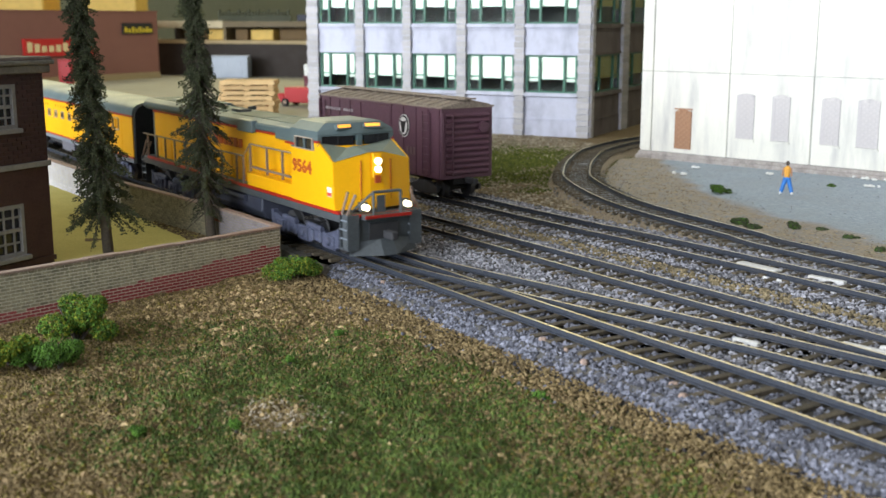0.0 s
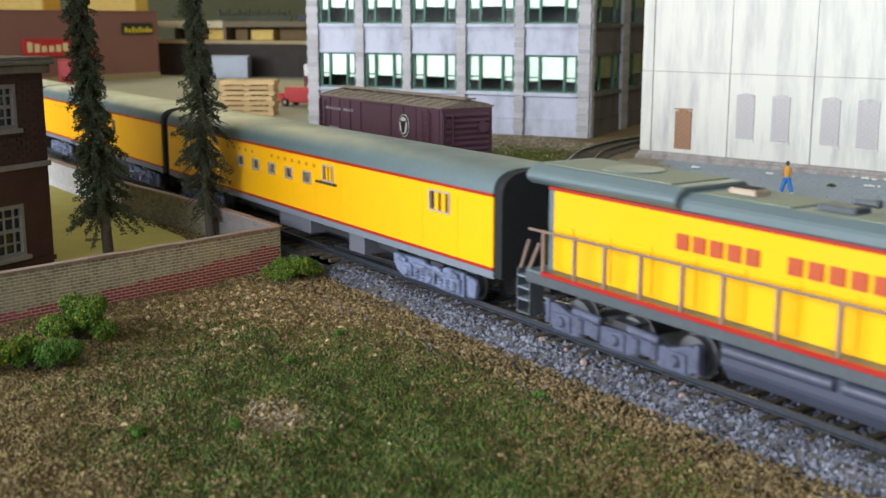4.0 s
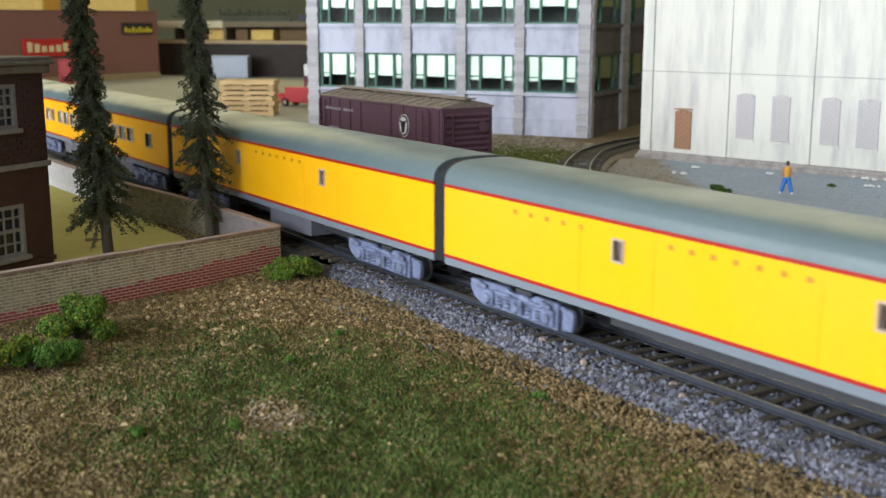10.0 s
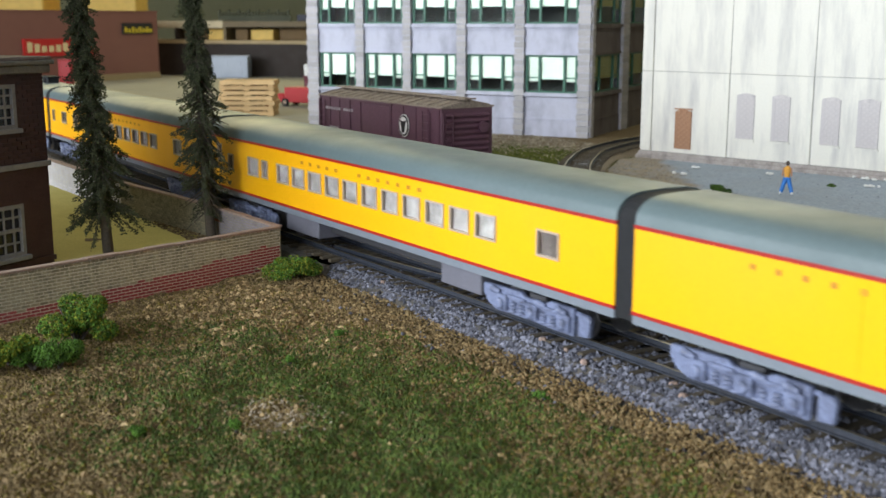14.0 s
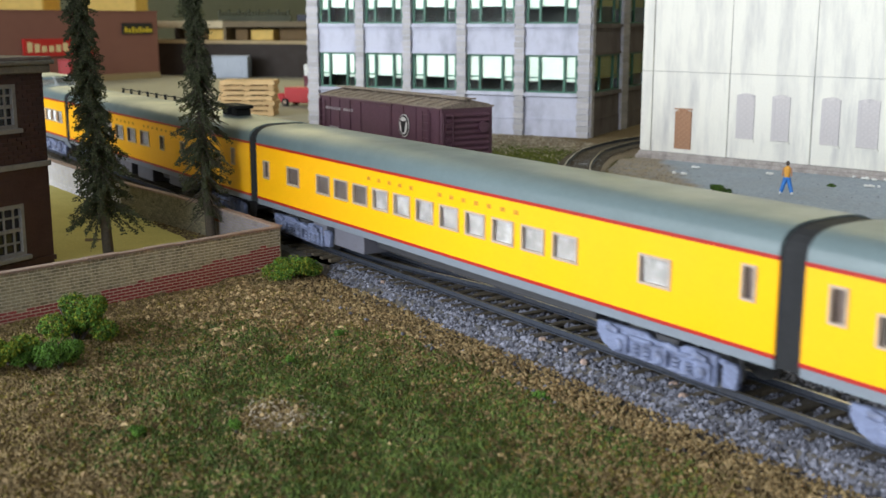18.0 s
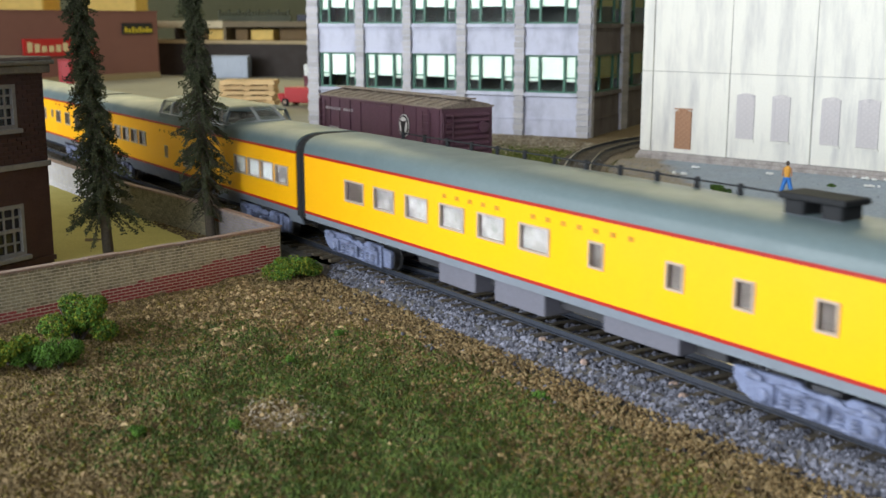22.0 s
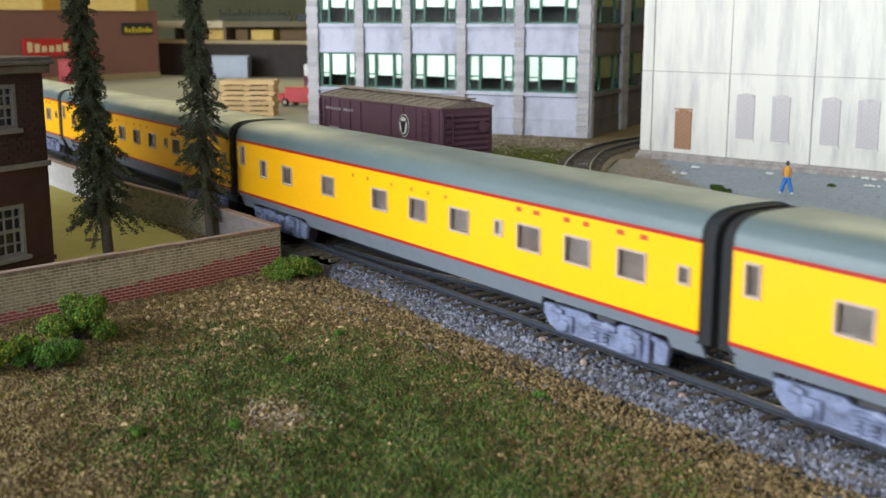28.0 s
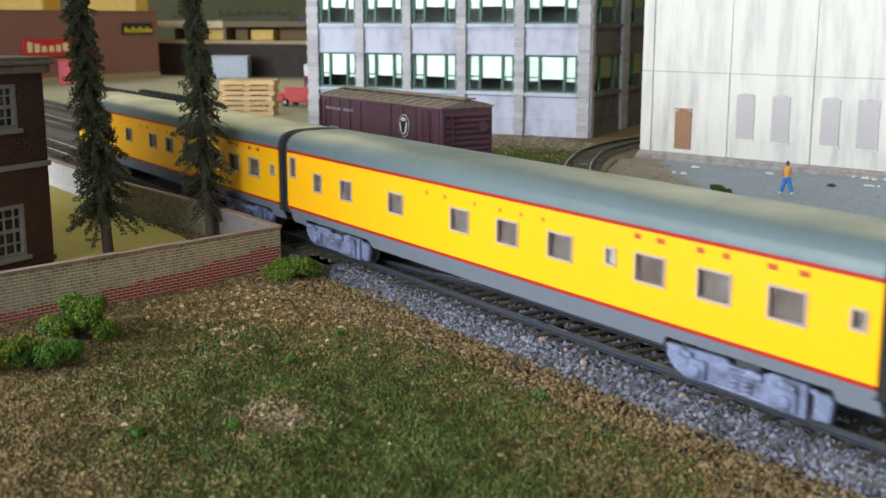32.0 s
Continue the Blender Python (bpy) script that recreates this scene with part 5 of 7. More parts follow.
def office():
    m = pose(-0.764, 0.4229, 0, 0, 0, 30.8)
    b = thing("office_building", "pale concrete office block with green framed windows", "office building", m=m)
    edges = [(-0.284, -0.271), (-0.2297, -0.2204), (-0.1789, -0.1699), (-0.1232, -0.1135), (-0.0662, -0.0564), (-0.0066, 0.0052)]
    office_wall(b, edges, pose(0, 0, 0), SHADE, True)
    side = pose(0.0050, 0.0, 0, 0, 0, 90)
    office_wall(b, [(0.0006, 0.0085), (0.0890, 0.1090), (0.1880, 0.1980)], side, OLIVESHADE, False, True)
    part("side_wall", Geo().box(-0.284, -0.282, 0.008, 0.198, 0, 0.2095), STONE, b)
    part("rear_wall", Geo().box(-0.282, 0.0, 0.196, 0.198, 0, 0.2095), STONE, b)
    part("roof", Geo().box(-0.284, 0.004, 0.0, 0.198, 0.2095, 0.214), ROOF, b, "flat grey roof")
    part("inner_partition", Geo().box(-0.27, -0.016, 0.030, 0.031, 0, 0.2095), DARKIN, b)
    part("inner_floor", Geo().box(-0.27, -0.01, 0.010, 0.030, 0.0330, 0.0345), DARKIN, b)
    part("inner_floor", Geo().box(-0.27, -0.01, 0.010, 0.030, 0.0940, 0.0950), DARKIN, b)
    return b


office()


# ---- white warehouse ----
def arch(x0, x1, z0, z1, rise=0.0016, n=6):
    pts = [(x0, z0), (x1, z0), (x1, z1 - rise)]
    for i in range(1, n):
        t = i / n
        pts.append((x1 + (x0 - x1) * t, z1 - rise + rise * math.sin(math.pi * t)))
    return pts + [(x0, z1 - rise)]


def warehouse():
    b = thing("white_warehouse", "white plaster warehouse with bricked-up arched windows", "warehouse", m=pose(-0.6283, 0.3639, 0, 0, 0, 13.7))
    L, D, H = 0.46, 0.16, 0.21
    cols = [0.0, 0.0095, 0.0722, 0.1343, 0.1965, 0.262, 0.326, 0.39, L]
    rows = [0.0062, 0.0650, 0.1260, H]
    for i, (a, c) in enumerate(zip(cols, cols[1:])):
        for z0, z1 in zip(rows, rows[1:]):
            proud = -0.0008 if i == 0 else 0.0
            part("wall_panel", Geo().box(a + 0.0003, c - 0.0003 + 0.0001, proud, 0.004, z0 + 0.00016, z1 - 0.00016), WHITEWALL, b, "weathered white wall panel", bevel=0.0002)
    for a, c in zip(cols[1:], cols[2:]):
        part("pilaster", Geo().box(c - 0.0105, c - 0.0004, -0.0006, 0.0002, 0.0064, 0.0646), WHITEWALL, b, "white lower pilaster")
    part("wall_core", Geo().box(0.0004, L, 0.0004, 0.006, 0, H), JOINT, b, "grimy wall in the joints")
    part("side_wall", Geo().box(-0.0004, 0.004, 0.006, D, 0, H), WHITEWALL, b, "white side wall")
    part("side_wall", Geo().box(L - 0.004, L, 0.006, D, 0, H), WHITEWALL, b)
    part("rear_wall", Geo().box(0.004, L - 0.004, D - 0.004, D, 0, H), WHITEWALL, b)
    part("roof", Geo().box(0.0, L, 0.0, D, H, H + 0.004), ROOF, b, "flat grey roof")
    part("plinth", Geo().box(-0.002, L, -0.0030, 0.0012, 0, 0.0036), PLINTH, b, "dirty white plinth step", bevel=0.0003)
    part("plinth", Geo().box(-0.001, L, -0.0016, 0.0012, 0.0036, 0.0061), PLINTH, b, "dirty white plinth step", bevel=0.0003)
    door = part("bricked_door", Geo().prism(arch(0.0295, 0.0432, 0.0095, 0.0382), -0.0006, 0.0005, axis="y"), RUSTDOOR, b, "rust-brown bricked-up doorway")
    brick_face(door, 0.0297, 0.0430, 0.0098, 0.0366, -0.0007, 0.0046, 0.0018, 0.0003, lambda x, z: RUSTDOOR, depth=0.0003)
    part("lintel", Geo().box(0.0290, 0.0437, -0.0009, 0.0004, 0.0380, 0.0390), RUSTDOOR, b)
    for x0, x1 in ((0.0786, 0.0922), (0.1052, 0.1184), (0.1405, 0.1536), (0.1652, 0.1796), (0.2050, 0.2186), (0.2314, 0.2450)):
        w = part("bricked_window", Geo().prism(arch(x0, x1, 0.0205, 0.0520), -0.0005, 0.0005, axis="y"), BRICKED, b, "grey bricked-up arched window")
        brick_face(w, x0 + 0.0003, x1 - 0.0003, 0.0207, 0.0500, -0.0006, 0.0045, 0.0018, 0.0002, lambda x, z: BRICKED, depth=0.00012)
        part("window_sill", Geo().box(x0 - 0.0008, x1 + 0.0008, -0.0012, 0.0004, 0.0188, 0.0203), WHITEWALL, b, "white window sill")
    return b


warehouse()
for x, y, r in ((-0.5393, 0.3158, 0.006), (-0.4548, 0.3985, 0.012), (-0.5560, 0.348, 0.003), (-0.43, 0.372, 0.004), (-0.505, 0.365, 0.002)):
    g = Geo()
    for k in range(7):
        g.ball((random.uniform(-r, r), random.uniform(-r * 0.3, r * 0.3), 0.0006), random.uniform(0.001, 0.0022), random.uniform(0.0008, 0.0016), 0.0008, n=6, rings=4)
    solo("plaster_scrap", g, WHITEP, "white plaster scraps on the grey lot", "scrap", "scraps of plaster", m=pose(x, y, 0.0014, 0, 0, 13))


# ---- brick walls of the yard ----
PALEPRINT = surface("pale_printed_brick", (0.74, 0.73, 0.80), 0.8, vary=0.12, stain=200, dirt=(0.42, 0.30, 0.33), dirt_amt=0.4, per=0.2)

# Dirtier copy of the printed brick, darkened further by the corner's shade.
MIDPRINT = surface("dirty_shaded_printed_brick", (0.24, 0.215, 0.25), 0.8, vary=0.2, stain=140, dirt=(0.17, 0.13, 0.13), dirt_amt=0.9, per=0.2)


def yard_wall(name, p0, p1, h, pick, label, bw=0.0034, bh=0.00119, core=None):
    L = math.dist(p0, p1)
    ang = math.degrees(math.atan2(p1[1] - p0[1], p1[0] - p0[0]))
    w = thing(name, label, "wall", "walls of the walled yard", m=pose(p0[0], p0[1], 0, 0, 0, ang))
    part("wall_core", Geo().box(0, L, -0.0009, 0.0008, -0.002, h - 0.0008), core or MORTAR, w, "mortar core")
    g = Geo()
    n = max(2, int(L / 0.012))
    for i in range(n):
        part("coping_stone", Geo().box(L * i / n + 0.0001, L * (i + 1) / n - 0.0001, -0.0016, 0.0016, h - 0.0007, h + 0.0001 + random.uniform(-0.0001, 0.0002)), COPING, w)
    brick_face(w, 0, L, -0.0024, h - 0.0010, -0.0009, bw, bh, 0.00030, lambda x, z: pick(x / L, z), depth=0.00012, limit=300)
    return w


def front_pick(s, z):
    edge = 0.0026 + 0.0078 * max(0.0, 1 - s * 1.15) ** 2 + 0.0012 * noise.noise((s * 30, z * 400, 1))
    return BRICKRED if z < edge else BRICKGREY


# the front wall runs from the corner by the track towards the viewer
yard_wall("yard_wall", (-0.3820, -0.1990), (-0.4250, -0.0272), 0.0174, lambda s, z: front_pick(1 - s, z), "low grey-brown brick wall with a dark red foot")
yard_wall("yard_wall", (-0.4975, -0.0292), (-0.4265, -0.0262), 0.0172, lambda s, z: BRICKRED if noise.noise((s * 9, z * 300, 8)) > 0.42 else MIDPRINT, "low wall faced with pale printed brick", core=MORTARDIM)
yard_wall("yard_wall", (-0.5926, -0.0400), (-0.4985, -0.0294), 0.0172, lambda s, z: BRICKGREY, "low weathered grey-brown brick wall along the track", core=MORTARDIM)
yard_wall("yard_wall", (-0.7600, -0.0475), (-0.5936, -0.0402), 0.0172, lambda s, z: PALEPRINT, "low wall faced with pale printed brick")
sheet("yard_field", [(-0.3865, -0.199), (-0.4275, -0.0275), (-0.50, -0.0310), (-0.594, -0.042), (-0.78, -0.049), (-0.86, -0.10), (-0.86, -0.26), (-0.3865, -0.26)], 0.0012, FIELD, "yellow-green grass mat inside the walled yard", "ground cover")


# ---- brick house at the yard ----
def house():
    b = thing("brick_house", "dark maroon brick house with white sash windows", "house", m=pose(-0.480, -0.105, 0, 0, 0, 119))
    # D runs on unseen far to the back so the house shades the train.
    L, D, H = 0.085, 0.27, 0.0805
    wins = [(-0.0335, -0.0145, 0.0075, 0.0285), (-0.0335, -0.0145, 0.0590, 0.0765), (-0.0680, -0.0490, 0.0075, 0.0285), (-0.0680, -0.0490, 0.0590, 0.0765)]
    g = Geo().panel(-L, 0, 0, H, 0.0, 0.004, wins)
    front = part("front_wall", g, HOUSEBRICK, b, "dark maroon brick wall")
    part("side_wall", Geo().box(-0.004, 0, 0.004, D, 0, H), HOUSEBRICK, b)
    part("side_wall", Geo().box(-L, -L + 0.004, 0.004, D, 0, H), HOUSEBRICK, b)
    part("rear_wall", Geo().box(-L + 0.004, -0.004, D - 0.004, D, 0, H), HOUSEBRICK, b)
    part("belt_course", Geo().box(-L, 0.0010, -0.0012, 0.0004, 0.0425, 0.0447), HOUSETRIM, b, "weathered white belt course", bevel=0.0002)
    part("water_table", Geo().box(-L, 0.0006, -0.0008, 0.0004, 0.0028, 0.0048), HOUSEBRICK, b)
    holes = [(a - 0.0012, c + 0.0012, z0 - 0.0022, z1 + 0.002) for a, c, z0, z1 in wins] + [(-1, 1, 0.0420, 0.0452)]
    brick_face(front, -0.050, 0.0, 0.0452, H, 0.0, 0.0046, 0.0017, 0.0003, lambda x, z: HOUSEBRICK, holes, depth=0.0004, limit=200)
    for a, c, z0, z1 in wins:
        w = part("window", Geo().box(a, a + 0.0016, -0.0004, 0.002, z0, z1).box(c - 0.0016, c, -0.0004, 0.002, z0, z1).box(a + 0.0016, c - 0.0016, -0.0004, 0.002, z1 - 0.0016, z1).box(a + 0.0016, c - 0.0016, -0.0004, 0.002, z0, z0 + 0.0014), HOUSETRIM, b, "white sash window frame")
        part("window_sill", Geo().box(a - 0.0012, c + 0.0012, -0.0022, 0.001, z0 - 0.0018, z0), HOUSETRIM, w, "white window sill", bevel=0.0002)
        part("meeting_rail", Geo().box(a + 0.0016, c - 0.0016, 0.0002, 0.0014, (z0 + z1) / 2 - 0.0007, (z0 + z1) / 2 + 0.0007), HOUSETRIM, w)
        for k in (1, 3):
            zc = z0 + (z1 - z0) * k / 4
            part("glazing_bar", Geo().box(a + 0.0016, c - 0.0016, 0.0006, 0.0012, zc - 0.0004, zc + 0.0004), HOUSETRIM, w)
        for k in (1, 2, 3):
            xc = a + (c - a) * k / 4
            part("glazing_bar", Geo().box(xc - 0.0004, xc + 0.0004, 0.0006, 0.0012, z0 + 0.0014, z1 - 0.0016), HOUSETRIM, w)
        part("pane", Geo().box(a + 0.0015, c - 0.0015, 0.0013, 0.0017, z0 + 0.001, z1 - 0.001), DARKGLASS, w)
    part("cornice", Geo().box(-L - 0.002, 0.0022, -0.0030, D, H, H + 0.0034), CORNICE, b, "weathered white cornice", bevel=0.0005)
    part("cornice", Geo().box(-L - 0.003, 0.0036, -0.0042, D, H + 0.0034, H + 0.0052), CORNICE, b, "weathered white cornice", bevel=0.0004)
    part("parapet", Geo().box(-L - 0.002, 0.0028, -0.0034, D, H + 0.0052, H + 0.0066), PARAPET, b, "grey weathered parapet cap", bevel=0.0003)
    # height above the visible part is added to block window light
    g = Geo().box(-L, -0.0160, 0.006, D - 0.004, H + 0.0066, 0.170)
    t = part("upper_storey", g, HOUSEBRICK, b, "set-back maroon brick upper part, raised out of view to cast shade")
    brick_face(t, -0.036, -0.016, H + 0.007, 0.118, 0.0060, 0.0046, 0.0017, 0.0003, lambda x, z: HOUSEBRICK, depth=0.0004, limit=100)
    return b


house()


# ---- spruce trees ----
def island_material(name, dark, light, rough=0.9):
    mt = bpy.data.materials.new(name)
    mt.use_nodes = True
    nt = mt.node_tree
    b = nt.nodes["Principled BSDF"]
    r = nt.nodes.new("ShaderNodeNewGeometry").outputs["Random Per Island"]
    tc = nt.nodes.new("ShaderNodeTexCoord").outputs["Object"]
    c = ramp(nt, r, [(0.0, dark), (0.6, tuple((a + b2) / 2 for a, b2 in zip(dark, light))), (1.0, light)])
    n = noise_tex(nt, tc, 90, 3)
    c = mix(nt, 1.0, c, ramp(nt, n, [(0.3, (0.6, 0.6, 0.6)), (0.7, (1, 1, 1))]), "MULTIPLY")
    nt.links.new(c, b.inputs["Base Color"])
    b.inputs["Roughness"].default_value = rough
    b.inputs["Specular IOR Level"].default_value = 0.25
    return mt


SPRUCE = island_material("spruce_needle_clumps", (0.035, 0.045, 0.025), (0.105, 0.118, 0.062))
FOAM_A = island_material("bright_green_foam", (0.022, 0.055, 0.008), (0.12, 0.25, 0.03))
FOAM_B = island_material("yellow_green_foam", (0.08, 0.10, 0.007), (0.30, 0.33, 0.03))
TURF = island_material("turf_clumps", (0.032, 0.055, 0.012), (0.110, 0.155, 0.030))
TURFMID = island_material("yellow_green_turf_clumps", (0.050, 0.070, 0.010), (0.17, 0.185, 0.032))
TURFPALE = island_material("dry_turf_clumps", (0.085, 0.070, 0.012), (0.21, 0.165, 0.036))
STONES = island_material("blue_grey_ballast_stones", (0.04, 0.04, 0.05), (0.29, 0.30, 0.375))
SHADOWCRUMB = island_material("corner_shadow_crumbs", (0.014, 0.011, 0.008), (0.075, 0.058, 0.038))
# Paler ballast for the yard, the window glare there put into its colour.
GLARESTONES = island_material("glare_lit_ballast_stones", (0.10, 0.10, 0.115), (0.52, 0.52, 0.59))
YARDTAN = island_material("tan_yard_grit", (0.15, 0.120, 0.070), (0.46, 0.37, 0.23))
YARDGREY = island_material("grey_yard_grit", (0.10, 0.10, 0.10), (0.36, 0.36, 0.38))
GRIT = island_material("grey_lot_grit", (0.16, 0.17, 0.19), (0.42, 0.43, 0.44))
TALUS = island_material("tan_talus_stones", (0.15, 0.095, 0.045), (0.54, 0.40, 0.215))
PALECHIP = island_material("pale_dusty_chips", (0.22, 0.18, 0.125), (0.50, 0.44, 0.36))
SANDY = island_material("sandy_dirt_crumbs", (0.20, 0.165, 0.115), (0.54, 0.46, 0.34))
DIRT = island_material("brown_earth_crumbs", (0.075, 0.050, 0.020), (0.36, 0.265, 0.135))


def scatter_mesh(name, P, size, mat, flat=0.7, kind="stone", seed=3):
    """Many small irregular solids at the points P (n x 3), as one mesh."""
    rng = np.random.RandomState(seed)
    n = len(P)
    if kind == "stone":
        base = np.array([(1, 0, 0), (0, 1, 0), (-1, 0, 0), (0, -1, 0), (0, 0, 1), (0, 0, -1)], float)
        tris = np.array([(0, 1, 4), (1, 2, 4), (2, 3, 4), (3, 0, 4), (1, 0, 5), (2, 1, 5), (3, 2, 5), (0, 3, 5)])
    else:
        base = np.array([(1, 0.1, -0.3), (-0.6, 0.8, -0.2), (-0.5, -0.8, -0.3), (0.1, 0.0, 1.0)], float)
        tris = np.array([(0, 1, 3), (1, 2, 3), (2, 0, 3), (2, 1, 0)])
    k = len(base)
    a = rng.uniform(0, 2 * np.pi, n)
    s = size * rng.uniform(0.55, 1.35, n)
    V = base[None] * rng.uniform(0.65, 1.25, (n, k, 1)) + rng.normal(0, 0.16, (n, k, 3))
    V[:, :, 2] *= flat
    c, sn = np.cos(a), np.sin(a)
    x = V[:, :, 0] * c[:, None] - V[:, :, 1] * sn[:, None]
    y = V[:, :, 0] * sn[:, None] + V[:, :, 1] * c[:, None]
    V[:, :, 0], V[:, :, 1] = x, y
    V = V * s[:, None, None] + P[:, None, :]
    F = (tris[None] + (np.arange(n) * k)[:, None, None]).reshape(-1, 3)
    me = bpy.data.meshes.new(name)
    me.from_pydata(V.reshape(-1, 3).tolist(), [], F.tolist())
    me.materials.append(mat)
    return me


def spruce(x, y, height, lean, radius, gap, seed, label, bare=0.0):
    """A tapered trunk, drooping limbs and needle tufts. radius(z): the crown's radius; lean: metres off plumb at the top."""
    rng = random.Random(seed)
    t = thing("spruce_tree", label, "tree", "spruces in the walled yard", m=pose(x, y, 0.001))
    axis = lambda z: Vector((lean[0] * z / height + 0.0012 * math.sin(z * 60 + seed), lean[1] * z / height, z))
    g = Geo()
    rings = []
    for i in range(15):
        z = height * i / 14
        r = 0.0020 * (1 - z / height) + 0.0005
        c = axis(z)
        rings.append([(c.x + r * math.cos(k * math.pi / 4) * (1 + 0.12 * rng.uniform(-1, 1)), c.y + r * math.sin(k * math.pi / 4), c.z - 0.002 * (i == 0)) for k in range(8)])
    g.loft(rings)
    part("trunk", g, BARK, t, "grey-brown trunk", smooth=1.2)
    limbs = Geo()
    tufts = []
    z = gap
    while z < height:
        r = radius(z) * (0.72 + 0.5 * abs(noise.noise((z * 95, seed, 0)))) * (1.25 if rng.random() < 0.12 else 1.0)
        turn = rng.uniform(0, 2 * math.pi)
        for k in range(4):
            a = turn + k * 1.57 + rng.uniform(-0.5, 0.5)
            L = r * rng.uniform(0.45, 1.1)
            c = axis(z)
            droop = rng.uniform(0.25, 1.0)
            tip = c + Vector((math.cos(a) * L, math.sin(a) * L, -L * droop))
            limbs.cyl(c, tip, 0.0004, 0.00012, 4)
            if rng.random() < bare * max(0.0, 1.1 - z / (height * 0.55)):
                continue
            for j in range(int(30 + L * 8600)):
                f = rng.uniform(0.10, 1.10)
                p = c.lerp(tip, f)
                w = 0.00042 + 0.0006 * (1 - f)
                tufts.append((p.x + rng.gauss(0, w), p.y + rng.gauss(0, w), p.z + rng.gauss(0, w) - abs(rng.gauss(0, 0.0008))))
        z += 0.0011
    tagged(part("branch", limbs, BARK, t, "thin brown branches"), kind="stuff")
    tagged(part("crown", scatter_mesh("crown", np.array(tufts), 0.00047, SPRUCE, 0.9, "tuft", seed), SPRUCE, t, "dark green needle crown with gaps"), kind="stuff")
    return t


def rad_one(z):
    return max(0.0040, 0.0165 - 0.128 * (z - 0.026) + 0.42 * max(0.0, z - 0.045) ** 2)


def rad_two(z):
    return max(0.0042, 0.0132 - 0.19 * max(0.0, z - 0.062))


spruce(-0.4846, -0.0803, 0.185, (0.0, -0.0120), rad_one, 0.0215, 5, "dark green spruce with a bare leaning trunk")
spruce(-0.4830, -0.0338, 0.180, (-0.0030, -0.0060), rad_two, 0.0160, 9, "thin dark spruce with sparse drooping limbs", 0.65)


# ---- bushes and weeds ----
def bush(x, y, w, h, mats, seed, label, category="bush", group="bushes"):
    """Clumps of foam foliage on a short stem."""
    rng = random.Random(seed)
    b = thing("bush", label, category, group, m=pose(x, y, 0.0))
    g = Geo()
    for k in range(6):
        a = rng.uniform(0, 6.28)
        g.cyl((0, 0, -0.001), (math.cos(a) * w * 0.3, math.sin(a) * w * 0.3, h * rng.uniform(0.4, 0.8)), 0.0005, 0.0002, 5)
    part("stem", g, BARK, b)
    lobes = [(rng.uniform(-0.38, 0.38) * w, rng.uniform(-0.38, 0.38) * w, rng.uniform(0.22, 0.66) * h, rng.uniform(0.18, 0.30)) for k in range(9)]
    for mt, share in mats:
        pts = []
        for k in range(int(6500 * share * max(0.25, w * h / 0.0004))):
            lx, ly, lz, lr = lobes[rng.randrange(9)]
            v = Vector((rng.gauss(0, 1), rng.gauss(0, 1), rng.gauss(0, 1))).normalized() * rng.uniform(0.55, 1.0)
            pts.append((lx + v.x * lr * w, ly + v.y * lr * w, max(0.0002, lz + v.z * lr * h)))
        tagged(part("foliage", scatter_mesh("foliage", np.array(pts), 0.00046, mt, 0.9, "tuft", seed + len(pts)), mt, b, "crumbly green foam foliage"), kind="stuff")
    return b


bush(-0.3590, -0.1285, 0.0215, 0.0165, [(FOAM_A, 0.8), (FOAM_B, 0.35)], 1, "bright green foam bush at the foot of the brick wall")
bush(-0.3350, -0.1410, 0.0125, 0.0100, [(FOAM_A, 1.0)], 2, "small bright green foam bush on the earth")
bush(-0.3440, -0.1530, 0.0150, 0.0115, [(FOAM_A, 0.6), (FOAM_B, 0.6)], 3, "yellow-green foam bush on the earth")
bush(-0.3405, -0.1650, 0.0110, 0.0120, [(FOAM_B, 1.1), (FOAM_A, 0.2)], 14, "yellow-green foam bush on the earth")
bush(-0.3380, -0.1480, 0.0140, 0.0080, [(FOAM_A, 1.0)], 13, "small bright green foam bush on the earth")
bush(-0.3960, -0.0345, 0.0190, 0.0125, [(FOAM_A, 0.8), (FOAM_B, 0.4)], 4, "bright green foam bush by the wall corner")
for i, (x, y, w, h) in enumerate(((-0.2500, -0.0145, 0.0060, 0.0038), (-0.2318, -0.0385, 0.0040, 0.0022), (-0.1405, 0.0385, 0.0050, 0.0080), (-0.2650, -0.1400, 0.0040, 0.0026), (-0.3180, -0.0560, 0.0032, 0.0020), (-0.2560, -0.1180, 0.0030, 0.0024), (-0.3000, -0.0820, 0.0030, 0.0020))):
    bush(x, y, w, h, [(FOAM_A, 1.0)], 20 + i, "tiny bright green weed in the gravel", "weed", "weeds in the gravel")
for i, (x, y, w, h) in enumerate(((-0.4665, 0.2771, 0.0110, 0.0075), (-0.4483, 0.3557, 0.0060, 0.0035), (-0.3873, 0.2088, 0.0080, 0.0050), (-0.3649, 0.2203, 0.0080, 0.0048), (-0.3533, 0.2300, 0.0055, 0.0026), (-0.3760, 0.2040, 0.0080, 0.0036), (-0.3329, 0.2238, 0.0060, 0.0030), (-0.3060, 0.2080, 0.0050, 0.0030))):
    bush(x, y, w, h, [(FOAM_A, 0.8 if i < 2 else 0.3), (SPRUCE, 0.7 if i > 1 else 0.2)], 40 + i, "dark green weed clump beside the grey lot", "weed", "weeds by the lot")


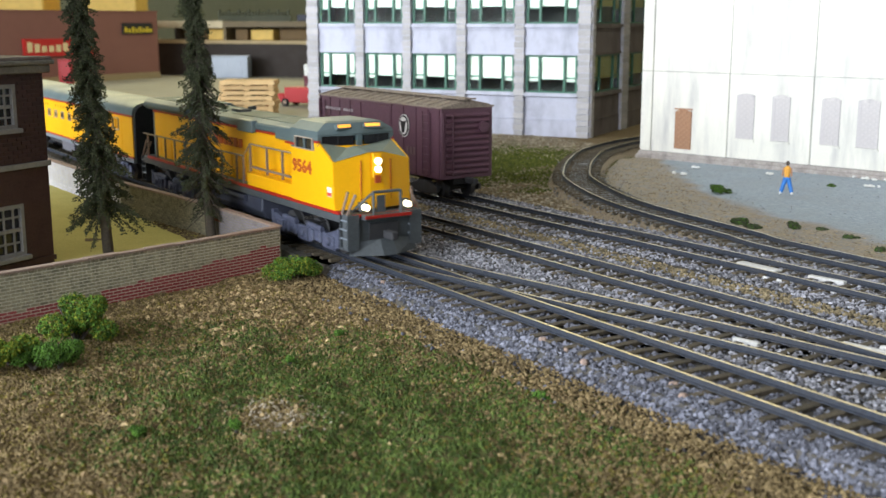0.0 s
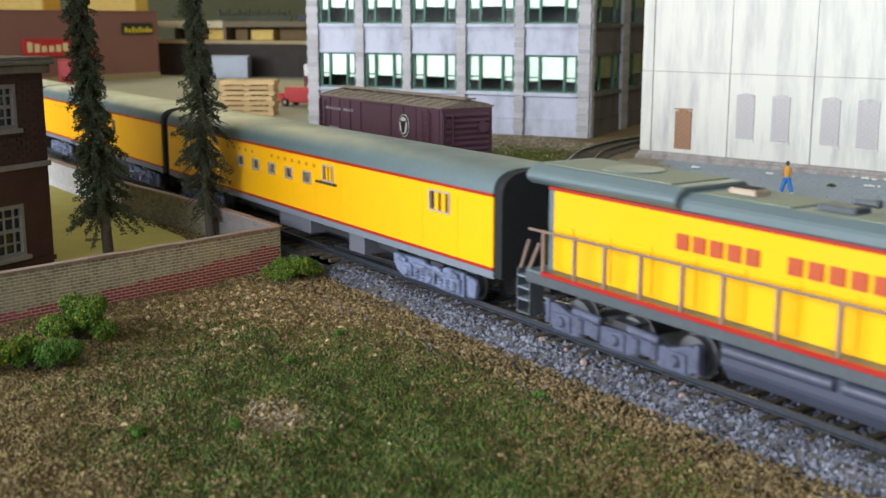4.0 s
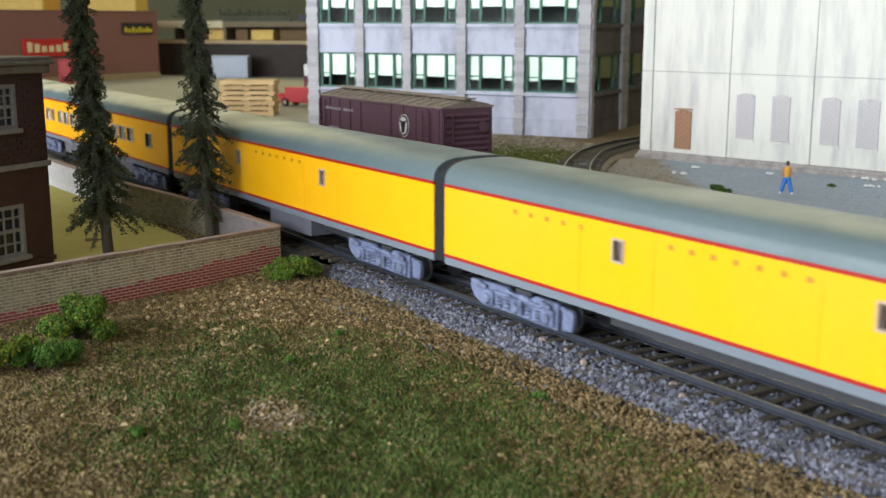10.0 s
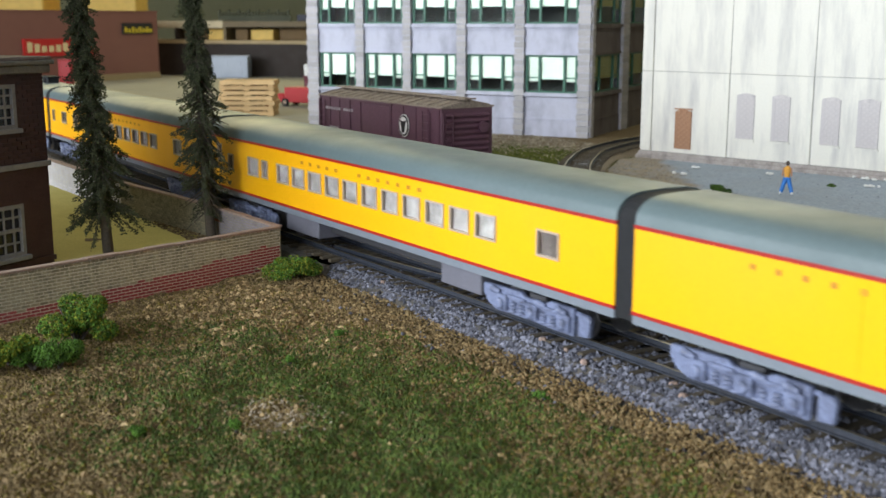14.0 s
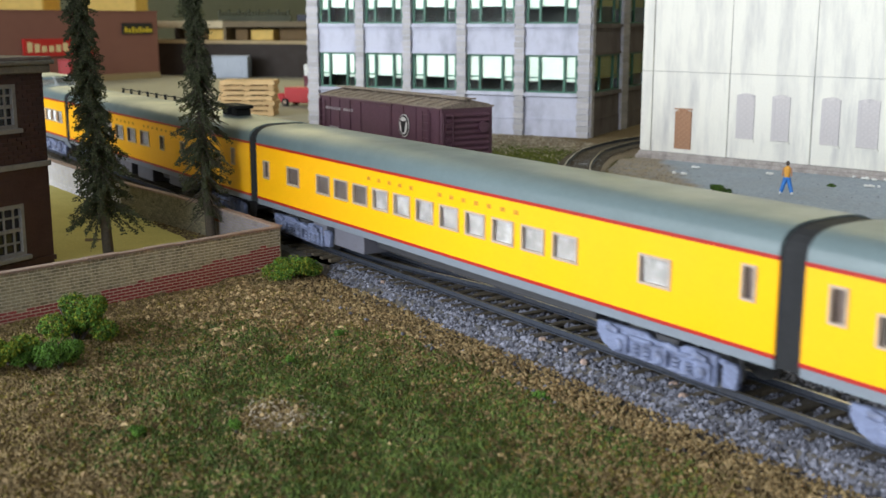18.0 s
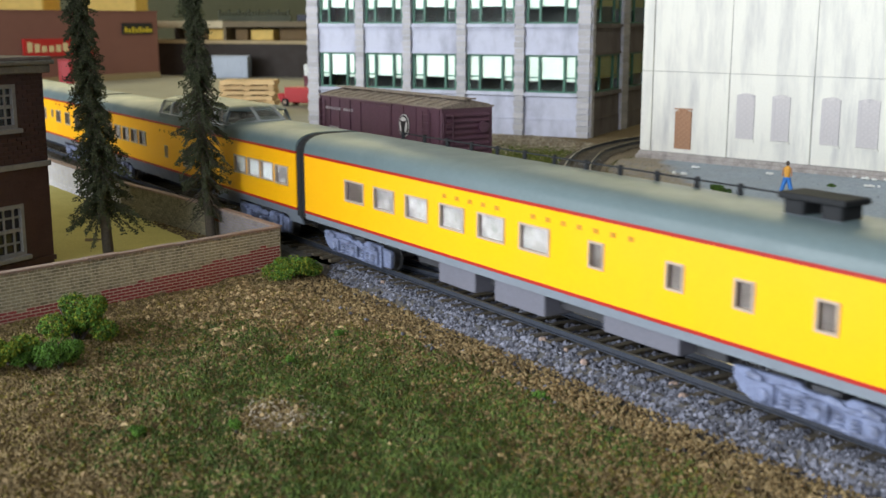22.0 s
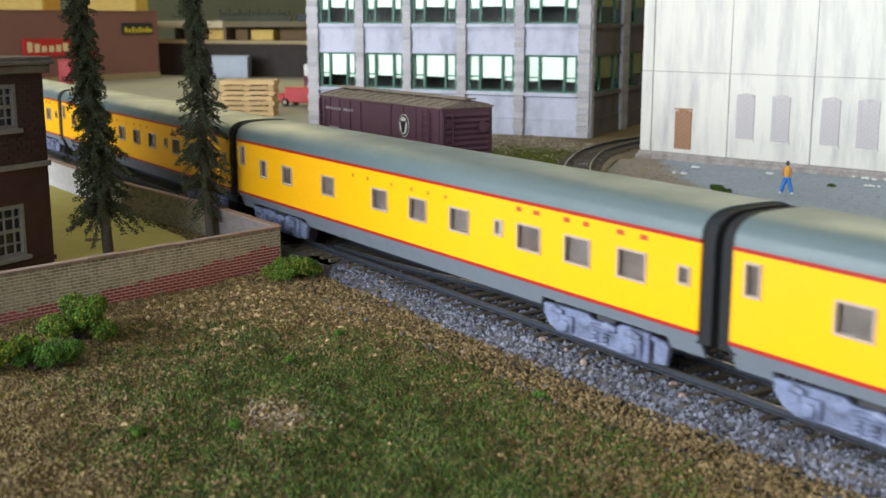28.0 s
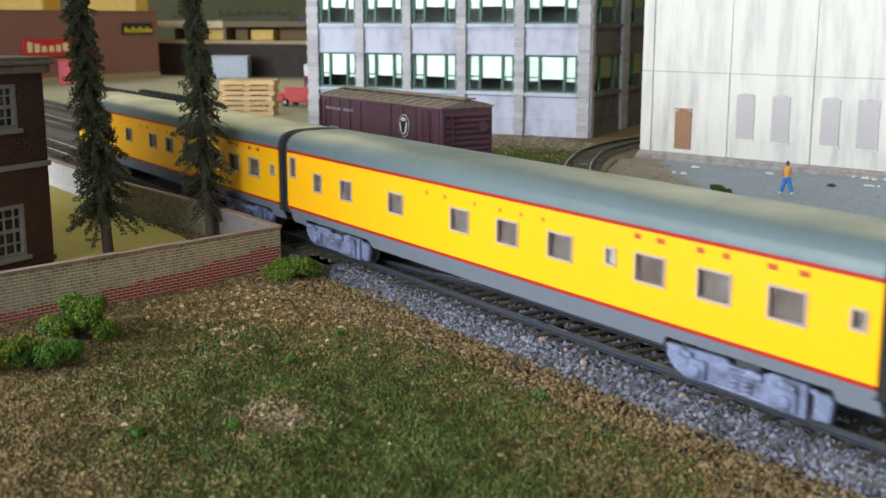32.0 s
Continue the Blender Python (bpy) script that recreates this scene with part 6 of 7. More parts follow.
# ---- paved areas ----
sheet("pale_road", [(-0.86, 0.150), (-0.80, 0.20), (-0.86, 0.30), (-0.98, 0.42), (-1.02, 0.75), (-2.30, 0.90), (-2.60, 0.60), (-2.60, 0.150)], 0.0012, LOTBEIGE, "pale sandy paved area behind the tracks", "pavement")


def lot_material():
    """Grey asphalt that runs out into tan sand at its edge."""
    mt = bpy.data.materials.new("asphalt_and_sand")
    mt.use_nodes = True
    nt = mt.node_tree
    b = nt.nodes["Principled BSDF"]
    tc = nt.nodes.new("ShaderNodeTexCoord").outputs["Object"]
    n1, n2, n3 = noise_tex(nt, tc, 600, 4), noise_tex(nt, tc, 34, 5, 0.7), noise_tex(nt, tc, 130, 4, 0.7)
    tar = ramp(nt, n1, [(0.25, (0.21, 0.255, 0.30)), (0.75, (0.38, 0.43, 0.48))])
    tar = mix(nt, ramp(nt, n2, [(0.45, (0, 0, 0)), (0.75, (0.6, 0.6, 0.6))]), tar, (0.27, 0.29, 0.29))
    sand = ramp(nt, n1, [(0.25, (0.15, 0.115, 0.08)), (0.75, (0.44, 0.36, 0.25))])
    sand = mix(nt, ramp(nt, n3, [(0.40, (0, 0, 0)), (0.62, (0.9, 0.9, 0.9))]), sand, (0.25, 0.235, 0.22))
    at = nt.nodes.new("ShaderNodeAttribute")
    at.attribute_name = "sand"
    f = ramp(nt, mix(nt, 0.45, at.outputs["Color"], mix(nt, 0.5, n2, n3)), [(0.38, (0, 0, 0)), (0.60, (1, 1, 1))])
    nt.links.new(mix(nt, f, tar, sand), b.inputs["Base Color"])
    b.inputs["Roughness"].default_value = 0.95
    bp = nt.nodes.new("ShaderNodeBump")
    bp.inputs["Strength"].default_value, bp.inputs["Distance"].default_value = 0.6, 0.0008
    nt.links.new(n1, bp.inputs["Height"])
    nt.links.new(bp.outputs[0], b.inputs["Normal"])
    return mt


def lot_edge(x):
    """y at which the asphalt gives way to sand."""
    return float(np.interp(x, (-0.62, -0.59, -0.535, -0.46, -0.40, -0.345, -0.30, 0.30), LOT_EDGE))


def asphalt_lot():
    """One sheet from the spur to the warehouse wall, ramped down at its near edge."""
    low = lambda x: float(np.interp(x, (-0.625, -0.590, -0.550, -0.510, -0.440, -0.350, -0.250, 0.30), (0.340, 0.298, 0.258, 0.228, 0.195, 0.178, 0.169, 0.165)))
    xs = list(np.linspace(-0.625, -0.12, 150)) + list(np.linspace(-0.11, 0.30, 12))
    n = 46
    v, share = [], []
    for x in xs:
        a, b = low(x), 0.3639 + (x + 0.6283) * 0.2438 + 0.003
        for j in range(n):
            y = a + (b - a) * (j / (n - 1)) ** 1.2
            v.append((x, y, 0.0012 * min(1.0, j / 3) - 0.0002))
            share.append(max(0.0, min(1.0, 0.5 + (lot_edge(x) - y + 0.010 * noise.noise((x * 45, y * 45, 5))) / 0.030)))
    f = [(i * n + j, (i + 1) * n + j, (i + 1) * n + j + 1, i * n + j + 1) for i in range(len(xs) - 1) for j in range(n - 1)]
    me = bpy.data.meshes.new("asphalt_lot")
    me.from_pydata(v, [], f)
    me.materials.append(lot_material())
    at = me.attributes.new("sand", "FLOAT", "POINT")
    at.data.foreach_set("value", share)
    return tagged(new("asphalt_lot", me), "grey asphalt lot running out into tan sand", "pavement", kind="structure")


LOT_EDGE = (0.38, 0.352, 0.312, 0.266, 0.243, 0.233, 0.226, 0.210)
asphalt_lot()


# ---- loose ground cover ----
def field(n, x0, x1, y0, y1, seed, keep, lift=0.0003):
    rng = np.random.RandomState(seed)
    X, Y = rng.uniform(x0, x1, n), rng.uniform(y0, y1, n)
    pts = [(x, y, relief(x, y) + lift) for x, y, u in zip(X, Y, rng.uniform(0, 1, n)) if u < keep(x, y)]
    return np.array(pts)


def wall_x(y):
    return -0.4318 - 0.2505 * (y + 0.0)


def clear(x, y):
    """On the open earth between the brick wall and the ballast."""
    return x > wall_x(y) + 0.002 and y < -0.0205 - 0.006 * max(0.0, (x + 0.42) / 0.25)


def stuff(name, P, size, mat, label, category, flat=0.7, kind="stone", seed=3):
    return tagged(new(name, scatter_mesh(name, P, size, mat, flat, kind, seed)), label, category, kind="stuff")


stuff("turf", field(95000, -0.42, -0.12, -0.20, -0.022, 11, lambda x, y: clear(x, y) * green(x, y)), 0.00068, TURF, "dark green turf crumbs on the earth", "grass", 0.8, "tuft", 11)
stuff("dry_turf", field(30000, -0.42, -0.12, -0.20, -0.022, 12, lambda x, y: clear(x, y) * (0.25 + 0.5 * (1 - green(x, y)))), 0.00062, TURFPALE, "dry olive turf crumbs on the earth", "grass", 0.7, "tuft", 12)
stuff("earth_crumbs", field(85000, -0.44, -0.12, -0.20, -0.022, 13, lambda x, y: clear(x, y) * (1 - 0.8 * green(x, y))), 0.00055, DIRT, "brown earth crumbs", "earth", 0.7, "stone", 13)
stuff("shoulder_dirt", field(17000, -0.55, -0.08, -0.040, -0.0165, 29, lambda x, y: (0.15 if y > -0.0225 else 0.7) + 0.6 * max(0.0, noise.noise((x * 38, y * 38, 9))), 0.0020), 0.0006, DIRT, "brown dirt mixed into the ballast shoulder", "earth", 0.7, "stone", 29)
stuff("talus", field(9000, -0.44, -0.12, -0.20, -0.022, 14, lambda x, y: clear(x, y) * (0.04 + 0.96 * math.exp(-((x + 0.375) / 0.05) ** 2 - ((y + 0.055) / 0.04) ** 2)) * (1 - 0.7 * green(x, y))), 0.00105, TALUS, "tan talus stones on the earth", "gravel", 0.7, "stone", 14)
stuff("pale_chips", field(2600, -0.29, -0.23, -0.13, -0.08, 33, lambda x, y: math.exp(-(((x + 0.2595) / 0.010) ** 2 + ((y + 0.1050) / 0.008) ** 2)), 0.0004), 0.00055, PALECHIP, "pale stone chips on the bare spot in the turf", "gravel", 0.6, "stone", 33)
stuff("turf_patch", field(60000, -0.82, -0.50, 0.14, 0.40, 15, lambda x, y: green(x, y)), 0.0011, TURFMID, "yellow-green grass patch beside the boxcar", "grass", 0.6, "tuft", 15)
stuff("yard_crumbs", field(46000, -0.85, -0.08, 0.13, 0.40, 16, lambda x, y: (0.9 if y < 0.215 + 0.62 * max(0, -x - 0.35) else 0.10) * (1 - 0.97 * green(x, y))), 0.0010, SANDY, "tan dirt crumbs between the tracks", "gravel", 0.5, "stone", 16)


def bed_points(n, line_y, half, x0, x1, seed, top=0.0051):
    """Points on a ballast bed along x."""
    rng = np.random.RandomState(seed)
    X = rng.uniform(x0, x1, n)
    A = rng.normal(0, half * 0.62, n)
    A = np.where(np.abs(A) > half * 1.35, rng.uniform(-half, half, n), A)
    Zt = np.where(np.abs(A) < half, top, np.maximum(0.0004, top - (np.abs(A) - half) * 0.75))
    Y = A + np.array([line_y(x) for x in X])
    keep = np.abs(np.abs(A) - GAUGE / 2) > 0.0016
    return np.stack([X, Y, Zt], 1)[keep]


def level(pts):
    """y at x on a line of points."""
    xs, ys = [p[0] for p in pts], [p[1] for p in pts]
    return lambda x: float(np.interp(x, xs, ys))


P = np.concatenate([bed_points(10000, level(MAIN), 0.0185, -0.62, -0.08, 21), field(24000, -0.62, -0.08, -0.040, -0.0095, 27, lambda x, y: (1.0 - 0.75 * max(0.0, noise.noise((x * 38, y * 38, 9)))) if y > -0.0215 - 0.0070 * max(0.0, min(1.0, (x + 0.42) / 0.25)) + 0.0050 * noise.noise((x * 55, y * 55, 4)) else 0.03)])
low = P[:, 1] < -0.0095
bare = np.array([y < -0.0095 and x < -0.392 + 0.022 * noise.noise((x * 60, y * 60, 3)) - 0.9 * (y + 0.022) for x, y, _ in P])
P, low = P[~bare], low[~bare]
P[low, 2] = np.clip(0.0051 - np.maximum(0, -P[low, 1] - 0.0185) * 0.55, 0.0006, None)
mid = np.abs(P[:, 1]) < 0.0072
P[mid, 2] -= 0.0002
stuff("ballast_stones", P[~mid | (np.random.RandomState(1).uniform(0, 1, len(P)) < 0.85)], 0.00088, STONES, "blue-grey ballast stones along the main line", "ballast", 0.75, "stone", 21)
# The shadow by the track at the wall corner, laid as near-black crumbs.
stuff("dark_soil", field(12000, -0.62, -0.345, -0.036, -0.0095, 38, lambda x, y: max(0.0, min(1.0, (-0.375 - x) / 0.03 + 0.6 * noise.noise((x * 60, y * 60, 3)))) * (x > wall_x(y) + 0.002 or y > -0.026), 0.0012), 0.0008, SHADOWCRUMB, "near-black crumbs laid as the shadow at the wall corner", "earth", 0.7, "stone", 38)
stuff("lot_grit", field(6000, -0.60, -0.05, 0.20, 0.43, 31, lambda x, y: (1.0 if y < 0.235 + 0.60 * max(0.0, -x - 0.38) + 0.02 * noise.noise((x * 40, y * 40, 2)) else 0.16) * (y > 0.185 + 0.35 * max(0.0, -x - 0.35)), 0.0011), 0.0005, GRIT, "grey grit strewn over the asphalt lot", "gravel", 0.5, "stone", 31)
stuff("sand_crumbs", field(15000, -0.62, -0.05, 0.16, 0.37, 37, lambda x, y: (1.0 if 0.014 * noise.noise((x * 60, y * 60, 6)) + 0.004 < lot_edge(x) - y < 0.09 else 0.0) * (0.35 + 0.65 * (noise.noise((x * 70, y * 70, 8)) > -0.1)), 0.0010), 0.00062, YARDTAN, "tan sand and grit along the edge of the lot", "gravel", 0.5, "stone", 37)
yard = [level(q) for q in (SIDING, THIRD, FOURTH)]


def yard_share(x, y):
    """Ballast between the yard tracks, thinner over the ties, gone on the tan strips."""
    d = min(abs(y - q(x)) for q in yard)
    if abs(y - 0.090) < 0.007 + 0.003 * noise.noise((x * 50, 0, 1)):
        return 0.12
    return 0.80 if d < 0.0148 else 1.0


Q = field(62000, -0.64, -0.08, 0.0105, 0.142, 28, yard_share)
Q = Q[[min(abs(abs(y - q(x)) - GAUGE / 2) for q in yard) > 0.0012 for x, y, _ in Q]]
Q[:, 2] = 0.0052 + 0.0004 * np.random.RandomState(4).uniform(-1, 1, len(Q))
stuff("ballast_stones", Q, 0.00078, GLARESTONES, "blue-grey ballast stones between the yard tracks", "ballast", 0.7, "stone", 22)
stuff("yard_grit", np.concatenate([bed_points(9000, lambda x: 0.0895, 0.009, -0.62, -0.08, 25, 0.0049), bed_points(3000, level(SPUR[5:]), 0.018, -0.60, -0.08, 26, 0.0048)]), 0.0007, YARDTAN, "tan grit between the yard tracks", "gravel", 0.6, "stone", 25)
stuff("spur_grit", bed_points(11000, level(SPUR[4:]), 0.017, -0.61, -0.08, 36, 0.0053), 0.0007, YARDGREY, "grey-brown grit packed between the ties of the spur", "gravel", 0.6, "stone", 36)


# ---- whitewashed edging and odd bits in the yard ----
PALEWASH = surface("whitewashed_wood", (0.62, 0.61, 0.60), 0.85, vary=0.15, stain=300, dirt_amt=0.6)
e = thing("tie_edging", "dark tie ends in pale ballast along a yard track", "edging", m=pose(-0.2874, 0.1080, 0))
for i in range(8):
    part("tie_end", Geo().box(0, 0.0034, 0, 0.0062, 0.0, 0.0064 + random.uniform(-0.0004, 0.0004)), TIE, e, bevel=0.0003, place=pose(i * 0.0056, i * 0.0006 + random.uniform(-0.0006, 0.0006), 0, 0, 0, random.uniform(-6, 6)))
for i in range(8):
    g = Geo()
    for k in range(5):
        g.ball((random.uniform(0, 0.0022), random.uniform(0, 0.005), 0.0052), random.uniform(0.0006, 0.0013), random.uniform(0.0006, 0.0012), random.uniform(0.0006, 0.0012), n=6, rings=4)
    part("pale_fill", g, PALEWASH, e, "whitewashed ballast between the ties", place=pose(i * 0.0056 + 0.0032, i * 0.0006, 0))
for x, y, l, w, deg in ((-0.3065, 0.1195, 0.0200, 0.0040, 1), (-0.2750, 0.1232, 0.0150, 0.0024, 7), (-0.230, 0.0335, 0.0085, 0.002, 12), (-0.209, 0.0575, 0.016, 0.002, 7), (-0.2, 0.0635, 0.03, 0.002, 8)):
    solo("pale_plank", Geo().box(0, l, -w / 2, w / 2, 0, 0.0018), PALEWASH, "pale weathered strip beside a yard rail", "plank", "pale strips in the yard", bevel=0.0002, m=pose(x, y, 0.0048, 0, 0, deg))
for i in range(12):
    x, y = random.uniform(-0.45, -0.12), random.choice((random.uniform(-0.02, -0.012), random.uniform(0.02, 0.14), random.uniform(0.16, 0.3)))
    solo("pale_stone", Geo().ball((0, 0, 0.0006), random.uniform(0.0009, 0.0017), random.uniform(0.0009, 0.0014), 0.0010, n=6, rings=4), COPING, "small pale stone lying in the gravel", "stone", "pale stones in the gravel", m=pose(x, y, 0.0048 if y < 0.145 else 0.0006, 0, 0, random.uniform(0, 180)))

# ---- walking figure ----
def figure():
    """A tiny painted figure of a walker, one plain mesh."""
    g = Geo()
    for s in (-1, 1):
        g.cyl((s * 0.0030, 0, 0.0012), (s * 0.0008, 0, 0.0095), 0.0011, 0.0014, 8, 0)
        g.ball((s * 0.0033, -0.0006, 0.0008), 0.0010, 0.0018, 0.0008, 2, 8, 5)
        g.cyl((s * 0.0021, 0, 0.0155), (s * 0.0026, -0.0004, 0.0108), 0.0006, 0.0005, 6, 3)
    g.ball((0, 0, 0.0095), 0.0018, 0.0013, 0.0014, 0, 10, 6)
    rings = [[(rx * math.cos(k * math.pi / 5), ry * math.sin(k * math.pi / 5), z) for k in range(10)] for z, rx, ry in ((0.0098, 0.0016, 0.0011), (0.0125, 0.0017, 0.0011), (0.0152, 0.0022, 0.0012), (0.0163, 0.0014, 0.0009), (0.0168, 0.0006, 0.0006))]
    g.loft(rings, 1)
    g.ball((0, 0, 0.0184), 0.0011, 0.0012, 0.0014, 4, 10, 6)
    mats = [surface("figure_blue", (0.04, 0.20, 0.60), 0.6, bump=0), surface("figure_orange", (0.75, 0.36, 0.05), 0.6, bump=0), surface("figure_white", (0.75, 0.75, 0.75), 0.6, bump=0), surface("figure_tan", (0.45, 0.24, 0.14), 0.6, bump=0), surface("figure_dark", (0.06, 0.04, 0.03), 0.6, bump=0)]
    solo("figurine", g, mats, "tiny painted figurine in yellow and blue on the lot", "figurine", smooth=0.9, m=pose(-0.4405, 0.3055, 0.0012, 0, 0, 35))


figure()


# ---- distant side of the layout ----
def store():
    b = thing("brown_store", "brown plank store building with a red sign", "store", m=pose(-1.9896, 0.4698, 0, 0, 0, -64.46))
    L, D, H = 0.42, 0.26, 0.116
    part("wall", Geo().box(0, L, -0.004, 0.0, 0.012, H), FIREBROWN, b, "plain dark brown wall")
    part("base_course", Geo().box(-0.001, L, -0.005, 0.001, 0, 0.012), TANBASE, b, "tan base course")
    part("side_wall", Geo().box(0, 0.004, -D, -0.004, 0, H), FIREBROWN, b)
    part("side_wall", Geo().box(L - 0.004, L, -D, -0.004, 0, H), FIREBROWN, b)
    part("rear_wall", Geo().box(0.004, L - 0.004, -D, -D + 0.004, 0, H), FIREBROWN, b)
    part("roof", Geo().box(0.004, L - 0.004, -D + 0.004, -0.004, H - 0.006, H - 0.003), ROOF, b)
    part("parapet_cap", Geo().box(-0.001, L, -0.005, 0.001, H, H + 0.002), FIREBROWN, b)
    s = part("sign", Geo().box(0.152, 0.2905, 0.0, 0.003, 0.0455, 0.0728), SIGNRED, b, "red sign board with cream lettering blocks")
    for i, h in enumerate((0.016, 0.013, 0.010, 0.010, 0.011, 0.014, 0.010, 0.010, 0.010)):
        x = 0.284 - i * 0.0140
        part("lettering", Geo().box(x - 0.0095, x, 0.003, 0.0036, 0.0520, 0.0520 + h), CREAM, s)
    part("sign", Geo().box(0.014, 0.084, 0.0, 0.002, 0.0785, 0.0975), BLACKP, b, "small black and yellow sign")
    for i in range(8):
        part("lettering", Geo().box(0.016 + i * 0.0082, 0.0215 + i * 0.0082, 0.002, 0.0026, 0.0810, 0.0875 + 0.003 * (i % 2)), surface("sign_yellow", (0.65, 0.50, 0.03), 0.5, bump=0) if i == 0 else bpy.data.materials["sign_yellow"], b)


store()


def pallets():
    """Wooden pallets in a leaning stack; each is a thing with boards and blocks."""
    ang = math.degrees(math.atan2(0.2983 - 0.2392, -1.1068 + 1.1454))
    wide = 0.058
    def pallet(m, dx):
        p = thing("pallet", "pale bare wood pallet in a stack on the road", "pallet", "stack of pallets", m=m)
        for i in range(9):
            part("deck_board", Geo().box(i * wide / 9 + 0.0004, (i + 1) * wide / 9 - 0.0006, 0, 0.040, 0.0040, 0.0050), WOODPAL, p)
        for k in (0.0, 0.018, 0.036):
            part("stringer", Geo().box(0, wide, k, k + 0.004, 0.0010, 0.0040), WOODPAL, p)
        for i in (0, 4, 8):
            part("bottom_board", Geo().box(i * wide / 9, (i + 1) * wide / 9, 0, 0.040, 0.0, 0.0010), WOODPAL, p)
        return p
    first = pallet(pose(-1.1454, 0.2392, 0.0013, 0, 0, ang), 0)
    for i in range(1, 7):
        copy_thing(first, pose(-1.1454 + random.uniform(-0.0015, 0.0015), 0.2392 + random.uniform(-0.0015, 0.0015), 0.0013 + i * 0.0054, 0, 0, ang + random.uniform(-2, 2)))


pallets()


def red_truck():
    t = thing("red_truck", "small red toy truck parked behind the pallets", "truck", m=pose(-1.2398, 0.3598, 0.0012, 0, 0, 29))
    part("body", Geo().box(0.0, 0.055, 0.0, 0.022, 0.0045, 0.0225), TRUCKRED, t, "red body", bevel=0.0012)
    part("bonnet", Geo().box(-0.012, 0.0, 0.001, 0.021, 0.0045, 0.0150), TRUCKRED, t, "red bonnet", bevel=0.0012)
    for x in (0.002, 0.042):
        for y in (-0.0005, 0.0205):
            w = part("wheel", Geo().cyl((x, y - 0.001, 0.0048), (x, y + 0.002, 0.0048), 0.0048, None, 16), RUBBER, t, "black tyre")
            part("hub", Geo().cyl((x, y - 0.0016, 0.0048), (x, y + 0.0026, 0.0048), 0.0022, None, 12), SILVER, w)
    for y in (0.004, 0.018):
        part("headlight", Geo().cyl((-0.0130, y, 0.0105), (-0.0118, y, 0.0105), 0.0022, None, 12), SILVER, t)


red_truck()


def container(x, y, deg, sx, sy, h, mat, name, label, category):
    c = thing(name, label, category, m=pose(x, y, 0.0012, 0, 0, deg))
    part("body", Geo().box(0, sx, 0, sy, 0, h), mat, c, bevel=0.0012)
    for i in range(int(sx / 0.012)):
        part("rib", Geo().box(i * 0.012 + 0.004, i * 0.012 + 0.0052, -0.0008, 0.0, 0.002, h - 0.002), mat, c)
    part("lid", Geo().box(-0.001, sx + 0.001, -0.001, sy + 0.001, h, h + 0.002), mat, c)


container(-1.9197, 0.5402, 57, 0.064, 0.04, 0.037, TANKM, "metal_container", "pale blue ribbed metal container", "container")
container(-1.4500, 0.4900, 60, 0.020, 0.02, 0.022, surface("maroon_box", (0.14, 0.03, 0.05), 0.6), "maroon_crate", "small maroon crate near the office block", "crate")
solo("white_box", Geo().box(0, 0.018, 0, 0.018, 0, 0.016), WHITEP, "small white box on a maroon crate", "box", bevel=0.001, m=pose(-1.4500, 0.4905, 0.0253, 0, 0, 60))
container(-1.9000, 0.2350, 60, 0.022, 0.02, 0.042, surface("pale_blue_van_paint", (0.50, 0.55, 0.68), 0.4), "delivery_van", "pale blue toy van before the brown store", "van")
container(-1.8480, 0.2560, 60, 0.020, 0.016, 0.038, TRUCKRED, "red_kiosk", "red and white toy kiosk before the brown store", "kiosk")

def shelf_unit():
    """A long dark backboard with a low wooden shelf behind the layout."""
    u = thing("shelf_unit", "long dark wooden shelf unit with pale edges", "shelf", m=SHELF)
    part("backboard", Geo().box(-0.08, 0.95, 0.0, 0.02, -0.004, 0.060), SHELFDARK, u, "dark brown front board")
    part("shelf_board", Geo().box(-0.08, 0.95, -0.003, 0.14, 0.060, 0.066), SHELFWOOD, u, "pale wood shelf edge")
    part("shelf_board", Geo().box(-0.08, 0.115, -0.002, 0.14, 0.088, 0.101), SHELFPALE, u, "pale wood upper shelf")
    part("shelf_board", Geo().box(0.115, 0.95, -0.001, 0.14, 0.090, 0.100), SHELFDIM, u, "brown upper shelf")
    for x in (0.113, 0.30, 0.60):
        part("upright", Geo().box(x, x + 0.006, 0.002, 0.13, 0.066, 0.0885), SHELFDIM, u)
    part("back", Geo().box(-0.08, 0.95, 0.14, 0.146, 0.0, 0.100), SHELFDARK, u)
    return u


SHELF = pose(-2.0758, 0.5225, 0, 0, 0, 37)
SHELFPALE = surface("shelf_cream_wood", (0.48, 0.40, 0.25), 0.6, grain=40, stain=6)
SHELFDIM = surface("shelf_brown_wood", (0.13, 0.095, 0.045), 0.6, grain=40, stain=6)
shelf_unit()
CARTON = surface("brown_carton", (0.15, 0.095, 0.04), 0.8, grain=80, stain=10)
CARTONY = surface("yellow_carton", (0.66, 0.45, 0.12), 0.7, grain=80, stain=10)
DARKPICKET = surface("dark_olive_picket", (0.05, 0.055, 0.03), 0.7)
DARKBOX = surface("dark_blue_box", (0.025, 0.028, 0.045), 0.6)
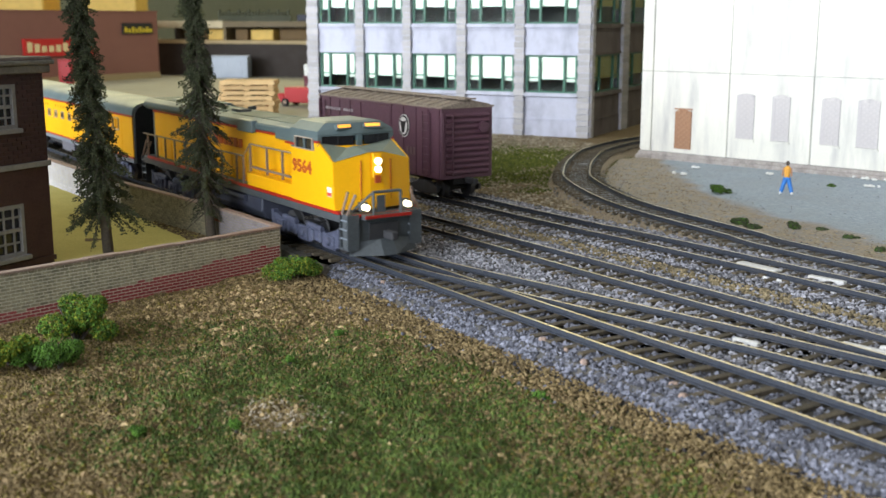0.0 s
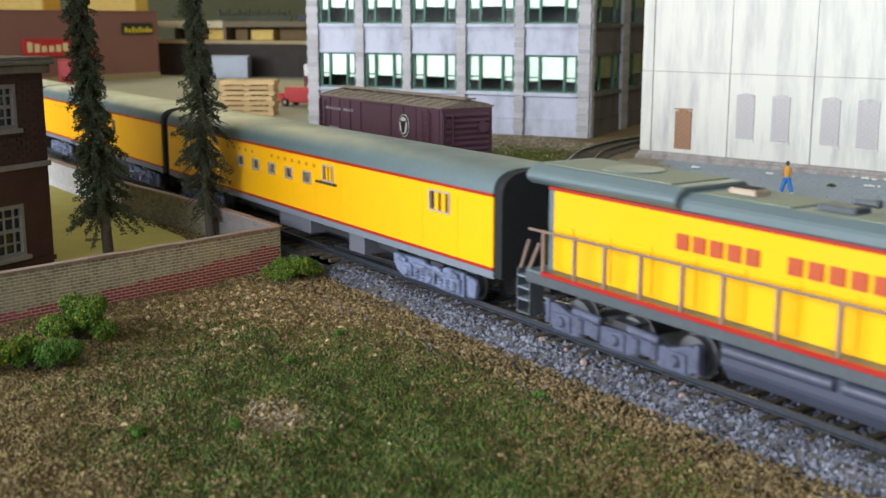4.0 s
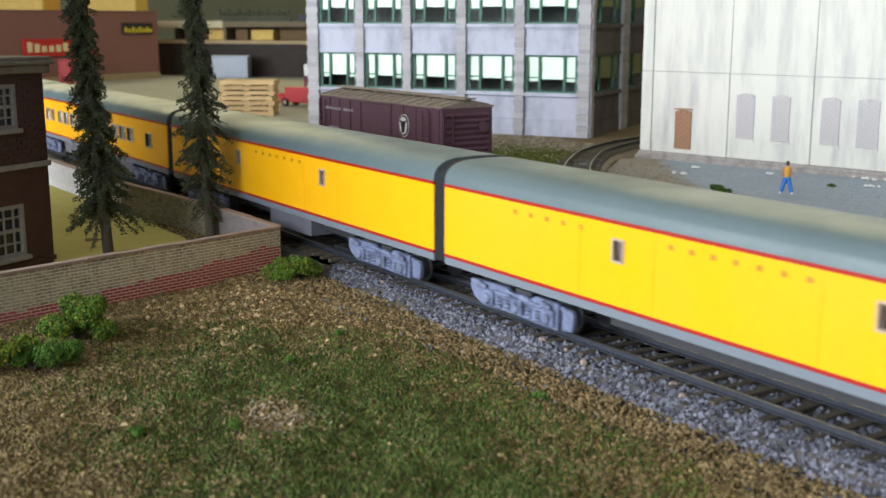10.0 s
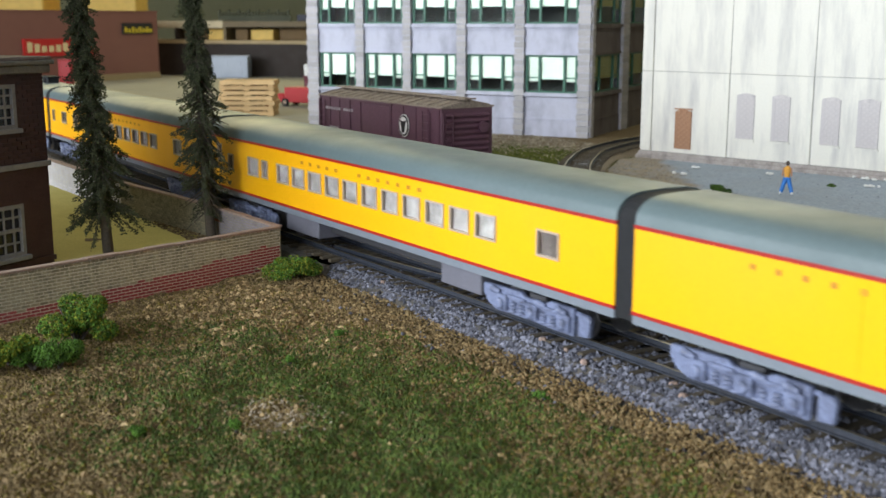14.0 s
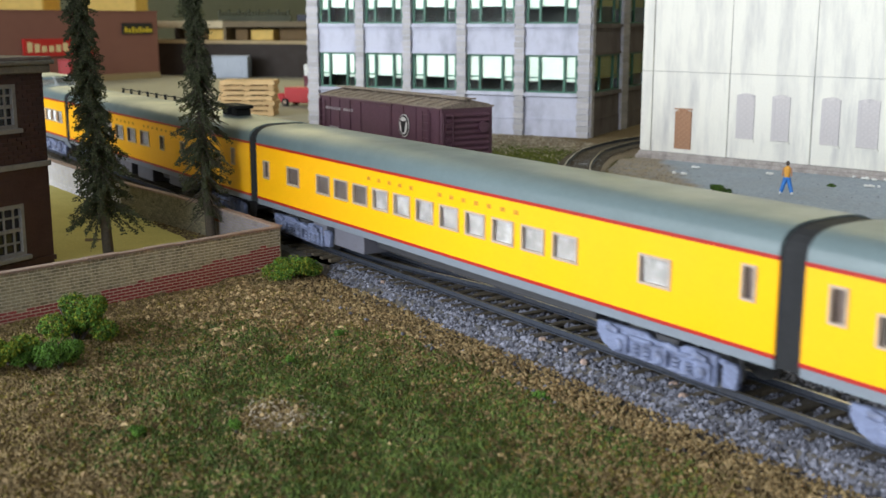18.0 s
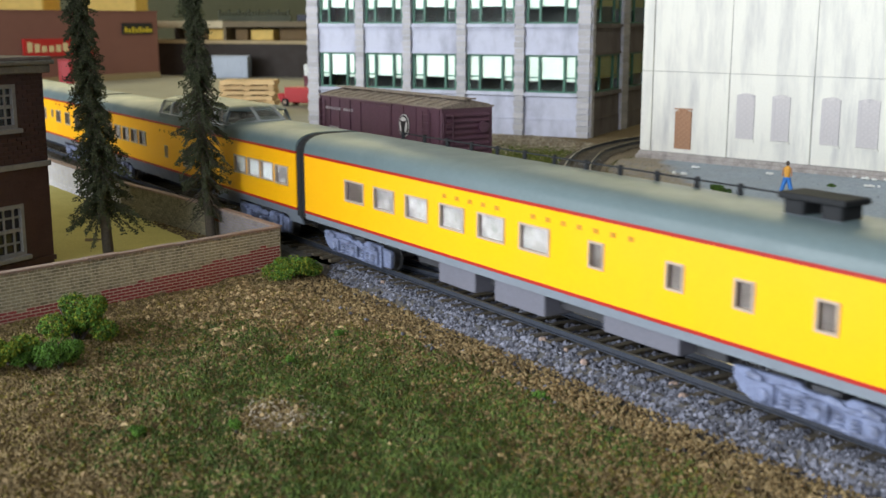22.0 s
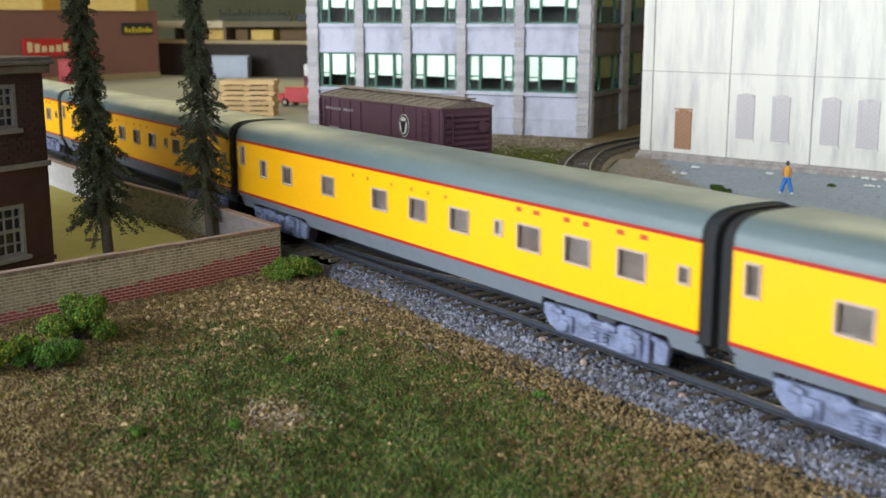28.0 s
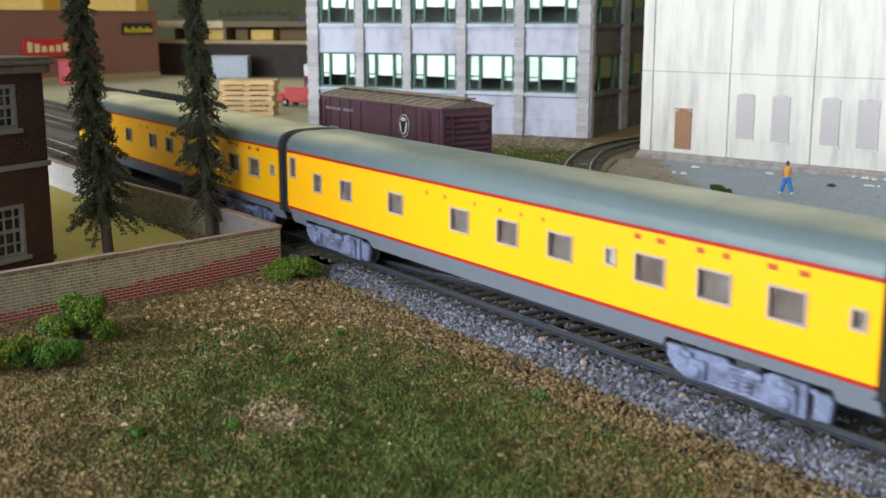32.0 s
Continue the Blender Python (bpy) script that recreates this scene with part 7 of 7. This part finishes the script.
for u, d, w, h, mt, label in ((0.012, 0.03, 0.05, 0.018, CARTON, "brown carton on the long shelf"), (0.070, 0.02, 0.038, 0.020, CARTONY, "yellowish carton on the long shelf"), (0.128, 0.02, 0.026, 0.020, CARTON, "brown carton on the long shelf"), (0.160, 0.02, 0.046, 0.019, CARTONY, "yellowish carton on the long shelf"), (0.214, 0.03, 0.060, 0.021, CARTON, "brown carton on the long shelf"), (0.312, 0.03, 0.08, 0.019, CARTON, "brown carton on the long shelf"), (0.42, 0.03, 0.08, 0.019, CARTONY, "yellowish carton on the long shelf")):
    solo("carton", Geo().box(0, w, 0, 0.08, 0, h), mt, label, "carton", "cartons on the long shelf", bevel=0.0015, m=SHELF @ pose(u, d, 0.0662))
solo("dark_case", Geo().box(0, 0.05, 0, 0.08, 0, 0.012), DARKBOX, "flat dark case on the upper shelf", "case", bevel=0.0015, m=SHELF @ pose(0.262, 0.005, 0.1002))
for u, w, h, mt in ((-0.42, 0.22, 0.20, CARTONY), (-0.14, 0.14, 0.24, CARTONY), (-0.68, 0.20, 0.26, CARTONY)):
    solo("large_carton", Geo().box(0, w, 0, 0.16, 0, h), mt, "large yellow carton behind the brown store", "carton", "large cartons", bevel=0.003, m=pose(-2.55 + u * 0.45, 0.62 + u * 0.9, 0.0002, 0, 0, 62))
# a dark comb-like picket strip on the upper shelf
f = thing("picket_strip", "dark comb-like picket strip standing on the shelf", "fence", m=SHELF @ pose(0.088, 0.03, 0.1002))
part("rail", Geo().box(0, 0.150, 0, 0.003, 0.0, 0.010), DARKPICKET, f)
for i in range(22):
    part("picket", Geo().box(i * 0.0068, i * 0.0068 + 0.0034, -0.001, 0.004, 0, 0.017 + 0.004 * (i % 3 == 0)), DARKPICKET, f)
far_tree = thing("model_tree", "dark green model tree standing on the shelf", "tree", m=SHELF @ pose(0.012, 0.05, 0.1012))
part("trunk", Geo().cyl((0, 0, -0.001), (0, 0, 0.03), 0.003, 0.002, 8), BARK, far_tree)
rng = random.Random(77)
clumps = []
for k in range(900):
    a, r, h = rng.uniform(0, 6.283), rng.uniform(0.2, 1.0), rng.uniform(0.006, 0.075)
    w = 0.034 * (1 - h / 0.085) * r
    clumps.append((math.cos(a) * w, math.sin(a) * w, h))
tagged(part("crown", scatter_mesh("crown", np.array(clumps), 0.0034, SPRUCE, 0.8, "tuft", 77), SPRUCE, far_tree, "dark green foliage"), kind="stuff")


def wheel_wagon():
    """A flat wagon carrying two rows of black wheels on the far yard track; x runs back from 0 at its front."""
    w = thing("flat_wagon", "grey flat wagon loaded with rows of black wheels", "wagon")
    deck = RT + 0.0215
    part("deck", Geo().box(-0.190, 0.045, -0.0165, 0.0165, deck - 0.0080, deck), SKIRT, w, "grey wagon deck", bevel=0.0004)
    part("underframe", Geo().box(-0.150, 0.005, -0.006, 0.006, RT + 0.0050, deck - 0.0080), UNDER, w)
    for x in (-0.165, -0.145, 0.0, 0.020):
        wheelset(w, x)
    me = Geo().cyl((0, -0.0030, 0.0045), (0, 0.0030, 0.0045), 0.0045, None, 14).mesh("loaded_wheel", [RUBBER])
    for i in range(13):
        part("loaded_wheel", me, RUBBER, w, place=pose(-0.016 - i * 0.0125, -0.0090, deck))
        part("loaded_wheel", me, RUBBER, w, place=pose(0.036 - i * 0.0125, 0.0090, deck))
    return w


WAGON = wheel_wagon()


def motions():
    """The train rolls along the main line at an even pace, its wheels turning with it."""
    for ob, front in CARS:
        walk(ob, [(t, pose(front + SPEED * t, 0, 0)) for t in (0.0, 8.0, 16.0, 24.0, 32.0)])
    # the flat wagon comes in on the far yard track at the end
    walk(WAGON, [(t, pose(x, 0.115, 0)) for t, x in ((0.0, -2.05), (12.0, -2.05), (24.0, -2.05), (26.0, -1.872), (29.0, -1.401), (32.0, -0.930))])
    for wheel, r in AXLES:
        at = wheel.matrix_basis.translation.copy()
        turn = SPEED / r
        rows = []
        for i in range(481):
            t = i / 15
            rows.append((t, Matrix.Translation(at) @ Matrix.Rotation(turn * t, 4, "Y")))
        walk(wheel, rows)


motions()
